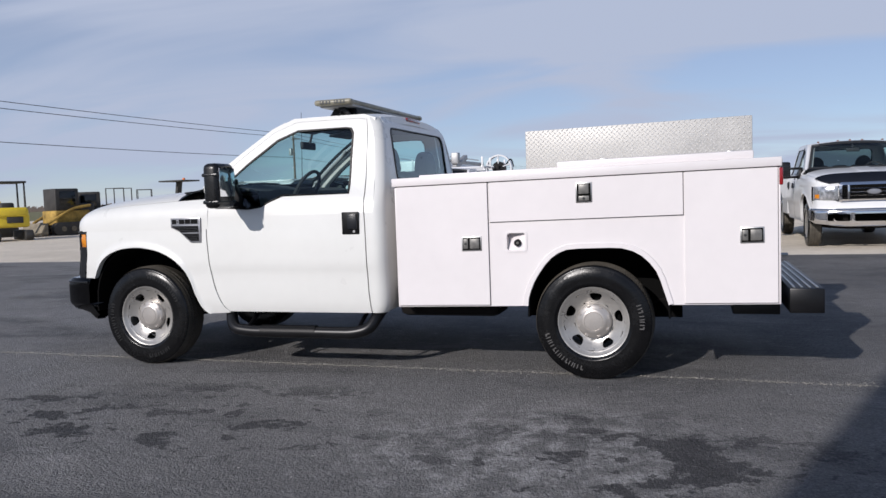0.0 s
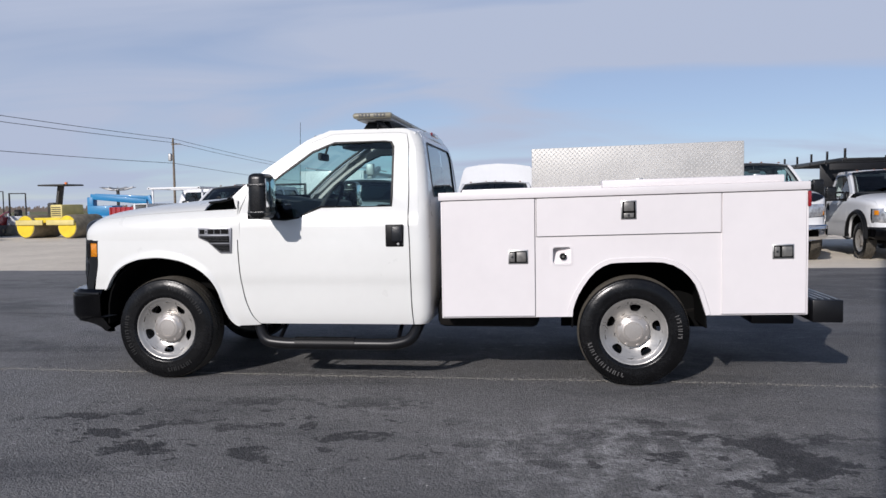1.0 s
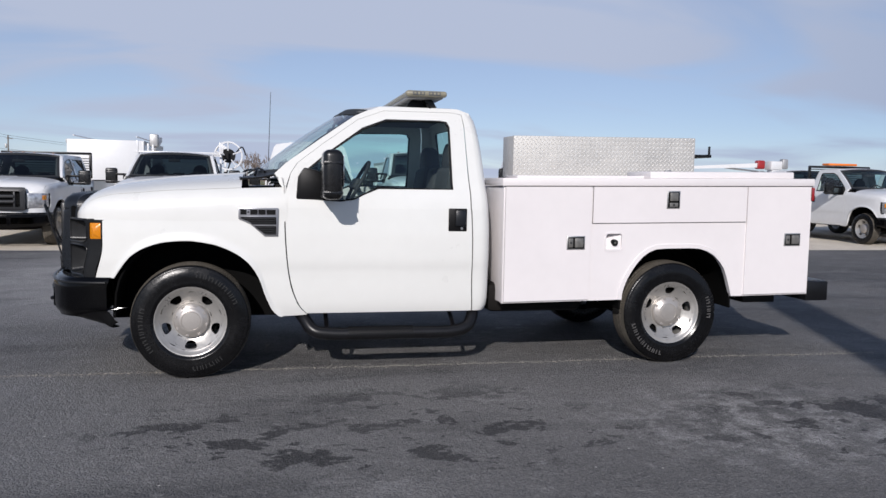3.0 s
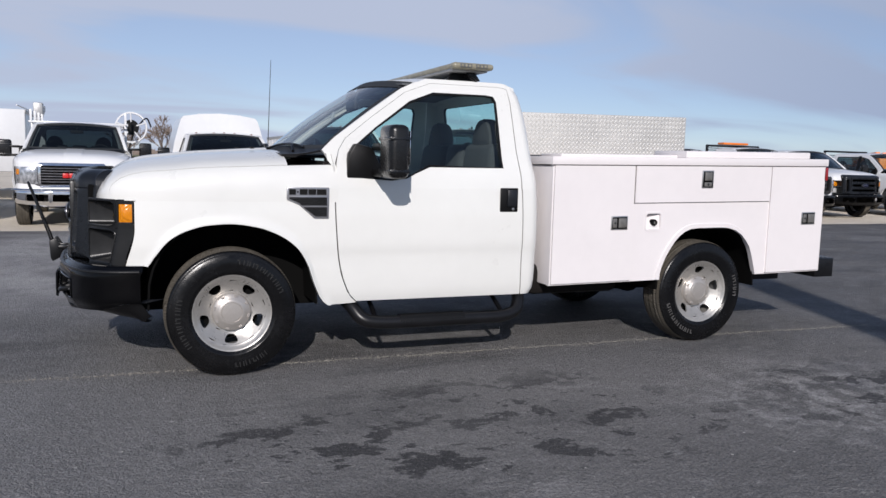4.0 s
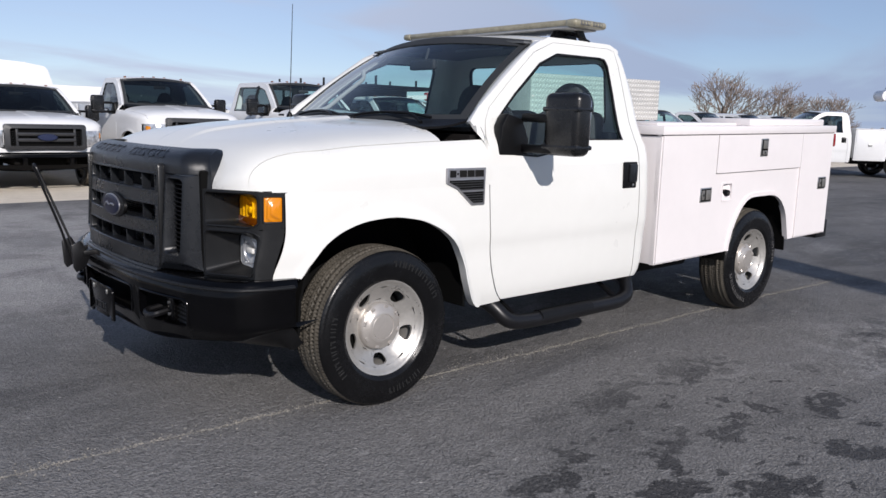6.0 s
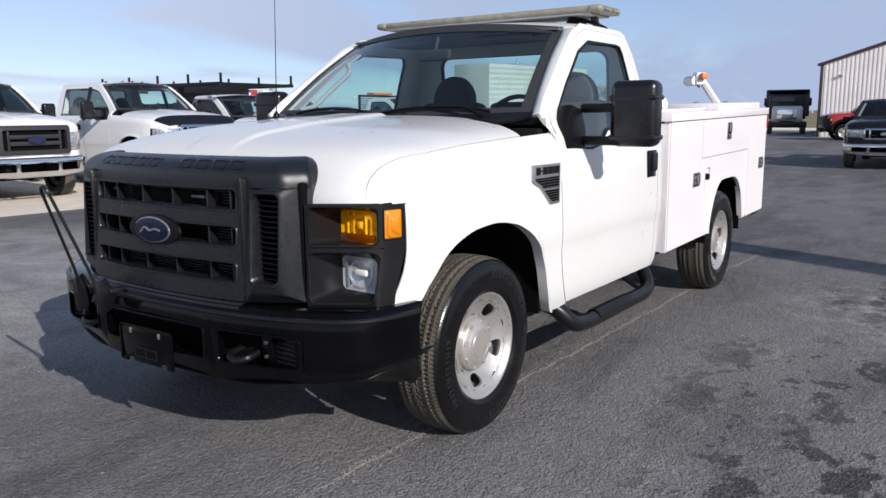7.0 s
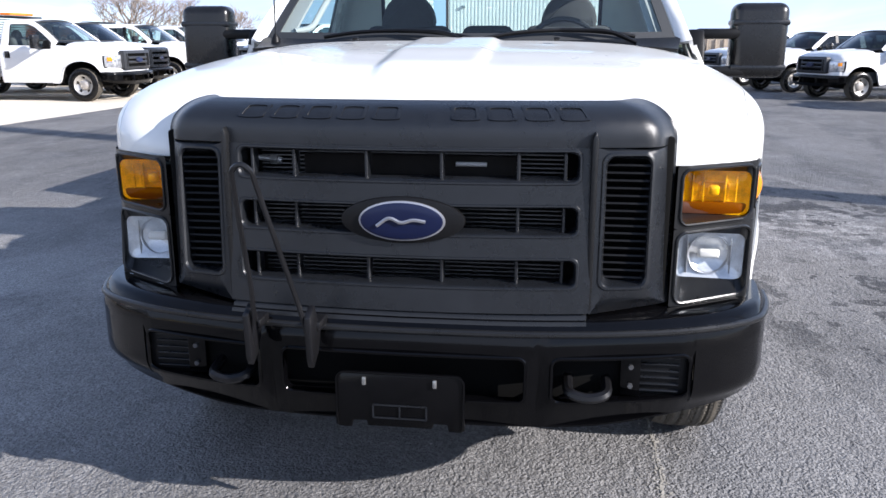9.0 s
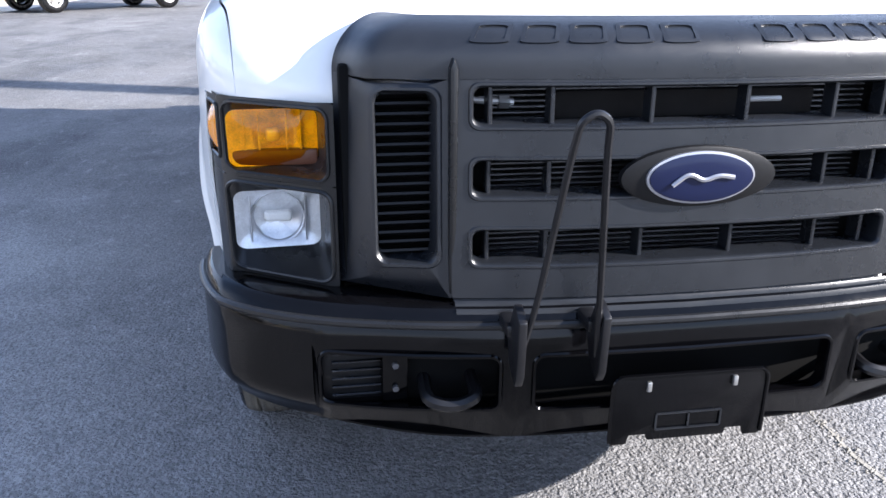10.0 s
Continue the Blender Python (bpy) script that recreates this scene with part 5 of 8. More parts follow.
                for k in (-1, 1):
                    part("reflector_edge", box(mid.x + 0.012, mid.y + k * 0.0585, mid.z, 0.016, 0.003, hz * 1.6, 0.001, 1), "reflector_cup", bowl)
            else:
                part("lamp_shade", box(mid.x + 0.014, mid.y, mid.z - 0.044, 0.026, hy * 1.96, 0.034, 0.004, 2), "lamp_brown", bowl)
                part("lamp_bulb", box(mid.x + 0.016, mid.y, mid.z + 0.004, 0.024, 0.030, 0.030, 0.009, 3), "amber_bowl", bowl)
                for k in (-2, -1, 1, 2):
                    part("reflector_step", box(mid.x + 0.012, mid.y + k * 0.029, mid.z + 0.014, 0.012, 0.004, hz * 1.45, 0.001, 1), "amber_bowl", bowl)


def bright_face(top, paint, kind):
    """Chromed frame grille and one-piece lamps of the other makes and years."""
    XN = curve([(0.0, -0.872), (0.40, -0.855), (0.69, -0.805), (0.775, -0.778), (0.86, -0.722), (0.905, -0.665), (0.938, -0.545)])
    at = lambda y, z, d=0.0: Vector((XN(abs(y)) + d, y, z))
    ys = [-0.938, -0.925, -0.905, -0.88] + span(-0.86, 0.86, 34) + [0.88, 0.905, 0.925, 0.938]
    panel = part("nose_panel", grid(lambda y, z: at(y, z, 0.014), ys, [0.66, 0.8, 0.95, 1.065], 0.01), paint, top)
    zc, w, h, rad = {"old": (0.955, 1.10, 0.330, 0.045), "wide": (0.925, 1.10, 0.420, 0.05), "small": (0.945, 1.00, 0.300, 0.06), "new": (0.950, 1.22, 0.450, 0.05)}[kind]
    deepen = 0.085 if kind == "new" else 0.045
    face = lambda a, b: at(a, b, -deepen + 0.03 * abs((b - zc) / h * 2) ** 4)
    bm = bmesh.new()
    fat = 0.072 if kind == "new" else 0.045
    rows = add_ring(bm, round_rect(0, zc, w, h, rad, 6), round_rect(0, zc, w - 2 * fat, h - 2 * fat, rad * 0.6, 6), face, 3)
    for loop, deep in ((rows[0], deepen + 0.03), (rows[-1], deepen + 0.01)):
        back = [bm.verts.new(v.co + Vector((deep, 0, 0))) for v in loop]
        for i in range(len(loop)):
            j = (i + 1) % len(loop)
            bm.faces.new((loop[i], loop[j], back[j], back[i]))
    bmesh.ops.recalc_face_normals(bm, faces=bm.faces[:])
    shiny = "chrome" if kind != "new" else "grille_frame"
    g = part("grille", bm, "chrome" if kind != "new" else "grille_frame", top, "chromed grille frame with thin bars" if kind != "new" else "dark grey grille frame with two bars")
    part("grille_back", grid(lambda y, z: at(y, z, 0.0), span(-w / 2 + 0.02, w / 2 - 0.02, 14), [zc - h / 2 + 0.03, zc, zc + h / 2 - 0.03], 0.006), "deep_black", g)
    iw, n = w / 2 - fat, {"old": 3, "wide": 6, "small": 2, "new": 2}[kind]
    side = iw if kind == "wide" else iw - 0.105
    for k in range(n):
        z = zc + (h - 2 * fat) * ((k + 1) / (n + 1) - 0.5)
        part("grille_bar", grid(lambda y, t, z=z: at(y, z + (t - 0.5) * (0.020 if kind != "new" else 0.062), -deepen + 0.015 + 0.02 * abs(2 * t - 1) ** 2), span(-side, side, 14), [0, 0.2, 0.5, 0.8, 1], 0.006), {"wide": "badge_grey", "new": "grille_frame"}.get(kind, "chrome"), g)
    if kind != "wide":
        for s in (-1, 1):
            part("grille_post", box(XN(side) - 0.026, s * side, zc, 0.03, 0.035, h - 2 * fat + 0.01, 0.006), shiny, g)
            for k in range(7):
                part("side_slat", box(XN(side) - 0.012, s * (side + 0.052), zc + (k - 3) * 0.030, 0.02, 0.085, 0.008), "black_plastic", g)
    xb = XN(0) - deepen
    if kind == "wide":
        for y in (0.105, 0.0, -0.105):
            part("badge_block", box(xb + 0.002, y, zc - 0.005, 0.025, 0.098, 0.080, 0.008), "badge_red", g)
    else:
        bm = add_lathe(bmesh.new(), [(0, -0.02), (0.9, -0.016), (1.0, 0.0), (1.0, 0.02)], 28)
        for v in bm.verts:
            v.co = Vector((xb + v.co.y, v.co.x * (0.115 if kind != "new" else 0.15), zc + v.co.z * (0.045 if kind != "new" else 0.062)))
        part("badge", bm, "badge_navy" if kind == "new" else "badge_grey", g, "plain oval badge")
    for s in (-1, 1):
        y0, y1 = w / 2 + 0.012, 0.932
        z0, z1 = zc - h / 2 + (0.03 if kind == "old" else 0.05), 1.058 if kind != "new" else 1.062
        wrap = lambda u, v: at(s * lerp(y0, y1, u), lerp(z0 + 0.02 * u, z1, v), -0.004 - 0.018 * (1 - (2 * v - 1) ** 4) * (1 - (2 * u - 1) ** 6))
        lamp = part("head_lamp", grid(wrap, span(0, 1, 18), span(0, 1, 8), 0.01), "lamp_far", panel, "clear headlamp glass with a bright reflector")
        part("lamp_surround", grid(lambda u, v: wrap(lerp(-0.05, 1.02, u), lerp(-0.09, 1.0, v)) + Vector((0.012, 0, 0)), span(0, 1, 18), span(0, 1, 8), 0.008), "black_plastic", lamp)
        part("turn_lamp", grid(lambda u, v: wrap(lerp(0.80, 0.96, u), lerp(0.10, 0.40, v) if kind == "old" else lerp(0.52, 0.86, v)) + Vector((-0.004, 0, 0)), span(0, 1, 6), span(0, 1, 4), 0.004), "amber_lens", lamp)


def build_nose(top, style="work", badge="badge_blue", fine=True, lamp_kind="amber", paint="van_paint"):
    """Grille, lamps and front bumper."""
    if style in ("old", "wide", "small", "new", "new_chrome"):
        bright_face(top, paint, style.split("_")[0])
    else:
        work_face(top, style, badge, fine, lamp_kind)
    # bumper: pressed steel, wrapped round the corners
    BX = curve([(0.0, -0.985), (0.25, -0.978), (0.45, -0.958), (0.65, -0.915), (0.80, -0.850), (0.90, -0.770), (0.945, -0.690), (0.962, -0.60), (0.965, -0.515)])
    bright = style in ("chrome_bumper", "old", "wide", "small", "new_chrome")
    skin = "chrome" if bright else "bumper_black"

    def plan(u):
        """Along the bumper, u from -1.3 to 1.3; the wings run back along the sides."""
        a = abs(u)
        if a <= 0.90:
            return BX(a), u * (1 + 0.035 * smooth((a - 0.4) / 0.5))
        t = (a - 0.90) / 0.40
        ang = t * 1.0
        y = 0.90 + 0.065 * math.sin(min(ang, 1) * math.pi / 2)
        x = -0.770 + 0.255 * t ** 1.2
        return x, math.copysign(y * (1 + 0.035 * smooth((a - 0.4) / 0.5)), u)

    def skin_at(u, z):
        x, y = plan(u)
        low = smooth((0.50 - z) / 0.14)
        end = smooth((abs(u) - 0.75) / 0.5)
        return Vector((x + 0.045 * low * (1 - 0.3 * end) + 0.012 * smooth((z - 0.63) / 0.03), y * (1 - 0.02 * low), z + (0.055 * end + 0.040 * smooth((abs(u) - 0.45) / 0.4)) * low))

    panels = []
    z0, z1 = 0.384, 0.655
    for a, b, hole in ((-1.3, -0.735, None), (-0.735, -0.355, (-0.554, 0.533, 0.336, 0.122)), (-0.355, 0.355, (0.0, 0.532, 0.640, 0.126)), (0.355, 0.735, (0.554, 0.533, 0.336, 0.122)), (0.735, 1.3, None)):
        bm = bmesh.new()
        panels.append(bm)
        if hole is None:
            add_grid(bm, skin_at, span(a, b, 18), span(z0, z1, 12))
            continue
        loop = round_rect(*hole, 0.022, 6)
        outer = []
        for p in loop:
            dy, dz = (p[0] - hole[0]) / hole[2] * 2, (p[1] - hole[1]) / hole[3] * 2
            k = 1 / max(abs(dy), abs(dz))
            oy, oz = dy * k, dz * k
            outer.append((lerp(a, b, (oy + 1) / 2), lerp(z0, z1, (oz + 1) / 2)))
        rows = add_ring(bm, outer, loop, skin_at, 3)
        deep = [bm.verts.new(skin_at(*p) + Vector((0.035, 0, 0))) for p in loop]
        for i in range(len(loop)):
            j = (i + 1) % len(loop)
            bm.faces.new((rows[-1][i], rows[-1][j], deep[j], deep[i]))
    def shelf(u, t):
        p = skin_at(u, 0.655)
        q = 1.0 - smooth((abs(u) - 0.95) / 0.35) * 0.85
        return Vector((p.x + 0.13 * t * q, p.y - math.copysign(0.06 * t * smooth((abs(u) - 0.9) / 0.3), u), 0.655 + 0.032 * math.sin(min(t * 3, 1) * math.pi / 2)))
    bm = bmesh.new()
    add_grid(bm, shelf, span(-1.3, 1.3, 52), [0, 0.05, 0.12, 0.2, 0.33, 0.6, 1.0])
    lip = grid(lambda u, t: skin_at(u, z0) + Vector((0.10 * t, 0, 0.02 * t)), span(-1.3, 1.3, 40), [0, 0.3, 1], 0.005)
    bumper = part("front_bumper", thicken(bm, 0.005), skin, top, "black pressed steel front bumper" if not bright else "chromed front bumper")
    if fine:
        for cy, cz, w, h in ((-0.554, 0.533, 0.336, 0.122), (0.0, 0.532, 0.640, 0.126), (0.554, 0.533, 0.336, 0.122)):
            ring = []
            corner = round_rect(cy, cz, w, h, 0.022, 6)
            for p, q in zip(corner, corner[1:] + corner[:1]):
                n = max(1, int(abs(q[0] - p[0]) / 0.04))
                ring += [skin_at(lerp(p[0], q[0], k / n), lerp(p[1], q[1], k / n)) for k in range(n)]
            part("opening_rim", tube(ring + ring[:1], 0.005, 6, False, 0), skin, bumper)

        def dam(u, t):
            p = skin_at(u, z0)
            back = smooth(t)
            return Vector((p.x + (0.015 + 0.27 * t) * (1 - 0.75 * smooth((abs(u) - 0.85) / 0.4)), p.y * (1 - 0.015 * t), lerp(p.z - 0.004, 0.352, back * (1 - 0.4 * smooth((abs(u) - 1.1) / 0.2)))))

        part("air_dam", grid(dam, span(-1.25, 1.25, 44), span(0, 1, 6), 0.006), "black_plastic", bumper)
    for bm in panels:
        part("bumper_panel", thicken(bm, 0.005), skin, bumper)
    part("bumper_lip", lip, skin, bumper)
    part("bumper_bead", tube([skin_at(u, 0.655) + Vector((-0.001, 0, 0.001)) for u in span(-1.28, 1.28, 56)], 0.0095, 10, True, 0), "bezel_plastic" if skin == "bumper_black" else skin, bumper)
    if fine:
        def rib(y, d, t):
            z = 0.655 + 0.032 * math.sin(min((d + 0.010 * t) / 0.13 * 3, 1) * math.pi / 2)
            return Vector((BX(abs(y)) + 0.012 + d + 0.010 * t, y, z - 0.002 + 0.009 * math.sin(math.pi * t)))

        for k in range(5):
            part("step_rib", grid(lambda y, t, k=k: rib(y, 0.014 + 0.0165 * k, t), span(-0.47, 0.47, 18), [0, 0.12, 0.28, 0.5, 0.72, 0.88, 1], 0.003), "bezel_plastic", bumper)
        part("bumper_back", prism_x([(-0.62, 0.456), (-0.44, 0.456), (-0.41, 0.398), (0.41, 0.398), (0.44, 0.456), (0.62, 0.456), (0.62, 0.676), (-0.62, 0.676)], -0.878, -0.858, 0.004), "deep_black", bumper)
        # unseen panel, added to stop sun leaking through the grille onto the ground
        part("sun_stop", box(-0.76, 0, 0.674, 0.20, 1.24, 0.012), "deep_black", bumper)
        for s in (-1, 1):
            part("tow_hook", tube([(-0.82, s * 0.43, 0.520), (-0.955, s * 0.43, 0.498), (-0.965, s * 0.480, 0.488), (-0.955, s * 0.53, 0.498), (-0.82, s * 0.53, 0.520)], 0.014, 8), "black_steel", bumper)
            part("hook_plate", box(-0.895, s * 0.590, 0.535, 0.02, 0.052, 0.115, 0.004), "bumper_black", bumper)
            for z in (0.560, 0.508):
                part("bolt", add_lathe(bmesh.new(), [(0, -0.006), (0.007, -0.006), (0.007, 0.006)], 6, Matrix.Translation((-0.908, s * 0.590, z)) @ Matrix.Rotation(radians(-90), 4, "Z")), "grille_grey", bumper)
            part("duct_panel", box(-0.866, s * 0.682, 0.535, 0.02, 0.142, 0.15, 0.004), "black_plastic", bumper)
            ribs = bmesh.new()
            for k in range(6):
                add_box(ribs, -0.878, s * 0.667, 0.486 + 0.0185 * k, 0.012, 0.100, 0.0045, 0.001, 1)
            part("duct_rib", ribs, "grille_plastic", bumper)["kind"] = "stuff"

# ---- the service truck in the middle of the lot ----
truck = thing("service_truck", pose(0, 0, 0), "white regular-cab pickup with a white steel service body on dark asphalt", "truck")
build_cab(truck, "cab_paint")
build_nose(truck, "work")
build_chassis(truck, 4.5, 3.485)
wheel_well(truck, 0.02, 0.50, 0.60, 0.955, 0.95)
for wx, wy, wt in ((0.0, -0.862, 37), (0.0, 0.862, 40), (3.485, -0.862, 5), (3.485, 0.862, 5)):
    wheel(truck, wx, wy, wt, True, wx > 1, "silver pressed steel wheel with five windows")

# badge and vent on each wing
for s in (-1, 1):
    yb = 1.026
    outline = [(0.312, 1.150), (0.570, 1.150), (0.568, 0.962), (0.480, 0.962), (0.385, 1.046), (0.312, 1.078)]
    sgn = lambda bm: bm if s == -1 else flip(bm)
    vent = part("wing_vent", sgn(prism_y(outline, -yb - 0.004, -yb + 0.02, 0.003)), "badge_grey", truck, "silver-framed vent and badge on the wing")
    for inner in ([(0.326, 1.090), (0.556, 1.090), (0.556, 1.040), (0.402, 1.040), (0.384, 1.056), (0.326, 1.080)], [(0.412, 1.030), (0.556, 1.030), (0.555, 0.974), (0.486, 0.974)]):
        part("vent_mesh", sgn(prism_y(inner, -yb - 0.005, -yb)), "deep_black", vent)
    for k in range(9):
        z = 0.983 + 0.0122 * k
        x0 = 0.330 if z > 1.078 else lerp(0.486, 0.345, (z - 0.974) / 0.104)
        if k != 4:
            part("vent_slat", sgn(box((x0 + 0.553) / 2, -yb - 0.0055, z, 0.549 - x0, 0.003, 0.0024)), "grille_grey", vent)
    part("badge_plate", sgn(box(0.440, -yb - 0.0045, 1.122, 0.246, 0.003, 0.046, 0.001, 1)), "badge_grey", vent)
    for x0, w, h in ((0.325, 0.040, 0.034), (0.370, 0.012, 0.010), (0.388, 0.048, 0.034), (0.440, 0.048, 0.034), (0.492, 0.060, 0.034)):
        part("badge_mark", sgn(box(x0 + w / 2, -yb - 0.0065, 1.122, w, 0.003, h, 0.001, 1)), "gap_black", vent)

# side step: bent tube with a pad, on brackets
for s in (-1, 1):
    pts = [(0.66, s * 0.74, 0.47), (0.74, s * 0.93, 0.40), (0.80, s * 1.00, 0.305), (0.95, s * 1.005, 0.288), (1.78, s * 1.005, 0.288), (1.90, s * 0.99, 0.315), (1.95, s * 0.92, 0.42), (1.95, s * 0.72, 0.47)]
    bar = part("side_step", tube(pts, 0.043, 16, True, 8), "black_steel", truck, "black tubular side step with a ribbed pad")
    part("step_pad", grid(lambda x, t: Vector((x, s * (1.005 + 0.041 * math.cos(t)), 0.289 + 0.0445 * math.sin(t))), [1.04, 1.05, 1.08] + span(1.1, 1.42, 8) + [1.45, 1.48, 1.49], span(0.15, 2.6, 8), 0.006), "black_plastic", bar)
    for x in (0.90, 1.80):
        part("step_bracket", tube([(x, s * 0.98, 0.30), (x, s * 0.80, 0.40), (x, s * 0.48, 0.50)], 0.016, 8), "black_steel", bar)

# whip aerial on the passenger wing
aerial = part("aerial", tube([(0.50, 0.80, 1.355), (0.525, 0.80, 2.10)], lambda t: 0.0035 - 0.0015 * t, 6), "black_steel", truck)
part("aerial_base", add_lathe(bmesh.new(), [(0, -0.03), (0.022, -0.03), (0.018, 0.01), (0.006, 0.03), (0, 0.03)], 12, Matrix.Translation((0.50, 0.80, 1.375)) @ Matrix.Rotation(radians(90), 4, "X")), "black_plastic", aerial)

# light bar across the roof
lb = part("light_bar", box(1.605, 0, 1.968, 0.285, 1.60, 0.036, 0.016, 3), "lightbar_lens", truck, "clear weathered light bar on black feet")
part("light_bar_base", box(1.605, 0, 1.945, 0.262, 1.50, 0.018, 0.006), "galvanised", lb)
for s in (-1, 1):
    part("bar_end", box(1.605, s * 0.775, 1.966, 0.30, 0.085, 0.043, 0.02, 3), "lightbar_lens", lb)
    part("bar_foot", prism_y([(1.49, 1.885), (1.72, 1.885), (1.69, 1.940), (1.53, 1.940)], s * 0.60 - 0.02, s * 0.60 + 0.02, 0.006), "black_plastic", lb)
    part("foot_hook", tube([(1.62, s * 0.62, 1.925), (1.63, s * 0.70, 1.905), (1.64, s * 0.775, 1.865)], 0.011, 8), "black_steel", lb)
    for x0 in (1.548, 1.662):
        cell = part("led_cell", box(x0, s * 0.8165, 1.967, 0.086, 0.004, 0.024, 0.001, 1), "trim_grey", lb, "grey lamp cell in the bar's end")
        for k in (-1, 0, 1):
            part("led", add_lathe(bmesh.new(), [(0, -0.004), (0.008, -0.002), (0.010, 0.003)], 12, Matrix.Translation((x0 + 0.027 * k, s * 0.8195, 1.967)) @ Matrix.Rotation(0 if s < 0 else math.pi, 4, "Z")), "lightbar_lens", cell)
    part("bar_strap", prism_y([(1.60, 1.935), (1.66, 1.935), (1.70, 1.880), (1.655, 1.876)], s * 0.70 - 0.014, s * 0.70 + 0.014, 0.003), "black_steel", lb)
part("third_brake_lamp", box(1.945, -0.02, 1.868, 0.03, 0.32, 0.032, 0.008), "red_lens", truck)

# number plate holder, blank
ph = part("plate_holder", prism_x([(-0.162, 0.394), (-0.128, 0.394), (-0.124, 0.414), (-0.088, 0.414), (-0.084, 0.400), (0.084, 0.400), (0.088, 0.414), (0.124, 0.414), (0.128, 0.394), (0.162, 0.394), (0.168, 0.402), (0.168, 0.536), (0.154, 0.552), (-0.154, 0.552), (-0.168, 0.536), (-0.168, 0.402)], -1.008, -0.998, 0.003), "bumper_black", truck, "blank black number plate holder")
part("plate_rim", tube([(-1.0085, y, z) for y, z in ((-0.166, 0.402), (-0.166, 0.536), (-0.153, 0.550), (0.153, 0.550), (0.166, 0.536), (0.166, 0.402))], 0.004, 6, True, 3), "bumper_black", ph)
for y in (-0.092, 0.092):
    part("plate_clip", box(-1.011, y, 0.528, 0.008, 0.010, 0.022, 0.002), "steel", ph)
for y0, z0, w, h in ((0, 0.462, 0.14, 0.004), (0, 0.426, 0.14, 0.004), (-0.07, 0.444, 0.004, 0.036), (0.07, 0.444, 0.004, 0.036), (0, 0.444, 0.004, 0.036)):
    part("plate_rib", box(-1.0095, y0, z0, 0.004, w, h), "grille_plastic", ph)

# wire guide loop clamped to the bumper
loop = part("guide_loop", tube([(-1.040, 0.372, 0.62), (-1.070, 0.351, 0.745), (-1.180, 0.338, 1.055), (-1.197, 0.334, 1.100), (-1.201, 0.311, 1.116), (-1.197, 0.288, 1.100), (-1.180, 0.283, 1.055), (-1.070, 0.233, 0.735), (-1.040, 0.219, 0.62)], 0.0065, 8, True, 5), "black_steel", truck, "bent black wire loop on bumper clamps")
for y in (0.216, 0.374):
    part("clamp", prism_y([(-1.075, 0.715), (-1.030, 0.735), (-0.985, 0.655), (-1.01, 0.60), (-1.055, 0.575), (-1.068, 0.60)], y - 0.008, y + 0.008, 0.003), "black_steel", loop)
    part("clamp_foot", box(-0.985, y, 0.672, 0.07, 0.034, 0.026, 0.006), "black_steel", loop)

# ---- service body ----
RAKE = 0.0155


def raked(bm):
    for v in bm.verts:
        v.co.z += RAKE * (v.co.x - 2.14)
    return bm


X0, X1, YB = 2.137, 4.628, 1.000
ARCH = [(3.062, 0.482), (3.066, 0.530), (3.080, 0.580), (3.105, 0.640), (3.141, 0.700), (3.180, 0.755), (3.223, 0.800), (3.270, 0.832), (3.326, 0.853), (3.40, 0.858), (3.60, 0.858), (3.681, 0.853), (3.75, 0.832), (3.808, 0.798), (3.855, 0.752), (3.893, 0.700), (3.918, 0.640), (3.938, 0.575), (3.955, 0.520), (3.966, 0.482)]

def body_side(hole):
    """Outer skin with the wheel opening: strips of quads from the arch up."""
    bm = bmesh.new()
    za = curve([(X0, 0.482), (3.061, 0.482)] + ARCH[1:-1] + [(3.967, 0.482), (X1, 0.482)])
    xs = span(X0, 2.925, 11) + [2.967, 3.008, 3.05] + [p[0] for p in ARCH] + span(3.985, X1, 8)
    add_grid(bm, lambda x, v: Vector((x, -YB, lerp(za(x), 1.322, v))), xs, [0, 0.2, 0.4405, 0.512, 0.5833, 0.8, 1.0])
    if hole:
        cut = [f for f in bm.faces if 2.925 < f.calc_center_median().x < 3.05 and 0.852 < f.calc_center_median().z < 0.972]
        bmesh.ops.delete(bm, geom=cut, context="FACES")
    return raked(thicken(bm, 0.03))


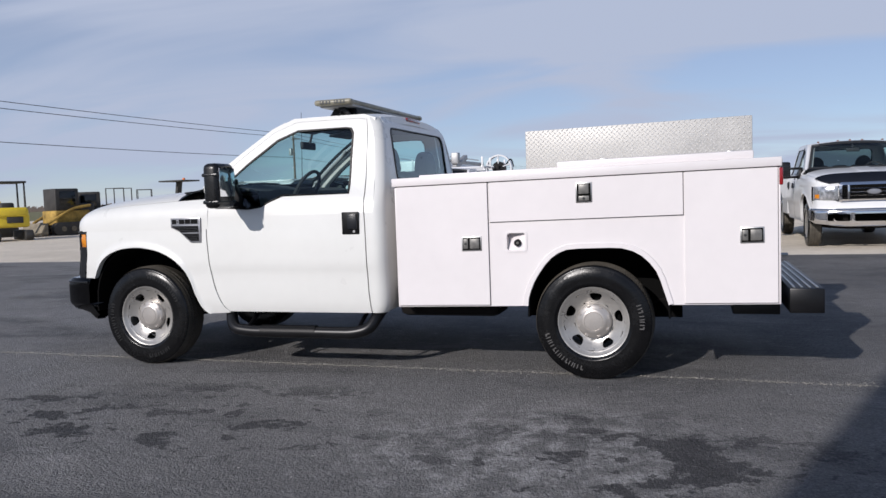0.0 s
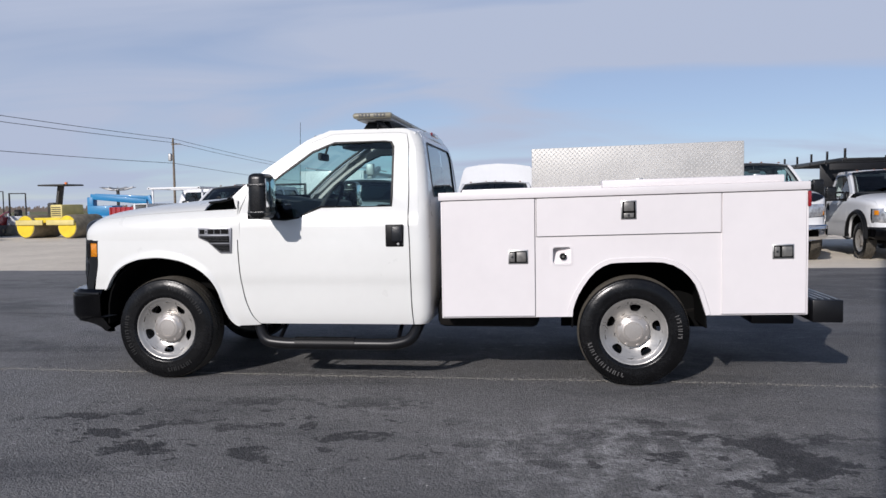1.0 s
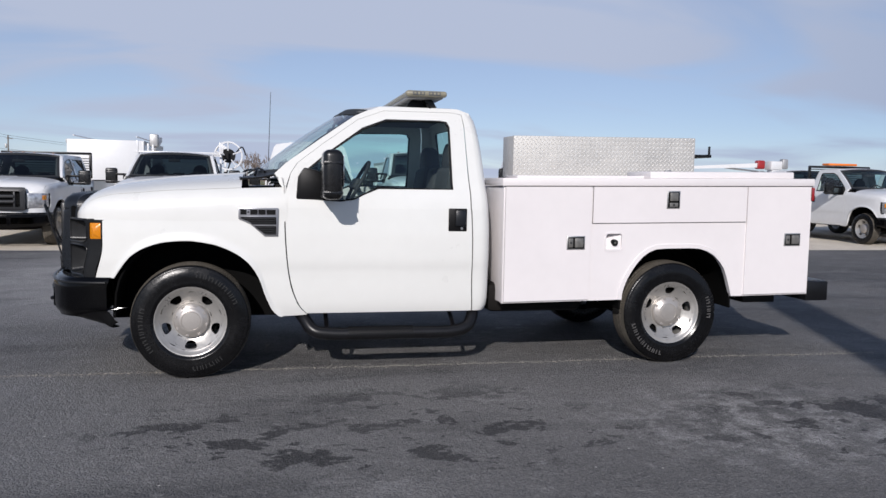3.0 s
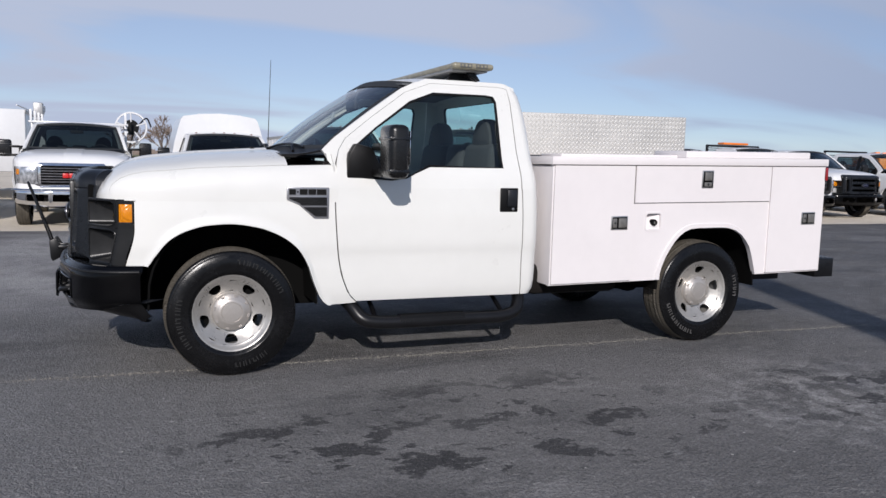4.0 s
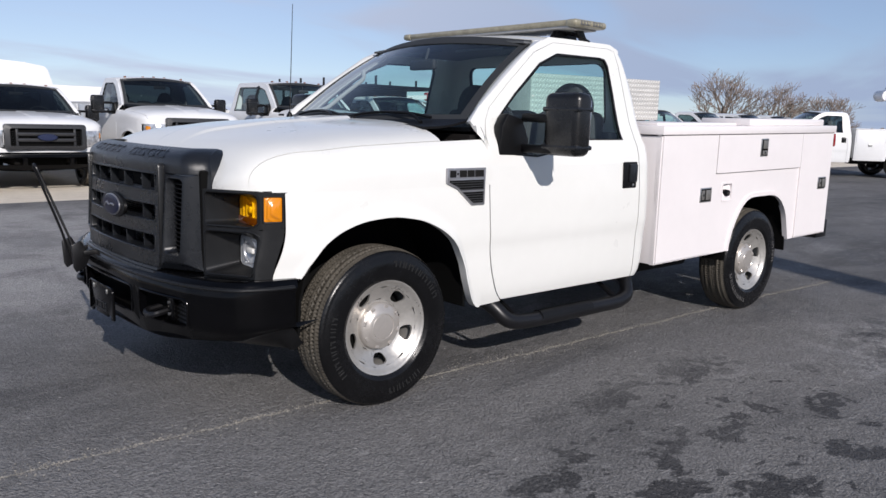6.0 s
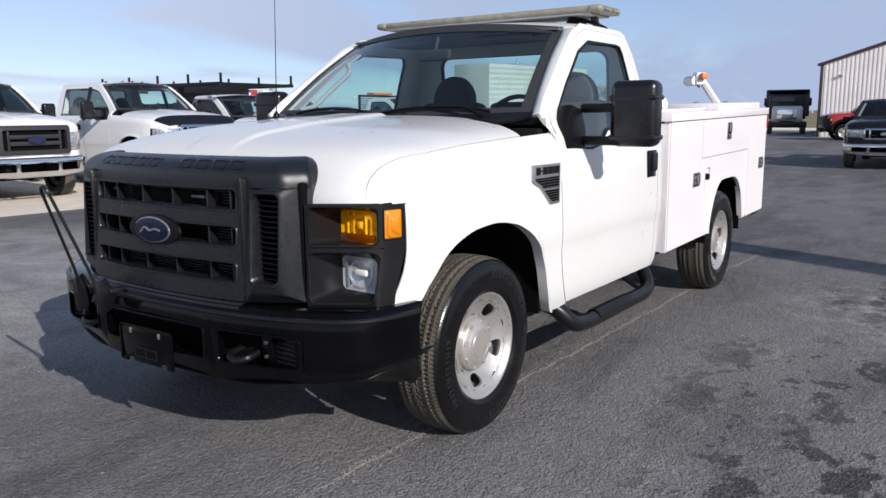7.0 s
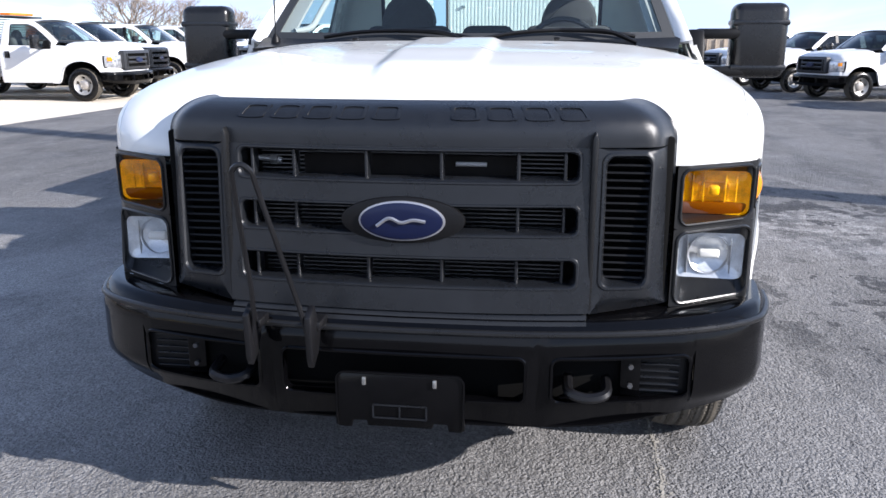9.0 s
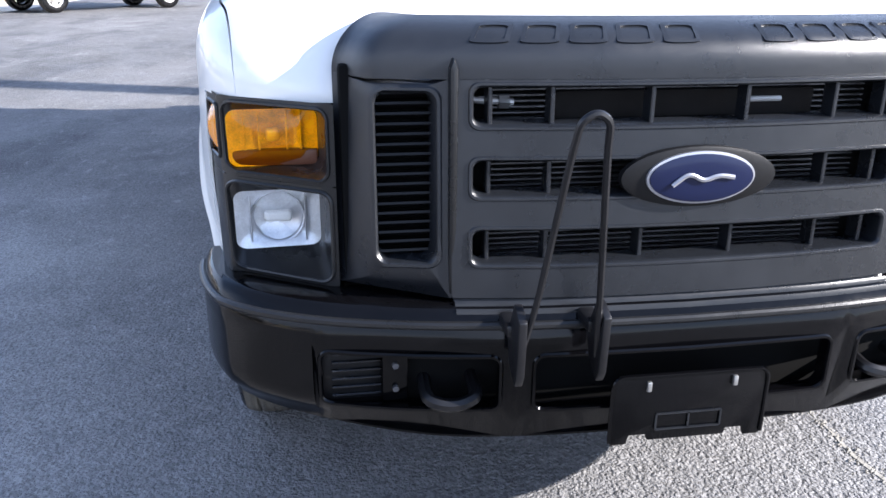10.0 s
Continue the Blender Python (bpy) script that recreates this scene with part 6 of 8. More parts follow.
fl = (lambda bm: bm, flip)
for i, s in enumerate((-1, 1)):
    fx = fl[i]
    side = part("box_side", fx(body_side(s == -1)), "box_paint", truck)
    lipo = [(x, z) for x, z in ARCH]
    bm = bmesh.new()
    prof = [(0.0, 0.0), (0.0, -0.010), (0.030, -0.010), (0.036, 0.0)]
    rows = []
    for k, (x, z) in enumerate(ARCH):
        a, b = ARCH[max(k - 1, 0)], ARCH[min(k + 1, len(ARCH) - 1)]
        t = Vector((b[0] - a[0], b[1] - a[1])).normalized()
        nrm = Vector((-t.y, t.x))
        rows.append([bm.verts.new((x + nrm.x * p, -YB + q, z + nrm.y * p)) for p, q in prof])
    for a, b in zip(rows, rows[1:]):
        for j in range(3):
            bm.faces.new((a[j], a[j + 1], b[j + 1], b[j]))
    part("arch_trim", fx(raked(bm)), "box_paint", side)
    # doors stand proud of the skin, with their gaps
    for name, x0, x1, z0, z1 in (("front_door", 2.150, 2.802, 0.492, 1.318), ("top_door", 2.816, 4.062, 1.053, 1.318), ("rear_door", 4.072, 4.612, 0.492, 1.318)):
        if name == "rear_door":
            x0 = 4.070
        d = part(name, fx(raked(box((x0 + x1) / 2, -YB - 0.006, (z0 + z1) / 2, x1 - x0, 0.016, z1 - z0, 0.0016, 1))), "box_paint", side)
        gap = bmesh.new()
        e = 0.0035
        add_box(gap, (x0 + x1) / 2, -YB - 0.0012, z0 - e / 2, x1 - x0 + 2 * e, 0.003, e)
        part("door_gap", fx(raked(gap)), "gap_black", d)
        for xx in (x0 - 0.0015, x1 + 0.0015)[name == "rear_door":]:
            part("side_gap", fx(raked(box(xx, -YB - 0.0012, (z0 + z1) / 2, 0.0026, 0.003, z1 - z0))), "seam_grey", d)
        cx, cz, up = {"front_door": (2.686, 0.912, False), "top_door": (3.448, 1.222, True), "rear_door": (4.465, 0.912, False)}[name]
        w, h = (0.106, 0.132) if up else (0.140, 0.100)
        plate = part("latch", fx(raked(box(cx, -YB - 0.015, cz, w, 0.010, h, 0.004, 2))), "steel", d, "recessed bright paddle latch")
        part("latch_well", fx(raked(box(cx, -YB - 0.0195, cz, w - 0.016, 0.004, h - 0.016, 0.001, 1))), "deep_black", plate)
        if up:
            part("paddle", fx(raked(box(cx, -YB - 0.0245, cz + 0.022, 0.066, 0.010, 0.062, 0.004, 2))), "latch_grey", plate)
            part("lock", fx(raked(box(cx, -YB - 0.0225, cz - 0.038, 0.068, 0.006, 0.032, 0.003, 2))), "latch_grey", plate)
            part("key_slot", fx(raked(add_lathe(bmesh.new(), [(0, -0.003), (0.008, -0.003), (0.009, 0.002)], 10, Matrix.Translation((cx, -YB - 0.0255, cz - 0.038))))), "dark_trim", plate)
        else:
            part("paddle", fx(raked(box(cx + 0.022, -YB - 0.0245, cz, 0.066, 0.010, 0.068, 0.004, 2))), "latch_grey", plate)
            part("lock", fx(raked(box(cx - 0.041, -YB - 0.0225, cz, 0.034, 0.006, 0.066, 0.003, 2))), "latch_grey", plate)
            part("key_slot", fx(raked(add_lathe(bmesh.new(), [(0, -0.003), (0.008, -0.003), (0.009, 0.002)], 10, Matrix.Translation((cx - 0.041, -YB - 0.0255, cz))))), "dark_trim", plate)
    if s == -1:
        # fuel filler in a sloping recess
        loop_o = round_rect(2.990, 0.915, 0.150, 0.140, 0.022, 6)
        shrunk = lambda k: [(lerp(2.99, p[0], k), lerp(0.915, p[1], k)) for p in loop_o]
        slope = lambda a, b: -YB + 0.010 + 0.062 * smooth(0.42 + (2.975 - a) / 0.17 + (b - 0.925) / 0.14)
        bm = bmesh.new()
        add_ring(bm, loop_o, shrunk(0.86), lambda a, b: Vector((a, -YB - 0.004, b)), 1)
        cup = part("filler_cup", raked(thicken(bm, 0.004)), "box_paint", side, "white moulded fuel filler recess")
        bm = bmesh.new()
        rim = add_ring(bm, shrunk(0.86), shrunk(0.83), lambda a, b: Vector((a, -YB - 0.0038, b)), 1)[-1]
        floor_rows = add_ring(bm, shrunk(0.80), shrunk(0.04), lambda a, b: Vector((a, slope(a, b), b)), 7)
        for k in range(len(rim)):
            j = (k + 1) % len(rim)
            bm.faces.new((rim[k], rim[j], floor_rows[0][j], floor_rows[0][k]))
        bm.faces.new(floor_rows[-1])
        part("filler_dish", raked(bm), "box_paint", cup)
        part("filler_cap", raked(add_lathe(bmesh.new(), [(0, -0.012), (0.010, -0.012), (0.012, -0.020), (0.020, -0.020), (0.0235, -0.014), (0.0245, 0.02)], 20, Matrix.Translation((2.999, slope(2.999, 0.907) - 0.004, 0.907)))), "black_plastic", cup)
        part("cap_centre", raked(add_lathe(bmesh.new(), [(0, -0.0145), (0.009, -0.0145), (0.010, -0.008)], 14, Matrix.Translation((2.999, slope(2.999, 0.907) - 0.004, 0.907)))), "latch_grey", cup)
    # lids along the top
    part("lid_rail", fx(raked(box((X0 + X1) / 2 - 0.004, -0.775, 1.352, X1 - X0 + 0.02, 0.495, 0.056, 0.004, 2))), "box_paint", side)
    part("lid_gap", fx(raked(box((X0 + X1) / 2, -YB - 0.001, 1.3225, X1 - X0 - 0.01, 0.02, 0.006))), "gap_black", side)
    if s == -1:
        lid = part("top_lid", raked(box(3.875, -0.780, 1.405, 1.21, 0.40, 0.052, 0.010, 2)), "box_paint", side)
        part("lid_step", raked(box(2.80, -0.72, 1.388, 1.05, 0.30, 0.022, 0.006, 2)), "box_paint", side)
        for x in (3.55, 4.36):
            part("lid_catch", raked(box(x, -0.72, 1.436, 0.05, 0.035, 0.016, 0.004)), "steel", lid)
    tail = part("tail_lamp", fx(raked(box(4.630, -YB + 0.012, 1.262, 0.022, 0.07, 0.105, 0.008, 3))), "red_lens", side)
    part("inner_wall", fx(raked(box((X0 + X1) / 2, -0.522, 0.95, X1 - X0 - 0.02, 0.02, 0.74))), "box_paint", side)
    part("box_end", fx(raked(box(X0 + 0.006, -0.775, 0.900, 0.012, 0.46, 0.83, 0.003))), "box_paint", side)
    part("box_end", fx(raked(box(X1 - 0.006, -0.775, 0.900, 0.012, 0.46, 0.83, 0.003))), "box_paint", side)
    part("box_floor", fx(raked(box(2.60, -0.77, 0.490, 0.90, 0.44, 0.012))), "under_black", side)
    part("box_floor", fx(raked(box(4.29, -0.77, 0.490, 0.64, 0.44, 0.012))), "under_black", side)
wheel_well(truck, 3.515, 0.462, 0.55, 0.985, 0.915)
bed = part("bed_floor", raked(box((X0 + X1) / 2, 0, 0.64, X1 - X0, 1.02, 0.05, 0.005)), "galvanised", truck)
part("bulkhead", raked(box(X0 + 0.02, 0, 0.98, 0.03, 1.08, 0.68, 0.006)), "box_paint", bed)
part("tailgate", raked(box(X1 - 0.03, 0, 0.94, 0.045, 1.06, 0.58, 0.012)), "box_paint", bed)

# tread-plate box along the far side
plate_box = part("tread_plate_box", raked(box(3.665, 0.875, 1.583, 1.86, 0.34, 0.385, 0.006, 2)), "tread_plate", truck, "tall bright aluminium tread-plate box")
studs = bmesh.new()
pitch, lx, lz = 0.042, 0.0185, 0.0062
zc, row = 1.405, 0
while zc < 1.772:
    xc = 2.745 + (row % 2) * pitch / 2
    col = 0
    while xc < 4.59:
        sgn = 1 if (row + 2 * col) % 2 == 0 else -1
        a = radians(45) * (1 if row % 2 else -1)
        ca, sa = math.cos(a), math.sin(a)
        ring4 = [studs.verts.new((xc + p * ca - q * sa, 0.7045, zc + p * sa + q * ca)) for p, q in ((-lx, 0), (0, -lz), (lx, 0), (0, lz))]
        tip = studs.verts.new((xc, 0.6995, zc))
        for k in range(4):
            studs.faces.new((ring4[k], ring4[(k + 1) % 4], tip))
        xc += pitch
        col += 1
    zc += pitch / 2
    row += 1
part("tread_studs", raked(studs), "tread_stud", plate_box)["kind"] = "stuff"

# rear step bumper with grip strips, hitch under it
step = part("rear_step", box(4.785, 0, 0.530, 0.20, 1.84, 0.155, 0.008, 2), "black_steel", truck, "black rear step bumper with bright grip strips")
for k in range(4):
    part("grip_strip", box(4.715 + 0.044 * k, 0, 0.6105, 0.016, 1.78, 0.007, 0.002, 1), "steel", step)
part("hitch", box(4.52, 0, 0.43, 0.30, 1.10, 0.09, 0.01), "black_steel", truck)
part("hitch_pin", tube([(4.62, -0.70, 0.80), (4.70, -0.70, 0.80)], 0.012, 8), "steel", truck)

# ---- the lot ----
def flat(name, x0, x1, y0, y1, z, mat, label, n=1):
    bm = grid(lambda x, y: Vector((x, y, z)), span(x0, x1, n), span(y0, y1, n))
    ob = new(name, to_mesh(name, bm, mat))
    return tagged(ob, label, "ground", "", "structure")


flat("ground", -1200, 1200, -1200, 1200, -0.05, "field", "flat open field reaching the horizon in dull winter green", 4)
flat("gravel_lot", -60, 75, 8.2, 62, -0.018, "gravel", "pale crushed stone yard behind the asphalt")


def asphalt_mesh():
    """Sealed sheet with a ragged edge on the gravel."""
    rng = random.Random(4)
    bm = bmesh.new()
    xs = span(-60, 66, 504)
    far = []
    for x in xs:
        e = 8.75 + 0.10 * noise.noise(Vector((x * 0.35, 0, 0))) + 0.05 * noise.noise(Vector((x * 2.3, 5, 0)))
        far.append(e)
    rows = []
    for x, e in zip(xs, far):
        rows.append([bm.verts.new((x, y, 0 if y < 8 else 0)) for y in (-60, e - 0.04)] + [bm.verts.new((x, e, -0.03))])
    for a, b in zip(rows, rows[1:]):
        for j in range(2):
            bm.faces.new((a[j], b[j], b[j + 1], a[j + 1]))
    return bm


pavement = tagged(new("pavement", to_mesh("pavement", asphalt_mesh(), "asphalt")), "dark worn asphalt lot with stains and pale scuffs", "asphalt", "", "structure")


def crack_mesh():
    """A wandering seam along the lot, filled with pale grit."""
    rng = random.Random(11)
    bm = bmesh.new()
    pts = []
    x = -4.5
    while x < 5.4:
        y = -0.765 - 0.018 * x + 0.025 * noise.noise(Vector((x * 1.1, 3, 0))) + 0.014 * noise.noise(Vector((x * 6, 7, 0)))
        w = max(0.0, 0.004 + 0.012 * noise.noise(Vector((x * 4, 1, 0))))
        pts.append((x, y, w))
        x += 0.05
    rows = [[bm.verts.new((a, b - w - 0.0003, 0.002)), bm.verts.new((a, b + w + 0.0003, 0.002))] for a, b, w in pts]
    for a, b in zip(rows, rows[1:]):
        bm.faces.new((a[0], b[0], b[1], a[1]))
    for k in range(3800):
        a, b, w = rng.choice(pts)
        s = rng.uniform(0.0015, 0.0055) * (1.6 if rng.random() < 0.06 else 1.0)
        c = Vector((a + rng.uniform(-0.03, 0.03), b + rng.gauss(0, 0.010 if rng.random() < 0.6 else 0.05), 0.002))
        ring = [bm.verts.new(c + Vector((s * math.cos(q), s * math.sin(q), 0))) for q in (0, 2.1, 4.2)]
        tip = bm.verts.new(c + Vector((0, 0, s)))
        for i in range(3):
            bm.faces.new((ring[i], ring[(i + 1) % 3], tip))
    return bm


material("grit", (0.27, 0.255, 0.225), 0.95, vary=0.4, vscale=20)
tagged(new("pavement_seam", to_mesh("pavement_seam", crack_mesh(), "grit")), "pale gritty seam in the asphalt", "asphalt seam", "", "structure")

# ---- parked vehicles round the lot ----
def parked(label, m, paint="van_paint", dl=0.0, style="work", badge="badge_blue", lamp_kind="clear", bed="pickup", roof_lamps=False, doors=1, flares=False, shield=False, group="parked work trucks", dark=True, rear=None, category="truck", tow=True):
    top = thing("pickup_truck", m, label, category, group)
    pane = ("dark_glass", "dark_glass", "dark_glass") if dark else ("windscreen_glass", "side_glass", "dark_glass")
    st = build_cab(top, paint, dl, False, doors, pane, tow)
    build_nose(top, style, badge, False, lamp_kind, paint)
    rear = rear or 3.485 + dl
    build_chassis(top, rear + 1.0, rear, dl)
    wheel_well(top, 0.02, 0.50, 0.60, 0.955, 0.95)
    for wx in (0.0, rear):
        for wy in (-0.862, 0.862):
            wheel(top, wx, wy, 12 * wx, False)
    if roof_lamps:
        for y in (-0.58, -0.22, 0.0, 0.22, 0.58):
            part("roof_lamp", box(1.30, y, 1.912 - 0.03 * abs(y), 0.06, 0.042, 0.026, 0.011, 2), "lamp_brown", top)
    if flares:
        for s in (-1, 1):
            bm = bmesh.new()
            rows = []
            for k in range(15):
                a = math.pi * k / 14
                c, d = math.cos(a), math.sin(a) ** 0.8
                rows.append([bm.verts.new((0.02 + (0.50 + w) * c, s * (1.0 + o), 0.45 + (0.50 + w) * d)) for w, o in ((-0.01, 0.0), (0.0, 0.07), (0.05, 0.075), (0.10, 0.01))])
            for a, b in zip(rows, rows[1:]):
                for j in range(3):
                    bm.faces.new((a[j], a[j + 1], b[j + 1], b[j]))
            part("wheel_flare", thicken(bm, 0.01), "black_plastic", top)
    if shield:
        part("hood_shield", grid(lambda x, a: hood_point(x, a) + Vector((-0.016, 0, 0.020)), [-0.742, -0.73, -0.71, -0.68, -0.64, -0.60], span(-0.80, 0.80, 26), 0.008), "black_paint", top)
    x0 = 2.12 + dl
    x1 = rear + 1.15
    bed_of(bed, top, paint, x0, x1, rear)
    return top


def side_panel(x0, x1, rear, z0, z1, y, t=0.04):
    """A body side with a wheel opening."""
    za = lambda x: z0 if abs(x - rear) > 0.47 else max(z0, 0.42 + 0.50 * (1 - (abs(x - rear) / 0.475) ** 2.6) ** 0.5)
    xs = span(x0, rear - 0.48, 4) + span(rear - 0.47, rear + 0.47, 22) + span(rear + 0.48, x1, 3)
    bm = bmesh.new()
    add_grid(bm, lambda x, v: Vector((x, y, lerp(za(x), z1, v))), xs, span(0, 1, 3))
    return thicken(bm, t, (rear, 0, 0.9))


def bed_of(bed, top, paint, x0, x1, rear):
    if bed == "pickup":
        for s in (-1, 1):
            part("bed_side", side_panel(x0, x1, rear, 0.50, 1.30, s * 1.005), paint, top)
            part("bed_rail", box((x0 + x1) / 2, s * 0.985, 1.305, x1 - x0, 0.07, 0.03, 0.008), "black_plastic", top)
        part("bed_floor", box((x0 + x1) / 2, 0, 0.70, x1 - x0, 1.9, 0.05), "under_black", top)
        part("bed_front", box(x0 + 0.02, 0, 1.0, 0.04, 1.94, 0.60), paint, top)
        gate = part("tailgate", box(x1 - 0.02, 0, 1.0, 0.05, 1.94, 0.60, 0.015), paint, top)
        part("rear_bumper", box(x1 + 0.10, 0, 0.58, 0.16, 1.9, 0.16, 0.02), "chrome", top)
    elif bed in ("service", "crane"):
        for s in (-1, 1):
            side = part("box_side", side_panel(x0, x1, rear, 0.50, 1.40, s * 1.01, 0.06), paint, top)
            for a, b, c, d in ((x0 + 0.02, rear - 0.52, 0.52, 1.38), (rear - 0.50, rear + 0.50, 1.02, 1.38), (rear + 0.52, x1 - 0.02, 0.52, 1.38)):
                dr = part("locker_door", box((a + b) / 2, s * 1.016, (c + d) / 2, b - a - 0.02, 0.014, d - c - 0.02, 0.004), paint, side)
                part("latch", box((a + b) / 2, s * 1.026, (c + d) / 2, 0.11, 0.012, 0.08, 0.003), "steel", dr)
            part("locker_top", box((x0 + x1) / 2, s * 0.79, 1.41, x1 - x0, 0.46, 0.03, 0.008), paint, side)
            part("inner_wall", box((x0 + x1) / 2, s * 0.565, 1.02, x1 - x0, 0.02, 0.76), paint, side)
        part("bed_floor", box((x0 + x1) / 2, 0, 0.68, x1 - x0, 1.1, 0.05), "galvanised", top)
        part("bulkhead", box(x0 + 0.02, 0, 1.0, 0.04, 1.98, 0.86), paint, top)
        part("tailgate", box(x1 - 0.02, 0, 0.95, 0.05, 1.10, 0.55, 0.01), paint, top)
        part("rear_bumper", box(x1 + 0.12, 0, 0.55, 0.22, 2.0, 0.14, 0.01), "dirty_steel", top)
        for s in (-1, 1):
            part("tail_lamp", box(x1 + 0.005, s * 0.90, 0.80, 0.03, 0.12, 0.12, 0.02), "red_lens", top)
    elif bed == "enclosed":
        for s in (-1, 1):
            side = part("box_side", side_panel(x0, x1, rear, 0.50, 1.42, s * 1.03, 0.06), paint, top)
            for a, b in ((x0 + 0.02, rear - 0.52), (rear + 0.52, x1 - 0.02)):
                part("locker_door", box((a + b) / 2, s * 1.036, 0.95, b - a - 0.02, 0.014, 0.80, 0.004), paint, side)

        def shell(x, u):
            a = abs(u)
            z = 1.42 + 0.92 * min(a, 1.0)
            return Vector((x, 0, z))

        prof = [(-1.03, 1.40), (-0.98, 1.70), (-0.90, 2.02), (-0.84, 2.24), (-0.78, 2.31), (-0.62, 2.34), (-0.40, 2.375), (0.0, 2.40)]
        prof = prof + [(-y, z) for y, z in prof[-2::-1]]
        bm = bmesh.new()
        rows = [[bm.verts.new((x, y, z)) for y, z in prof] for x in (x0, x0 + 0.03, x1 - 0.03, x1)]
        for a, b in zip(rows, rows[1:]):
            for j in range(len(prof) - 1):
                bm.faces.new((a[j], a[j + 1], b[j + 1], b[j]))
        bm.faces.new(rows[0]); bm.faces.new(rows[-1][::-1])
        part("high_roof", bm, paint, top)
        for y in (-0.45, 0.45):
            part("roof_rib", box((x0 + x1) / 2, y, 2.365, x1 - x0, 0.03, 0.03, 0.008), paint, top)
        part("bulkhead", box(x0 + 0.02, 0, 1.0, 0.04, 1.98, 0.86), paint, top)
        part("rear_bumper", box(x1 + 0.12, 0, 0.55, 0.22, 2.0, 0.14, 0.01), "black_steel", top)
    elif bed in ("flat", "dump"):
        part("deck", box((x0 + x1) / 2 + 0.1, 0, 0.98, x1 - x0 + 0.2, 2.2, 0.10, 0.01), "black_steel", top)
        part("rear_bumper", box(x1 + 0.12, 0, 0.60, 0.15, 2.0, 0.12, 0.01), "black_steel", top)
        if bed == "dump":
            for s in (-1, 1):
                part("side_board", box((x0 + x1) / 2 + 0.1, s * 1.08, 1.35, x1 - x0 + 0.2, 0.05, 0.70, 0.01), "black_steel", top)
                for k in range(5):
                    part("stake", box(lerp(x0 + 0.1, x1 + 0.1, k / 4), s * 1.12, 1.35, 0.06, 0.04, 0.74, 0.006), "black_steel", top)
            part("head_board", box(x0 + 0.04, 0, 1.55, 0.06, 2.2, 1.10, 0.01), "black_steel", top)
            part("tail_board", box(x1 + 0.18, 0, 1.35, 0.05, 2.2, 0.70, 0.01), "black_steel", top)


def headache_rack(top, x, bars=9):
    rack = part("cab_rack", box(x, 0, 1.95, 0.06, 1.90, 0.06, 0.01), "black_steel", top)
    for s in (-1, 1):
        part("rack_post", box(x, s * 0.93, 1.66, 0.06, 0.06, 0.62, 0.008), "black_steel", rack)
    for k in range(bars):
        part("rack_bar", box(x, 0, 1.42 + 0.058 * k, 0.03, 1.84, 0.022, 0.004), "black_steel", rack)


def ladder_rack(top, x0, x1, z, mat, posts=4, wide=0.95, arms=True, pipe=0.035):
    rack = part("ladder_rack", box((x0 + x1) / 2, -wide, z, x1 - x0, pipe * 2, pipe * 2.4, 0.01), mat, top)
    part("rack_rail", box((x0 + x1) / 2, wide, z, x1 - x0, pipe * 2, pipe * 2.4, 0.01), mat, rack)
    for k in range(posts):
        x = lerp(x0 + 0.03, x1 - 0.03, k / (posts - 1))
        part("rack_bar", box(x, 0, z - 0.005, pipe * 2, wide * 2 + 0.1, pipe * 2, 0.008), mat, rack)
        for s in (-1, 1):
            if arms:
                part("rack_stake", box(x, s * wide, z + 0.13, 0.045, 0.045, 0.22, 0.006), mat, rack)
    for s in (-1, 1):
        for x in (x0 + 0.25, x1 - 0.25):
            if x > 1.9:
                part("rack_post", box(x, s * wide, (z + 1.3) / 2, 0.05, 0.05, z - 1.3, 0.006), mat, rack)


def face_south(x, y, turn=0.0):
    return pose(x, y, -0.018, 0, 0, 90 + turn)


t_w2 = parked("white crew-cab pickup with a dark grille and a black cab rack", face_south(-4.45, 10.25) @ Matrix.Diagonal((1, 1, 0.95, 1)), dl=0.95, style="new", bed="pickup", roof_lamps=True, doors=2)
headache_rack(t_w2, 3.12, 8)
t_w4 = parked("white pickup with a chromed grille, red badge and white pipe rack", face_south(-1.42, 10.15) @ Matrix.Diagonal((0.96, 0.97, 0.99, 1)), style="wide", bed="service")
ladder_rack(t_w4, 1.95, 4.5, 1.92, "van_paint", 4, 0.9, True, 0.018)
reel = part("hose_reel", add_lathe(bmesh.new(), [(0.31, -0.10), (0.345, -0.10), (0.345, 0.10), (0.31, 0.10), (0.31, -0.10)], 36, Matrix.Translation((3.3, -1.02, 1.90)) @ Matrix.Rotation(radians(90), 4, "Z")), "van_paint", t_w4, "white open spoked hose reel")
part("reel_drum", add_lathe(bmesh.new(), [(0, -0.09), (0.17, -0.09), (0.17, 0.09), (0, 0.09)], 24, Matrix.Translation((3.3, -1.02, 1.90)) @ Matrix.Rotation(radians(90), 4, "Z")), "black_plastic", reel)
for k in range(5):
    q = math.pi * 2 * k / 5 + 0.3
    part("reel_spoke", tube([(3.20, -1.02 + 0.12 * math.cos(q), 1.90 + 0.12 * math.sin(q)), (3.20, -1.02 + 0.33 * math.cos(q), 1.90 + 0.33 * math.sin(q))], 0.016, 6), "van_paint", reel)
part("reel_arm", tube([(3.3, -0.95, 1.40), (3.3, -1.10, 1.86), (3.18, -1.36, 2.16), (3.1, -1.44, 1.92)], 0.018, 8), "black_steel", reel)
parked("white service truck with a high domed utility body", face_south(1.50, 11.35) @ Matrix.Diagonal((1, 1.03, 0.95, 1)), style="new", bed="enclosed", roof_lamps=True)
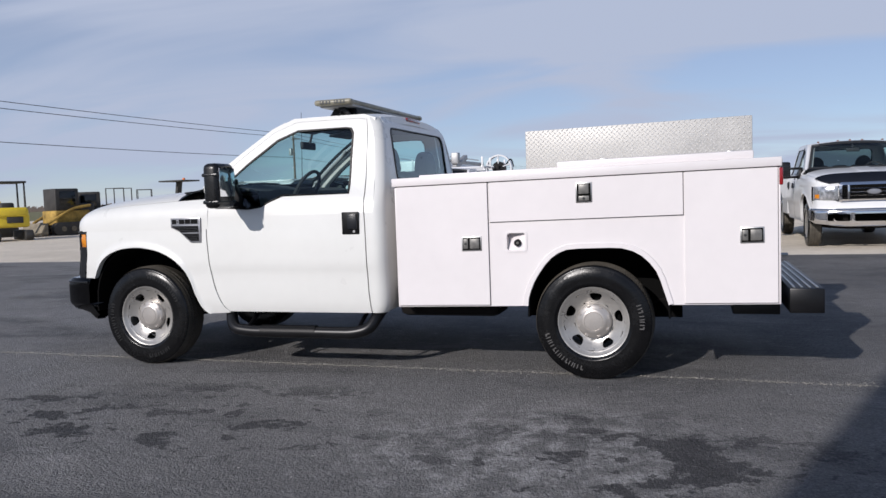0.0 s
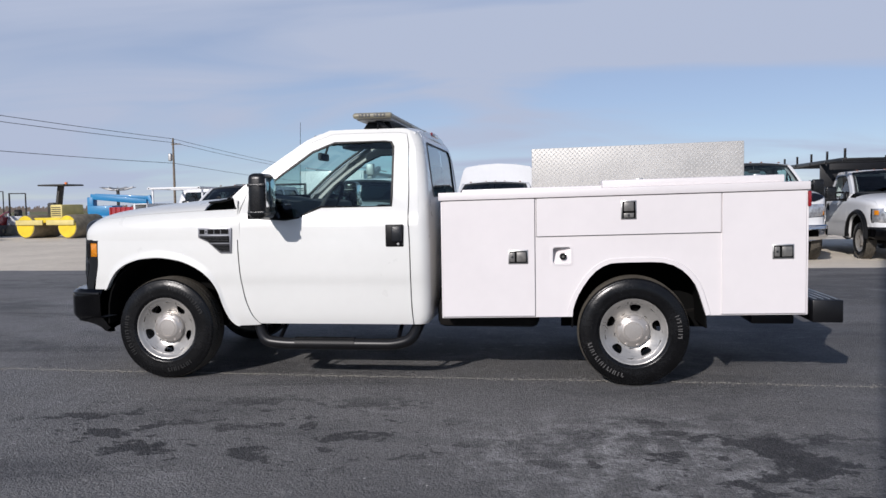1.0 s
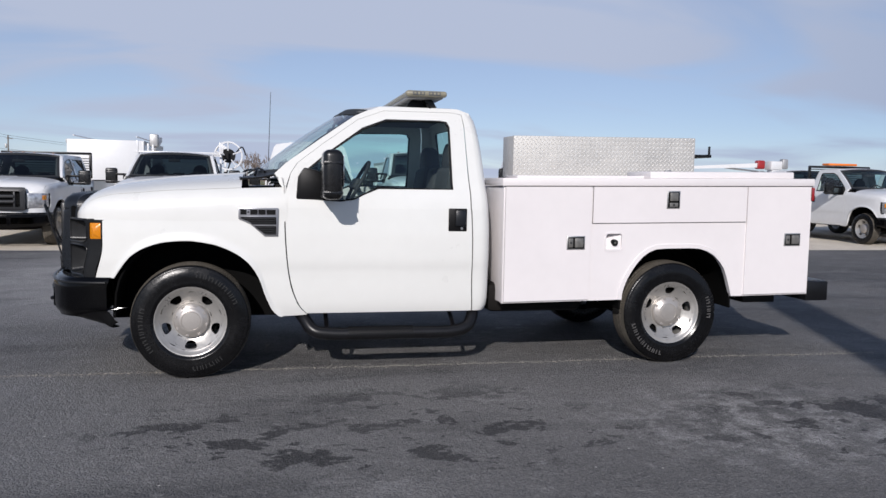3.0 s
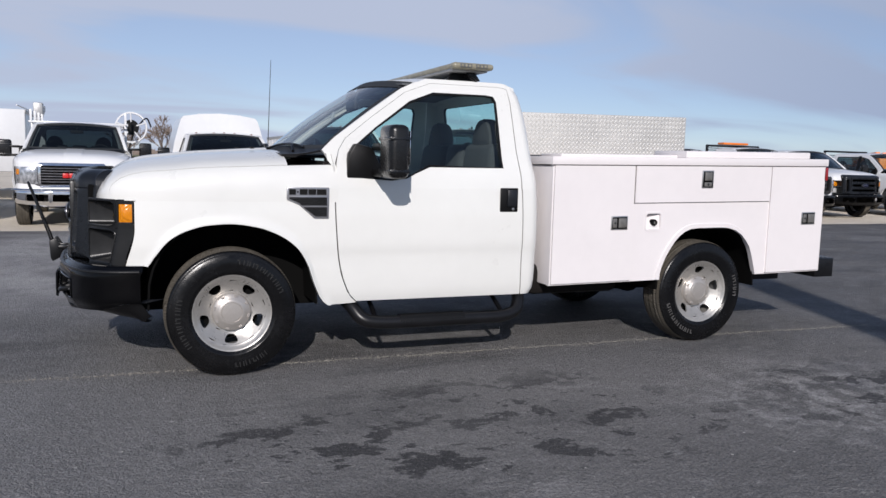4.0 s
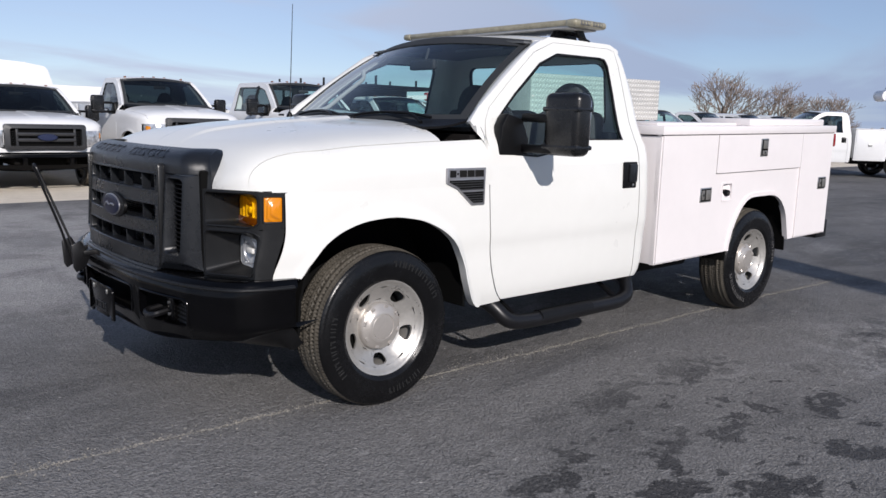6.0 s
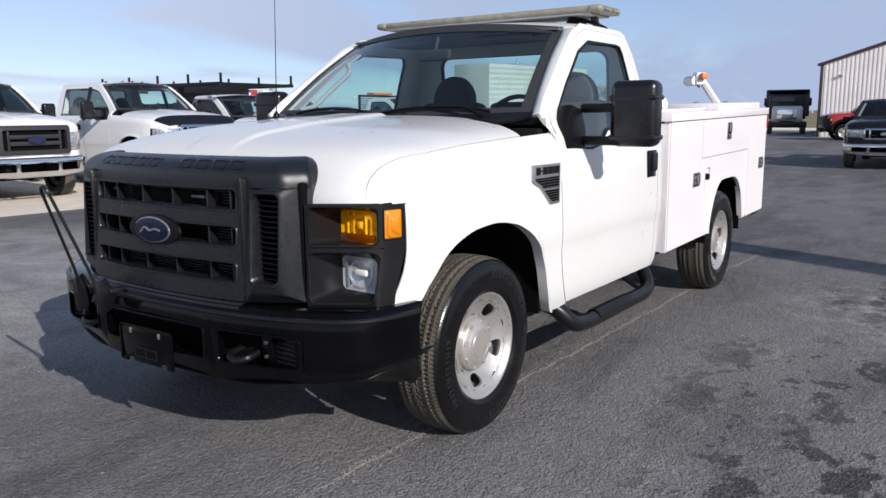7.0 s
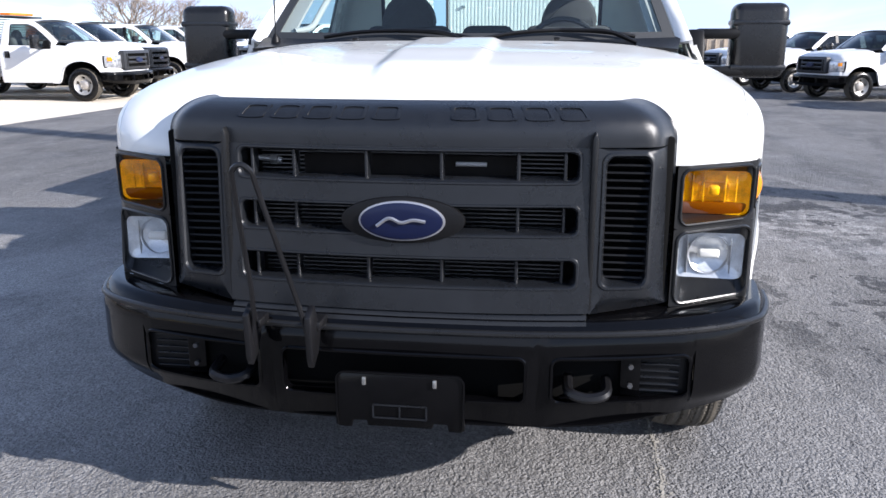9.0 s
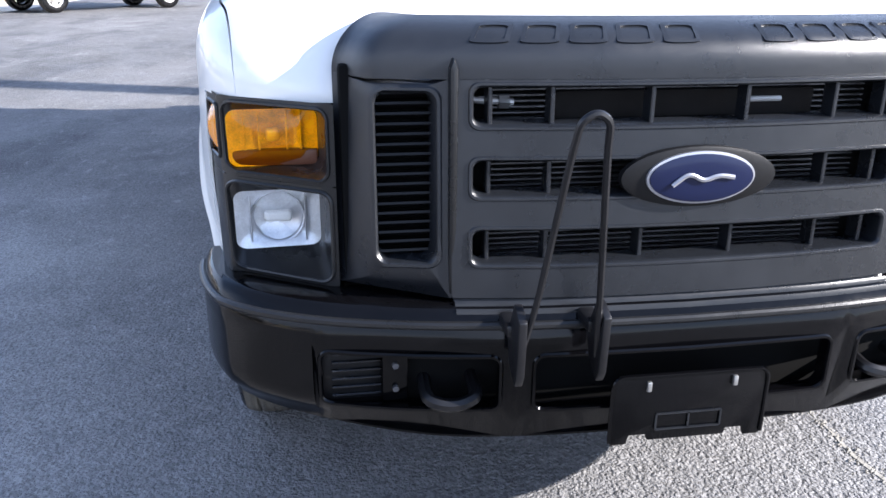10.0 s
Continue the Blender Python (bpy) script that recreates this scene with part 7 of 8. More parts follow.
parked("white pickup with a grey grille and a chromed bumper", face_south(4.15, 11.3) @ Matrix.Diagonal((1, 1, 1.08, 1)), style="new_chrome", bed="service", roof_lamps=True)
parked("white extended-cab pickup with a chromed grille and black hood shield", face_south(7.35, 10.98) @ Matrix.Diagonal((1.05, 1.05, 1.11, 1)), dl=0.55, style="old", bed="pickup", roof_lamps=True, doors=2, shield=True, dark=False)
t_v2 = parked("silver-white flat-body truck with black flares and a black pipe rack", face_south(10.25, 11.15), style="new", bed="dump", flares=True, roof_lamps=True, dark=False)
ladder_rack(t_v2, 0.55, 5.2, 2.12, "black_steel", 5, 1.08)
t_v4 = parked("white service truck with a slatted cab rack and amber beacon", face_south(15.85, 10.5), style="new", bed="crane", dark=False, rear=4.55)
headache_rack(t_v4, 2.13)
part("amber_bar", box(2.13, 0, 2.02, 0.28, 0.9, 0.06, 0.02), "orange_paint", t_v4)


def crane_on(top, tip="red_paint"):
    """A service crane behind the cab, its boom laid out sideways."""
    crane = part("crane_post", box(3.0, 0.0, 1.62, 0.36, 0.36, 0.84, 0.03), "van_paint", top)
    part("crane_head", box(3.0, 0.0, 2.10, 0.44, 0.52, 0.34, 0.04), "van_paint", crane)
    part("head_motor", box(2.86, -0.34, 2.16, 0.24, 0.26, 0.40, 0.05), "galvanised", crane)
    part("boom_cap", box(3.0, 0.62, 2.12, 0.26, 0.34, 0.34, 0.06, 3), tip, crane)
    part("crane_boom", tube([(3.0, 0.70, 2.10), (3.1, 3.9, 1.94)], lambda t: 0.12 - 0.055 * t, 4, True, 0), "van_paint", crane)
    part("boom_ram", tube([(3.0, 0.10, 1.80), (3.05, 2.1, 1.98)], 0.035, 8), "steel", crane)
    return crane


t_far = parked("white service truck with a folded crane, standing behind the row", face_south(21.9, 20.9) @ Matrix.Scale(1.1, 4), style="new", bed="crane")
crane_on(t_far)
parked("white work pickup with a dark grille and amber lamps", face_south(18.45, 11.2), style="work", lamp_kind="amber", bed="service")
t_v6 = parked("white extended-cab pickup with a chromed bumper and black cab rack", face_south(21.8, 11.2), dl=0.55, style="new_chrome", bed="pickup", doors=2, dark=False)
headache_rack(t_v6, 2.75, 8)
parked("white pickup parked on gravel with a dark grille", face_south(25.0, 11.3), style="work", bed="service", dark=False)
parked("white pickup with a chromed bumper", face_south(28.2, 11.3), style="chrome_bumper", bed="pickup", dl=0.95, doors=2)
parked("white work truck with a high utility body", face_south(31.4, 11.6), style="work", bed="service")
t_w1 = parked("white crane pickup turned tail on, with a white pipe rack", pose(-8.45, 19.9, -0.018, 0, 0, -90) @ Matrix.Diagonal((1, 0.94, 1, 1)), bed="service")
ladder_rack(t_w1, 1.4, 4.0, 1.88, "van_paint", 3, 0.85, False, 0.03)

for rx, ry, rdl, rst, lab in ((14.75, -8.35, 0.0, "new", "white pickup with a dark grille in the facing row"), (17.95, -7.35, 0.95, "new", "white crew-cab pickup with a dark grille"), (21.1, -6.75, 0.55, "new", "white extended-cab pickup with a dark grille"), (24.4, -6.2, 0.0, "new_chrome", "white pickup with a chromed bumper")):
    parked(lab, pose(rx, ry, 0, 0, 0, -70) @ Matrix.Scale(0.86, 4), style=rst, dl=rdl, doors=2 if rdl else 1, bed="pickup", group="second row of work trucks")

parked("black crew-cab pickup with a chromed bumper, on the asphalt", pose(19.5, -0.44, 0, 0, 0, 2) @ Matrix.Diagonal((0.96, 0.93, 0.90, 1)), paint="black_paint", dl=0.95, style="small", tow=False, bed="pickup", doors=2, group="loose pickups", dark=False)
t_p3 = parked("white crane pickup with a dark grille, alone on the asphalt", pose(21.3, 8.0, 0, 0, 0, -45), style="new", bed="service", group="loose pickups", dark=False)
jib = part("crane_post", tube([(4.75, 0.75, 1.30), (4.55, 0.72, 1.62), (3.85, 0.56, 2.42)], 0.13, 8, True, 3), "van_paint", t_p3)
part("crane_head", box(3.70, 0.50, 2.50, 0.36, 0.30, 0.42, 0.05, 3), "van_paint", jib)
part("winch", add_lathe(bmesh.new(), [(0, -0.32), (0.16, -0.32), (0.17, -0.2), (0.17, 0.26), (0.12, 0.34), (0, 0.36)], 16, Matrix.Translation((3.55, 0.75, 2.44))), "badge_white", jib)
part("winch_cap", box(3.72, 0.25, 2.58, 0.2, 0.2, 0.2, 0.04), "orange_paint", jib)
part("head_cable", tube([(3.70, 0.62, 2.70), (3.60, 0.66, 2.62), (3.62, 0.60, 2.36), (3.74, 0.55, 2.22)], 0.03, 8), "black_plastic", jib)
parked("red and black pickup beside the metal shed", pose(41.2, 3.9, 0, 0, 0, -72), paint="red_paint", style="work", bed="pickup", flares=True, group="loose pickups")


def box_truck(m, label, length, z1, rack=False):
    """A van body on wheels, seen over the cabs."""
    top = thing("box_truck", m, label, "truck", "box trucks")
    body = part("van_body", box(length / 2, 0, (0.75 + z1) / 2, length, 2.2, z1 - 0.75, 0.03), "van_paint", top)
    for s in (-1, 1):
        part("body_rail", box(length / 2, s * 1.105, z1 - 0.06, length, 0.02, 0.10, 0.004), "galvanised", body)
        part("skirt_rail", box(length / 2, s * 1.105, 0.80, length, 0.02, 0.12, 0.004), "galvanised", body)
        for k in range(8):
            part("body_rib", box(lerp(0.1, length - 0.1, k / 7), s * 1.102, (0.8 + z1) / 2, 0.02, 0.012, z1 - 0.95), "van_paint", body)
    part("cab_block", box(length + 0.95, 0, 1.25, 1.7, 2.0, 1.1, 0.12, 3), "van_paint", top)
    part("cab_window", box(length + 0.75, 0, 1.65, 1.0, 1.9, 0.45, 0.10, 3), "dark_glass", top)
    for x in (0.9, length + 1.2):
        for y in (-0.9, 0.9):
            wheel(top, x, y, 0, False)
    if rack:
        part("roof_rail", tube([(0.0, -0.9, z1 + 0.10), (length, -0.9, z1 + 0.10)], 0.02, 6), "van_paint", top)
        part("roof_rail", tube([(0.0, 0.9, z1 + 0.10), (length, 0.9, z1 + 0.10)], 0.02, 6), "van_paint", top)
        arm = part("crane_arm", box(-0.15, -1.50, z1 - 0.12, 1.3, 0.16, 0.14, 0.02, 2, Matrix.Rotation(radians(-16), 4, "Y")), "galvanised", top)
        part("arm_head", box(-0.62, -1.50, z1 - 0.02, 0.25, 0.24, 0.34, 0.03), "galvanised", arm)
    return top


box_truck(pose(-3.95, 17.4, -0.018, 0, 0, 90) @ Matrix.Diagonal((1, 0.92, 1, 1)), "white box truck with roof rails and a folded crane arm", 4.2, 2.36, True)
box_truck(pose(6.1, 23.5, -0.018, 0, 0, 90), "white box truck standing behind the row", 4.6, 2.1)


def dump_truck(m):
    top = thing("dump_truck", m, "black dump truck with a tall steel body", "truck")
    part("hood_block", box(0.0, 0, 1.25, 1.5, 1.7, 0.9, 0.15, 3), "silver_paint", top)
    part("cab_block", box(1.4, 0, 1.65, 1.5, 2.1, 1.5, 0.10, 3), "black_paint", top)
    part("windscreen", box(0.68, 0, 2.0, 0.10, 1.9, 0.62, 0.03), "dark_glass", top)
    part("grille", box(-0.76, 0, 1.2, 0.06, 1.1, 0.6, 0.03), "chrome", top)
    part("front_bumper", box(-0.85, 0, 0.6, 0.2, 2.2, 0.35, 0.04), "black_steel", top)
    bodyp = part("dump_body", box(4.2, 0, 1.88, 3.9, 2.4, 1.62, 0.04), "black_paint", top)
    part("cab_guard", box(1.6, 0, 2.66, 1.5, 2.4, 0.08, 0.02), "black_paint", bodyp)
    for s in (-1, 1):
        for k in range(5):
            part("body_rib", box(2.5 + 0.85 * k, s * 1.23, 1.88, 0.10, 0.08, 1.62, 0.01), "black_paint", bodyp)
        part("mirror", box(0.75, s * 1.25, 1.95, 0.12, 0.18, 0.5, 0.04), "black_plastic", top)
        for x in (0.0, 3.9, 5.1):
            wheel(top, x, s * 0.95, 0, False, False, "", 0.39)
    part("frame", box(2.6, 0, 0.72, 6.2, 0.9, 0.25, 0.02), "under_black", top)
    return top


dump_truck(pose(51.6, 8.6, -0.02, 0, 0, 12) @ Matrix.Scale(1.05, 4))


def flat_trailer(m):
    top = thing("flat_trailer", m, "black steel flat-deck trailer beside the shed", "trailer")
    part("deck", box(0, 0, 0.95, 7.5, 2.3, 0.14, 0.01), "black_steel", top)
    for k in range(9):
        part("deck_beam", box(-3.5 + 0.87 * k, 0, 0.84, 0.08, 2.3, 0.10), "black_steel", top)
    for s in (-1, 1):
        part("chassis_beam", box(0, s * 0.5, 0.78, 7.2, 0.12, 0.22), "black_steel", top)
        for x in (1.6, 2.5):
            wheel(top, x, s * 0.95, 0, False)
    part("landing_leg", box(-2.6, 0, 0.42, 0.12, 1.0, 0.84, 0.01), "black_steel", top)
    return top


flat_trailer(pose(44.6, -5.1, 0, 0, 0, 93))

# ---- shed, poles, trees and machines ----
def shed():
    """Ribbed metal gable shed; x along the gable wall, y back along the building."""
    m = pose(46.0, 5.75, 0, 0, 0, -91)
    top = thing("metal_shed", m, "pale ribbed metal shed with dark trim", "building")
    W, H, A, D = 9.35, 3.95, 5.45, 14.0
    z_at = lambda x: H + (A - H) * (1 - abs(x - W / 2) / (W / 2))
    wall = part("gable_wall", grid(lambda x, v: Vector((x, 0, lerp(0, z_at(x), v))), span(0, W, 24), [0, 1], 0.05), "shed_metal", top)
    n = 44
    for k in range(n + 1):
        x = W * k / n
        part("wall_rib", prism_y([(x - 0.045, 0.0), (x + 0.045, 0.0), (x + 0.045, z_at(x) - 0.08), (x - 0.045, z_at(x) - 0.08)], -0.07, 0.0), "shed_metal", wall)
    for x0, s in ((0, 1), (W, -1)):
        part("side_wall", box(x0 + s * 0.03, D / 2, H / 2, 0.06, D, H), "shed_metal", top)
        part("corner_trim", box(x0, -0.035, H / 2, 0.16, 0.10, H, 0.01), "shed_trim", top)
        a = math.atan2(A - H, W / 2)
        L = math.hypot(A - H, W / 2) + 0.25
        roof = part("roof", box(W / 2 - s * (W / 4 + 0.1), D / 2 + 0.1, (A + H) / 2 + 0.05, L, D + 0.5, 0.06, 0.005, 1, Matrix.Rotation(-s * a, 4, "Y")), "shed_trim", top)
        part("verge_trim", box(W / 2 - s * (W / 4 + 0.1), -0.12, (A + H) / 2 + 0.02, L, 0.08, 0.16, 0.01, 1, Matrix.Rotation(-s * a, 4, "Y")), "shed_trim", roof)
    part("wall_lamp", box(1.0, -0.12, 3.35, 0.20, 0.20, 0.12, 0.03), "galvanised", top)
    part("wall_lamp", box(W - 0.75, -0.12, 3.25, 0.20, 0.20, 0.12, 0.03), "galvanised", top)
    return top


shed()


def bare_tree(x, y, h, seed, spread=0.55, mat="twig", thin=0.006, stem=0.26, reach=0):
    """A leafless tree: trunk and limbs that fork into twigs."""
    rng = random.Random(seed)
    top = thing("bare_tree", pose(x, y, -0.05), "leafless winter tree with a fine grey-brown crown", "tree", "winter trees")
    trunk, crown = bmesh.new(), bmesh.new()

    def grow(p, d, length, r, level, bm):
        q = p + d * length
        mid = p.lerp(q, 0.5) + Vector((rng.uniform(-1, 1), rng.uniform(-1, 1), 0.3)) * length * 0.07
        n = 6 if level < 2 else 3
        add_tube(bm, [p, mid, q], lambda t: max(r * (1 - 0.45 * t), thin), n, False, 1)
        if level >= 5:
            return
        for k in range(rng.choice((3, 3, 4)) if level < 4 else 3):
            axis = Vector((rng.uniform(-1, 1), rng.uniform(-1, 1), rng.uniform(-0.25, 0.75)))
            e = (d + axis * spread * 1.5).normalized()
            grow(p.lerp(q, rng.uniform(0.55, 1.0)), e, length * rng.uniform(0.62, 0.84), r * 0.55, level + 1, crown if level >= 0 else bm)

    grow(Vector((0, 0, 0)), Vector((0, 0, 1)), h * stem, h * 0.022, 0 if not reach else 5, trunk)
    if reach:
        # a broad crown: limbs fan out low from a short trunk
        for k in range(9):
            a, lean = k * 2.4 + rng.uniform(-0.3, 0.3), rng.uniform(0.15, 1.15)
            d = Vector((math.cos(a) * math.sin(lean), math.sin(a) * math.sin(lean), math.cos(lean)))
            grow(Vector((0, 0, h * stem * rng.uniform(0.6, 1.0))), d, h * 0.235 * (1.0 - 0.2 * math.sin(lean)), h * 0.012, 1, crown)
    part("trunk", trunk, "bark", top)
    part("crown", crown, mat, top)
    return top


for i, (tx, ty, th, sp) in enumerate(((101.8, 55.8, 15.0, 0.72), (107.5, 51.0, 13.2, 0.74), (112.0, 46.0, 10.8, 0.7))):
    bare_tree(tx, ty, th, 20 + i, sp, "twig", 0.022, 0.07, 4.6)
for i, (tx, ty, th) in enumerate(((66, -4.7, 7.0), (68, -6.0, 7.4), (65, -7.0, 6.4), (76, -10.9, 7.4), (78, -12.5, 6.0))):
    bare_tree(tx, ty, th, 40 + i, 0.62, "twig", 0.028, 0.20)
for i, tx in enumerate((3.4, 1.7, 4.9)):
    bare_tree(tx, 45 + i, 5.0 - 0.4 * i, 61 + 3 * i, 0.5, "twig", 0.016)
bare_tree(-0.5, 47, 4.2, 62, 0.5, "twig", 0.012)


def far_woods():
    """Thin bare woodland along the horizon, too far to count."""
    rng = random.Random(8)
    bm = bmesh.new()
    for k in range(5200):
        a = radians(rng.uniform(-75, 130))
        d = rng.uniform(330, 420)
        x, y = d * math.sin(a), d * math.cos(a)
        hgt = rng.uniform(1.0, 3.2) * (0.55 + 0.45 * noise.noise(Vector((a * 9, 0, 0))) + 0.25)
        w = rng.uniform(0.25, 0.9)
        t = Vector((math.cos(a), -math.sin(a), 0))
        c = Vector((x, y, -0.05))
        v = [bm.verts.new(c - t * w), bm.verts.new(c + t * w), bm.verts.new(c + t * w * rng.uniform(0.3, 0.9) + Vector((0, 0, hgt))), bm.verts.new(c - t * w * rng.uniform(0.2, 0.8) + Vector((0, 0, hgt * rng.uniform(0.6, 1))))]
        bm.faces.new(v)
    ob = new("far_woods", to_mesh("far_woods", bm, "twig"))
    return tagged(ob, "thin brown line of bare woods on the horizon", "woods", "", "stuff")


far_woods()


def pole_and_lines():
    ph = 7.65
    spots = ((-33.2, 8.0), (-32.2, 63.0), (-41.0, 136.0), (-30.0, 215.0))
    pole = thing("utility_pole", pose(*spots[1], -0.05), "weathered wooden utility pole", "pole", "utility poles")
    part("shaft", tube([(0, 0, 0), (0, 0, ph)], lambda t: 0.13 - 0.04 * t, 10), "pole_wood", pole)
    part("cross_arm", box(0.25, 0, ph - 0.55, 0.9, 0.10, 0.10, 0.01), "pole_wood", pole)
    part("transformer", box(-0.32, 0, ph - 1.75, 0.30, 0.34, 0.70, 0.08, 3), "galvanised", pole)
    for k in (0, 2, 3):
        copy_thing(pole, pose(*spots[k], -0.05))
    for a, b, sag in [((*spots[k], z), (*spots[k + 1], z), s) for k in range(3) for z, s in ((7.55, 0.2), (7.2, 0.25), (5.3, 0.25))]:
        A, B = Vector(a), Vector(b)
        pts = [A.lerp(B, k / 10) - Vector((0, 0, sag * 4 * (k / 10) * (1 - k / 10))) for k in range(11)]
        single("power_line", tube(pts, 0.022, 5, True, 0), "black_steel", "dark sagging overhead power line", "cable", "power lines")


pole_and_lines()


def light_mast(x, y, h, r):
    """Sign mast on the near side of the lot; its shadow falls across the asphalt."""
    top = thing("sign_mast", pose(x, y, 0), "tall round steel sign mast", "pole")
    part("mast", tube([(0, 0, 0), (0, 0, h)], r, 20), "galvanised", top)
    part("base_plate", box(0, 0, 0.04, r * 3.2, r * 3.2, 0.08, 0.01), "galvanised", top)
    return top


light_mast(4.93 - 11.5 * 0.372, -13.5, 13.0, 0.27)


def canopy_frame(top, x, y, w, d, z0, z1, r=0.03, mat="machine_dark"):
    f = part("roll_frame", tube([(x - d / 2, y - w / 2, z0), (x - d / 2, y - w / 2, z1), (x - d / 2, y + w / 2, z1), (x - d / 2, y + w / 2, z0)], r, 8, True, 0), mat, top)
    part("roll_frame", tube([(x + d / 2, y - w / 2, z0), (x + d / 2, y - w / 2, z1), (x + d / 2, y + w / 2, z1), (x + d / 2, y + w / 2, z0)], r, 8, True, 0), mat, top)
    return f


def tracks(top, w, l, h, mat="machine_dark"):
    for s in (-1, 1):
        poly = [(-l / 2 + h / 2 * (1 - math.cos(a)) - 0.0, h / 2 - h / 2 * math.sin(a)) for a in span(math.pi / 2, -math.pi / 2, 8)]
        poly += [(l / 2 - h / 2 * (1 - math.cos(a)), h / 2 + h / 2 * math.sin(a)) for a in span(math.pi / 2, -math.pi / 2, 8)]
        tr = part("track", prism_y(poly, s * w / 2 - 0.15, s * w / 2 + 0.15, 0.01), mat, top)
        for k in range(3):
            part("track_roller", add_lathe(bmesh.new(), [(0, -0.02), (0.11, -0.02), (0.11, 0.02), (0, 0.02)], 14, Matrix.Translation((-l / 4 + l / 4 * k, s * (w / 2 + 0.15), h / 2))), "dirty_steel", tr)


def mini_excavator(m):
    top = thing("mini_excavator", m, "yellow mini excavator with a dark open canopy", "excavator")
    tracks(top, 1.2, 1.9, 0.42)
    body = part("body", box(0.1, 0, 0.85, 1.5, 1.35, 0.62, 0.12, 3), "yellow_paint", top)
    part("engine_hood", box(0.65, 0, 1.15, 0.55, 1.25, 0.40, 0.12, 3), "yellow_paint", body)
    part("grille", box(0.88, 0.1, 0.85, 0.06, 0.6, 0.25, 0.02), "machine_dark", body)
    part("seat", box(0.1, 0, 1.30, 0.5, 0.5, 0.5, 0.08), "machine_dark", top)
    f = canopy_frame(top, 0.1, 0, 1.15, 1.0, 1.1, 2.35, 0.045)
    part("canopy", box(0.1, 0, 2.37, 1.25, 1.3, 0.08, 0.03), "machine_dark", f)
    part("blade", box(-1.25, 0, 0.30, 0.12, 1.5, 0.40, 0.02), "machine_dark", top)
    boom = part("boom", tube([(-0.8, 0.1, 0.8), (-1.5, 0.1, 1.7), (-2.4, 0.1, 1.6)], 0.10, 8), "yellow_paint", top)
    part("stick", tube([(-2.4, 0.1, 1.6), (-2.6, 0.1, 0.5)], 0.08, 8), "yellow_paint", boom)
    return top


def skid_loader(m, paint, label, cab_box=True):
    top = thing("skid_loader", m, label, "loader", "loaders")
    part("body", box(0.15, 0, 0.75, 1.6, 1.1, 0.62, 0.08, 3), paint, top)
    if cab_box:
        f = part("cage", box(-0.05, 0, 1.52, 1.05, 1.0, 0.95, 0.05), "machine_dark", top)
        part("cage_window", box(-0.05, -0.51, 1.58, 0.7, 0.02, 0.6, 0.01), "dark_glass", f)
        part("engine_cover", box(0.85, 0, 1.15, 0.7, 1.0, 0.40, 0.10, 3), "machine_dark", top)
    else:
        canopy_frame(top, 0.0, 0, 1.0, 1.0, 0.9, 2.32, 0.035)
        part("seat", box(0.1, 0, 1.15, 0.45, 0.5, 0.55, 0.08), "machine_dark", top)
    for s in (-1, 1):
        part("lift_arm", tube([(0.9, s * 0.62, 1.25), (0.1, s * 0.62, 1.15), (-1.0, s * 0.62, 0.55), (-1.15, s * 0.55, 0.35)], 0.06, 8), paint, top)
    tracks(top, 1.3, 1.75, 0.56)
    part("bucket", prism_y([(-1.15, 0.08), (-1.75, 0.05), (-1.80, 0.12), (-1.45, 0.16), (-1.25, 0.55), (-1.15, 0.55)], -0.85, 0.85, 0.01), "dirty_steel", top)
    return top


def tandem_roller(m):
    top = thing("tandem_roller", m, "yellow tandem drum roller with a dark flat canopy", "roller")
    for x in (-1.15, 1.15):
        d = part("drum", add_lathe(bmesh.new(), [(0, -0.88), (0.50, -0.88), (0.52, -0.84), (0.52, 0.84), (0.50, 0.88), (0, 0.88)], 40, Matrix.Translation((x, 0, 0.52))), "dirty_steel", top)
        for s in (-1, 1):
            part("drum_plate", add_lathe(bmesh.new(), [(0, -0.012), (0.46, -0.012), (0.48, 0.012)], 36, Matrix.Translation((x, s * 0.895, 0.52)) @ (Matrix() if s < 0 else Matrix.Rotation(math.pi, 4, "Z"))), "yellow_paint", d)
        part("drum_fork", box(x * 0.74, -0.96, 0.70, 1.5, 0.08, 0.22, 0.03), "faded_yellow", top)
    part("frame", box(0, 0, 0.80, 2.6, 1.5, 0.22, 0.04), "yellow_paint", top)
    part("engine_cover", box(0.35, 0, 1.18, 0.65, 1.3, 0.60, 0.06), "faded_yellow", top)
    for k in range(5):
        part("cover_slot", box(0.35, -0.655, 1.0 + 0.09 * k, 0.5, 0.02, 0.035), "machine_dark", top)
    part("seat", box(-0.35, 0, 1.25, 0.40, 0.5, 0.65, 0.08), "machine_dark", top)
    post = part("canopy_post", box(-0.05, 0, 1.72, 0.14, 0.3, 1.20, 0.03, 2, Matrix.Rotation(radians(10), 4, "Y")), "machine_dark", top)
    part("canopy", box(0.05, 0, 2.34, 1.45, 1.2, 0.07, 0.02), "machine_dark", post)
    part("beacon", add_lathe(bmesh.new(), [(0, 0.10), (0.06, 0.09), (0.07, 0.0)], 12, Matrix.Translation((0.35, 0, 2.38)) @ Matrix.Rotation(radians(90), 4, "X")), "orange_paint", post)
    return top


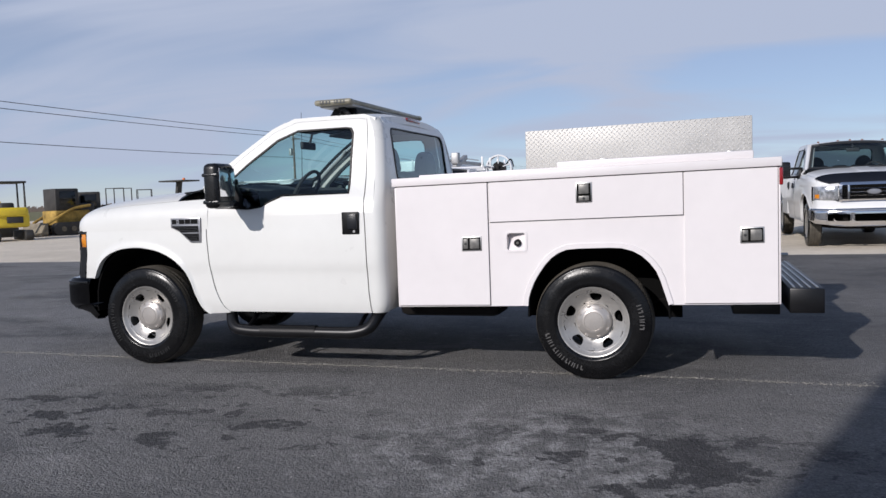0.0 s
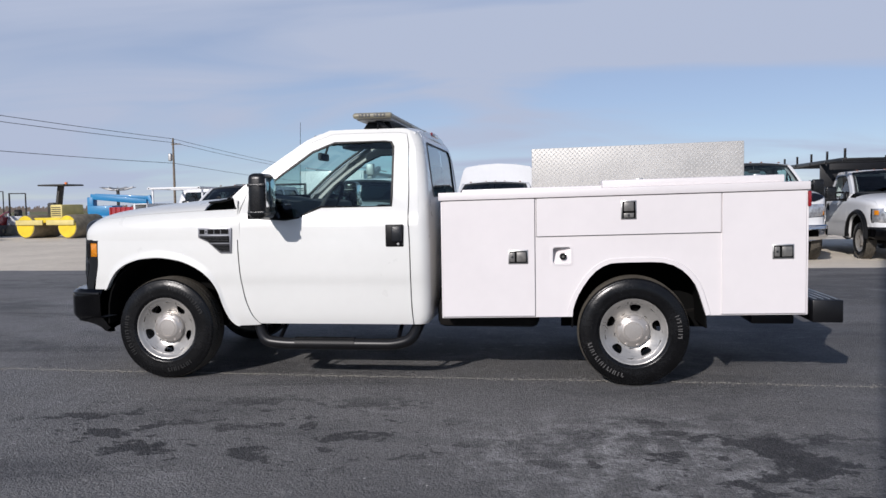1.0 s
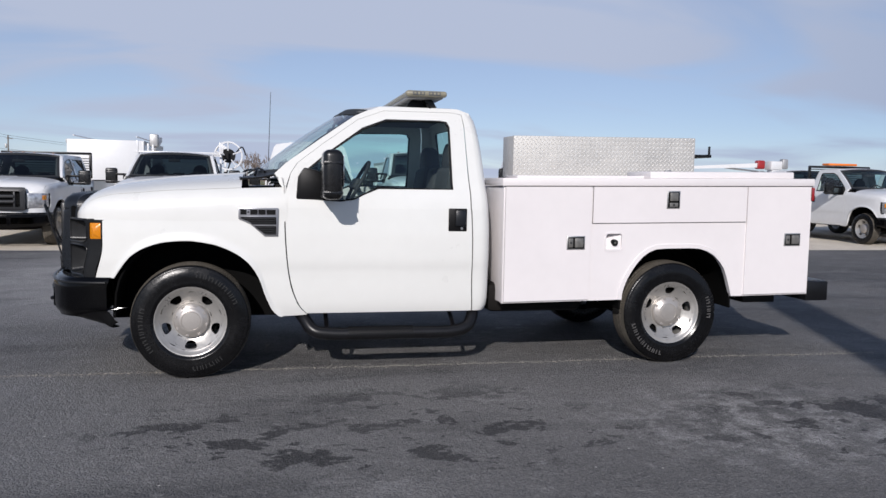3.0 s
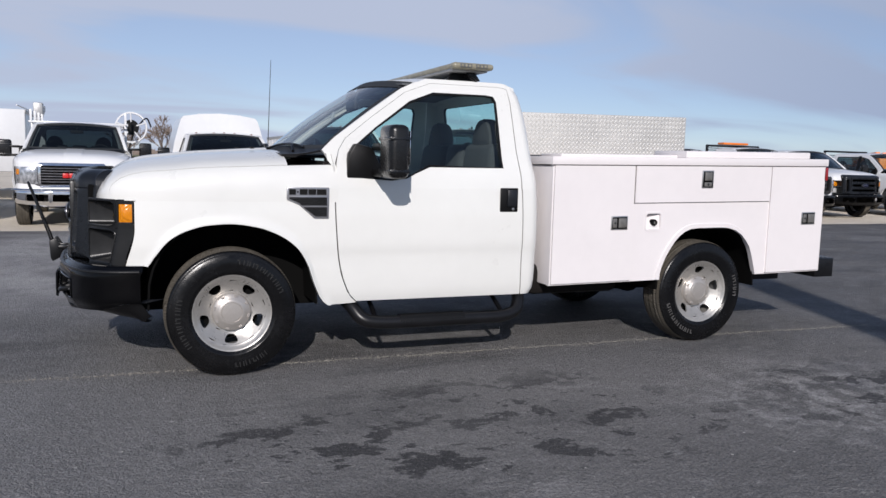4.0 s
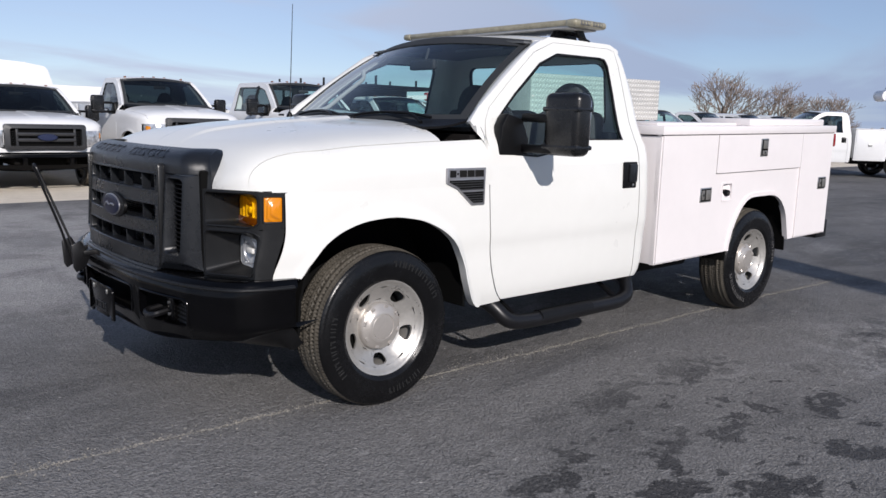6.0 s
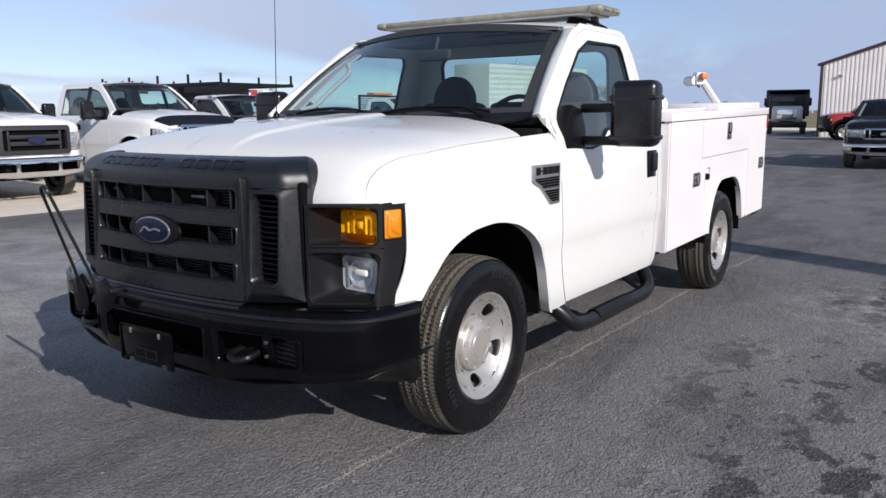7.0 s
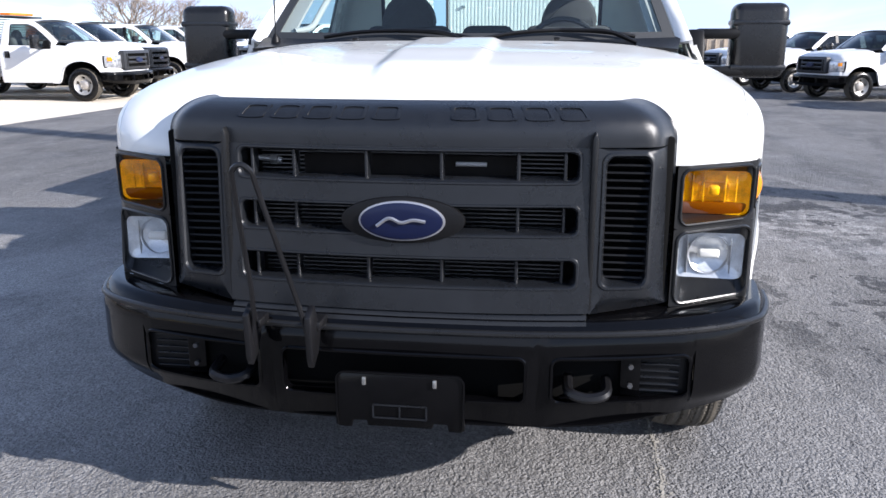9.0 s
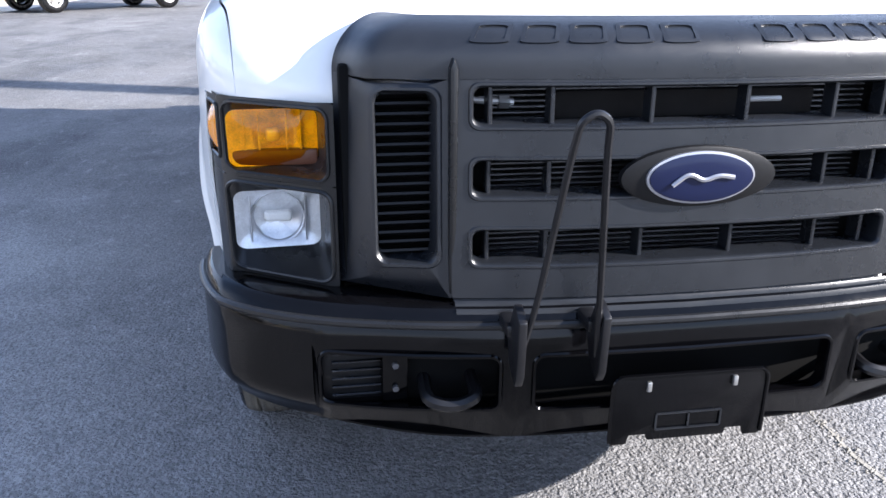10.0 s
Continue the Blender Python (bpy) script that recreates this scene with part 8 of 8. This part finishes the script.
def boom_lift(m, paint="blue_paint", label="blue folded boom lift with an open basket"):
    top = thing("boom_lift", m, label, "lift", "boom lifts")
    part("chassis", box(0, 0, 0.75, 2.4, 1.7, 0.45, 0.05), paint, top)
    for x in (-0.85, 0.85):
        for s in (-1, 1):
            wheel(top, x, s * 0.80, 0, False)
    part("turret", box(-0.3, 0, 1.25, 1.6, 1.3, 0.65, 0.06), paint, top)
    boom = part("lower_boom", box(0.6, 0.0, 1.95, 3.6, 0.26, 0.32, 0.03, 2, Matrix.Rotation(radians(6), 4, "Y")), paint, top)
    part("upper_boom", box(0.6, 0.32, 2.10, 3.4, 0.22, 0.26, 0.03, 2, Matrix.Rotation(radians(3), 4, "Y")), paint, boom)
    part("boom_joint", box(-1.2, 0.1, 1.6, 0.4, 0.5, 1.0, 0.05), paint, boom)
    jib = part("jib", box(2.7, 0.1, 1.45, 0.24, 0.24, 1.5, 0.03, 2, Matrix.Rotation(radians(-20), 4, "Y")), paint, top)
    for z in (0.55, 1.0, 1.6):
        part("basket_rail", tube([(2.9, -0.7, z), (3.7, -0.7, z), (3.7, 0.7, z), (2.9, 0.7, z), (2.9, -0.7, z)], 0.025, 6, True, 0), paint, jib)
    for x, y in ((2.9, -0.7), (3.7, -0.7), (3.7, 0.7), (2.9, 0.7), (3.3, -0.7)):
        part("basket_post", tube([(x, y, 0.5), (x, y, 1.6)], 0.022, 6), paint, jib)
    return top


def reel_trailer(m):
    top = thing("pole_auger_rig", m, "dark rig with a raised spoked head", "machine")
    part("mast", tube([(0, 0, 0), (0, 0, 2.3)], 0.09, 8), "machine_dark", top)
    part("mast_foot", box(0, 0, 0.35, 0.9, 0.9, 0.7, 0.05), "machine_dark", top)
    head = part("head", tube([(-0.95, 0, 2.45), (-0.4, 0, 2.30), (0.4, 0, 2.30), (0.95, 0, 2.45)], 0.05, 8), "galvanised", top)
    for k in range(6):
        a = math.pi * k / 6
        part("head_rib", tube([(-0.95 * math.cos(a), -0.95 * math.sin(a), 2.45), (0, 0, 2.36), (0.95 * math.cos(a), 0.95 * math.sin(a), 2.45)], 0.022, 6), "galvanised", head)
    return top


def debris_trailer(m):
    top = thing("box_trailer", m, "dark red steel trailer on one axle", "trailer")
    part("body", box(0, 0, 1.05, 2.4, 1.5, 1.0, 0.06), "red_paint", top)
    for k in range(5):
        part("body_rib", box(-1.0 + 0.5 * k, -0.77, 1.05, 0.07, 0.05, 1.0, 0.01), "red_paint", top)
    part("frame", box(0.4, 0, 0.50, 3.2, 1.2, 0.10), "machine_dark", top)
    for s in (-1, 1):
        wheel(top, 0.2, s * 0.85, 0, False)
    return top


G = -0.018
mini_excavator(pose(-22.5, 19.4, G, 0, 0, -30))
skid_loader(pose(-23.9, 24.0, G, 0, 0, 72) @ Matrix.Scale(1.08, 4), "muddy_yellow", "muddy yellow and black track loader")
skid_loader(pose(-24.0, 25.9, G, 0, 0, 40), "machine_dark", "dark caged track loader", True)
skid_loader(pose(-24.4, 28.5, G, 0, 0, 105) @ Matrix.Scale(0.94, 4), "red_paint", "small red loader with an open roll frame", False)
skid_loader(pose(-23.9, 29.9, G, 0, 0, 124) @ Matrix.Diagonal((0.8, 0.72, 0.90, 1)), "van_paint", "small white loader with a dark roll frame", False)
tandem_roller(pose(-19.0, 26.1, G, 0, 0, -10))
boom_lift(pose(-21.3, 33.9, G, 0, 0, 2) @ Matrix.Scale(0.90, 4))
boom_lift(pose(36.3, 24.8, G, 0, 0, 60), "orange_paint", "orange folded boom lift behind the parked row")
debris_trailer(pose(-18.9, 31.9, G, 0, 0, -26) @ Matrix.Scale(0.86, 4))
reel_trailer(pose(-21.8, 35.6, G))


def scrap_bin(m, paint, label):
    """An open ribbed steel bin."""
    top = thing("scrap_bin", m, label, "bin", "scrap bins")
    for s in (-1, 1):
        side = part("bin_side", box(0, s * 1.0, 0.85, 4.0, 0.06, 1.3, 0.01), paint, top)
        for k in range(7):
            part("bin_rib", box(-1.8 + 0.6 * k, s * 1.06, 0.85, 0.09, 0.08, 1.3, 0.01), paint, side)
        part("bin_end", box(s * 1.97, 0, 0.85, 0.06, 1.94, 1.3, 0.01), paint, top)
        part("skid", box(0, s * 0.5, 0.11, 4.0, 0.12, 0.22, 0.01), "machine_dark", top)
    part("bin_floor", box(0, 0, 0.24, 4.0, 2.0, 0.06), paint, top)
    part("scrap", box(0, 0, 1.30, 3.7, 1.8, 0.5, 0.20, 2), "dirty_steel", top)
    return top


scrap_bin(pose(57.5, -7.2, 0, 0, 0, 80), "rust_red", "rusty red ribbed steel scrap bin")
scrap_bin(pose(60.5, -12.6, 0, 0, 0, 84), "tan_paint", "tan ribbed steel scrap bin")
scrap_bin(pose(63.0, -18.0, 0, 0, 0, 84), "rust_red", "rusty red ribbed steel scrap bin")
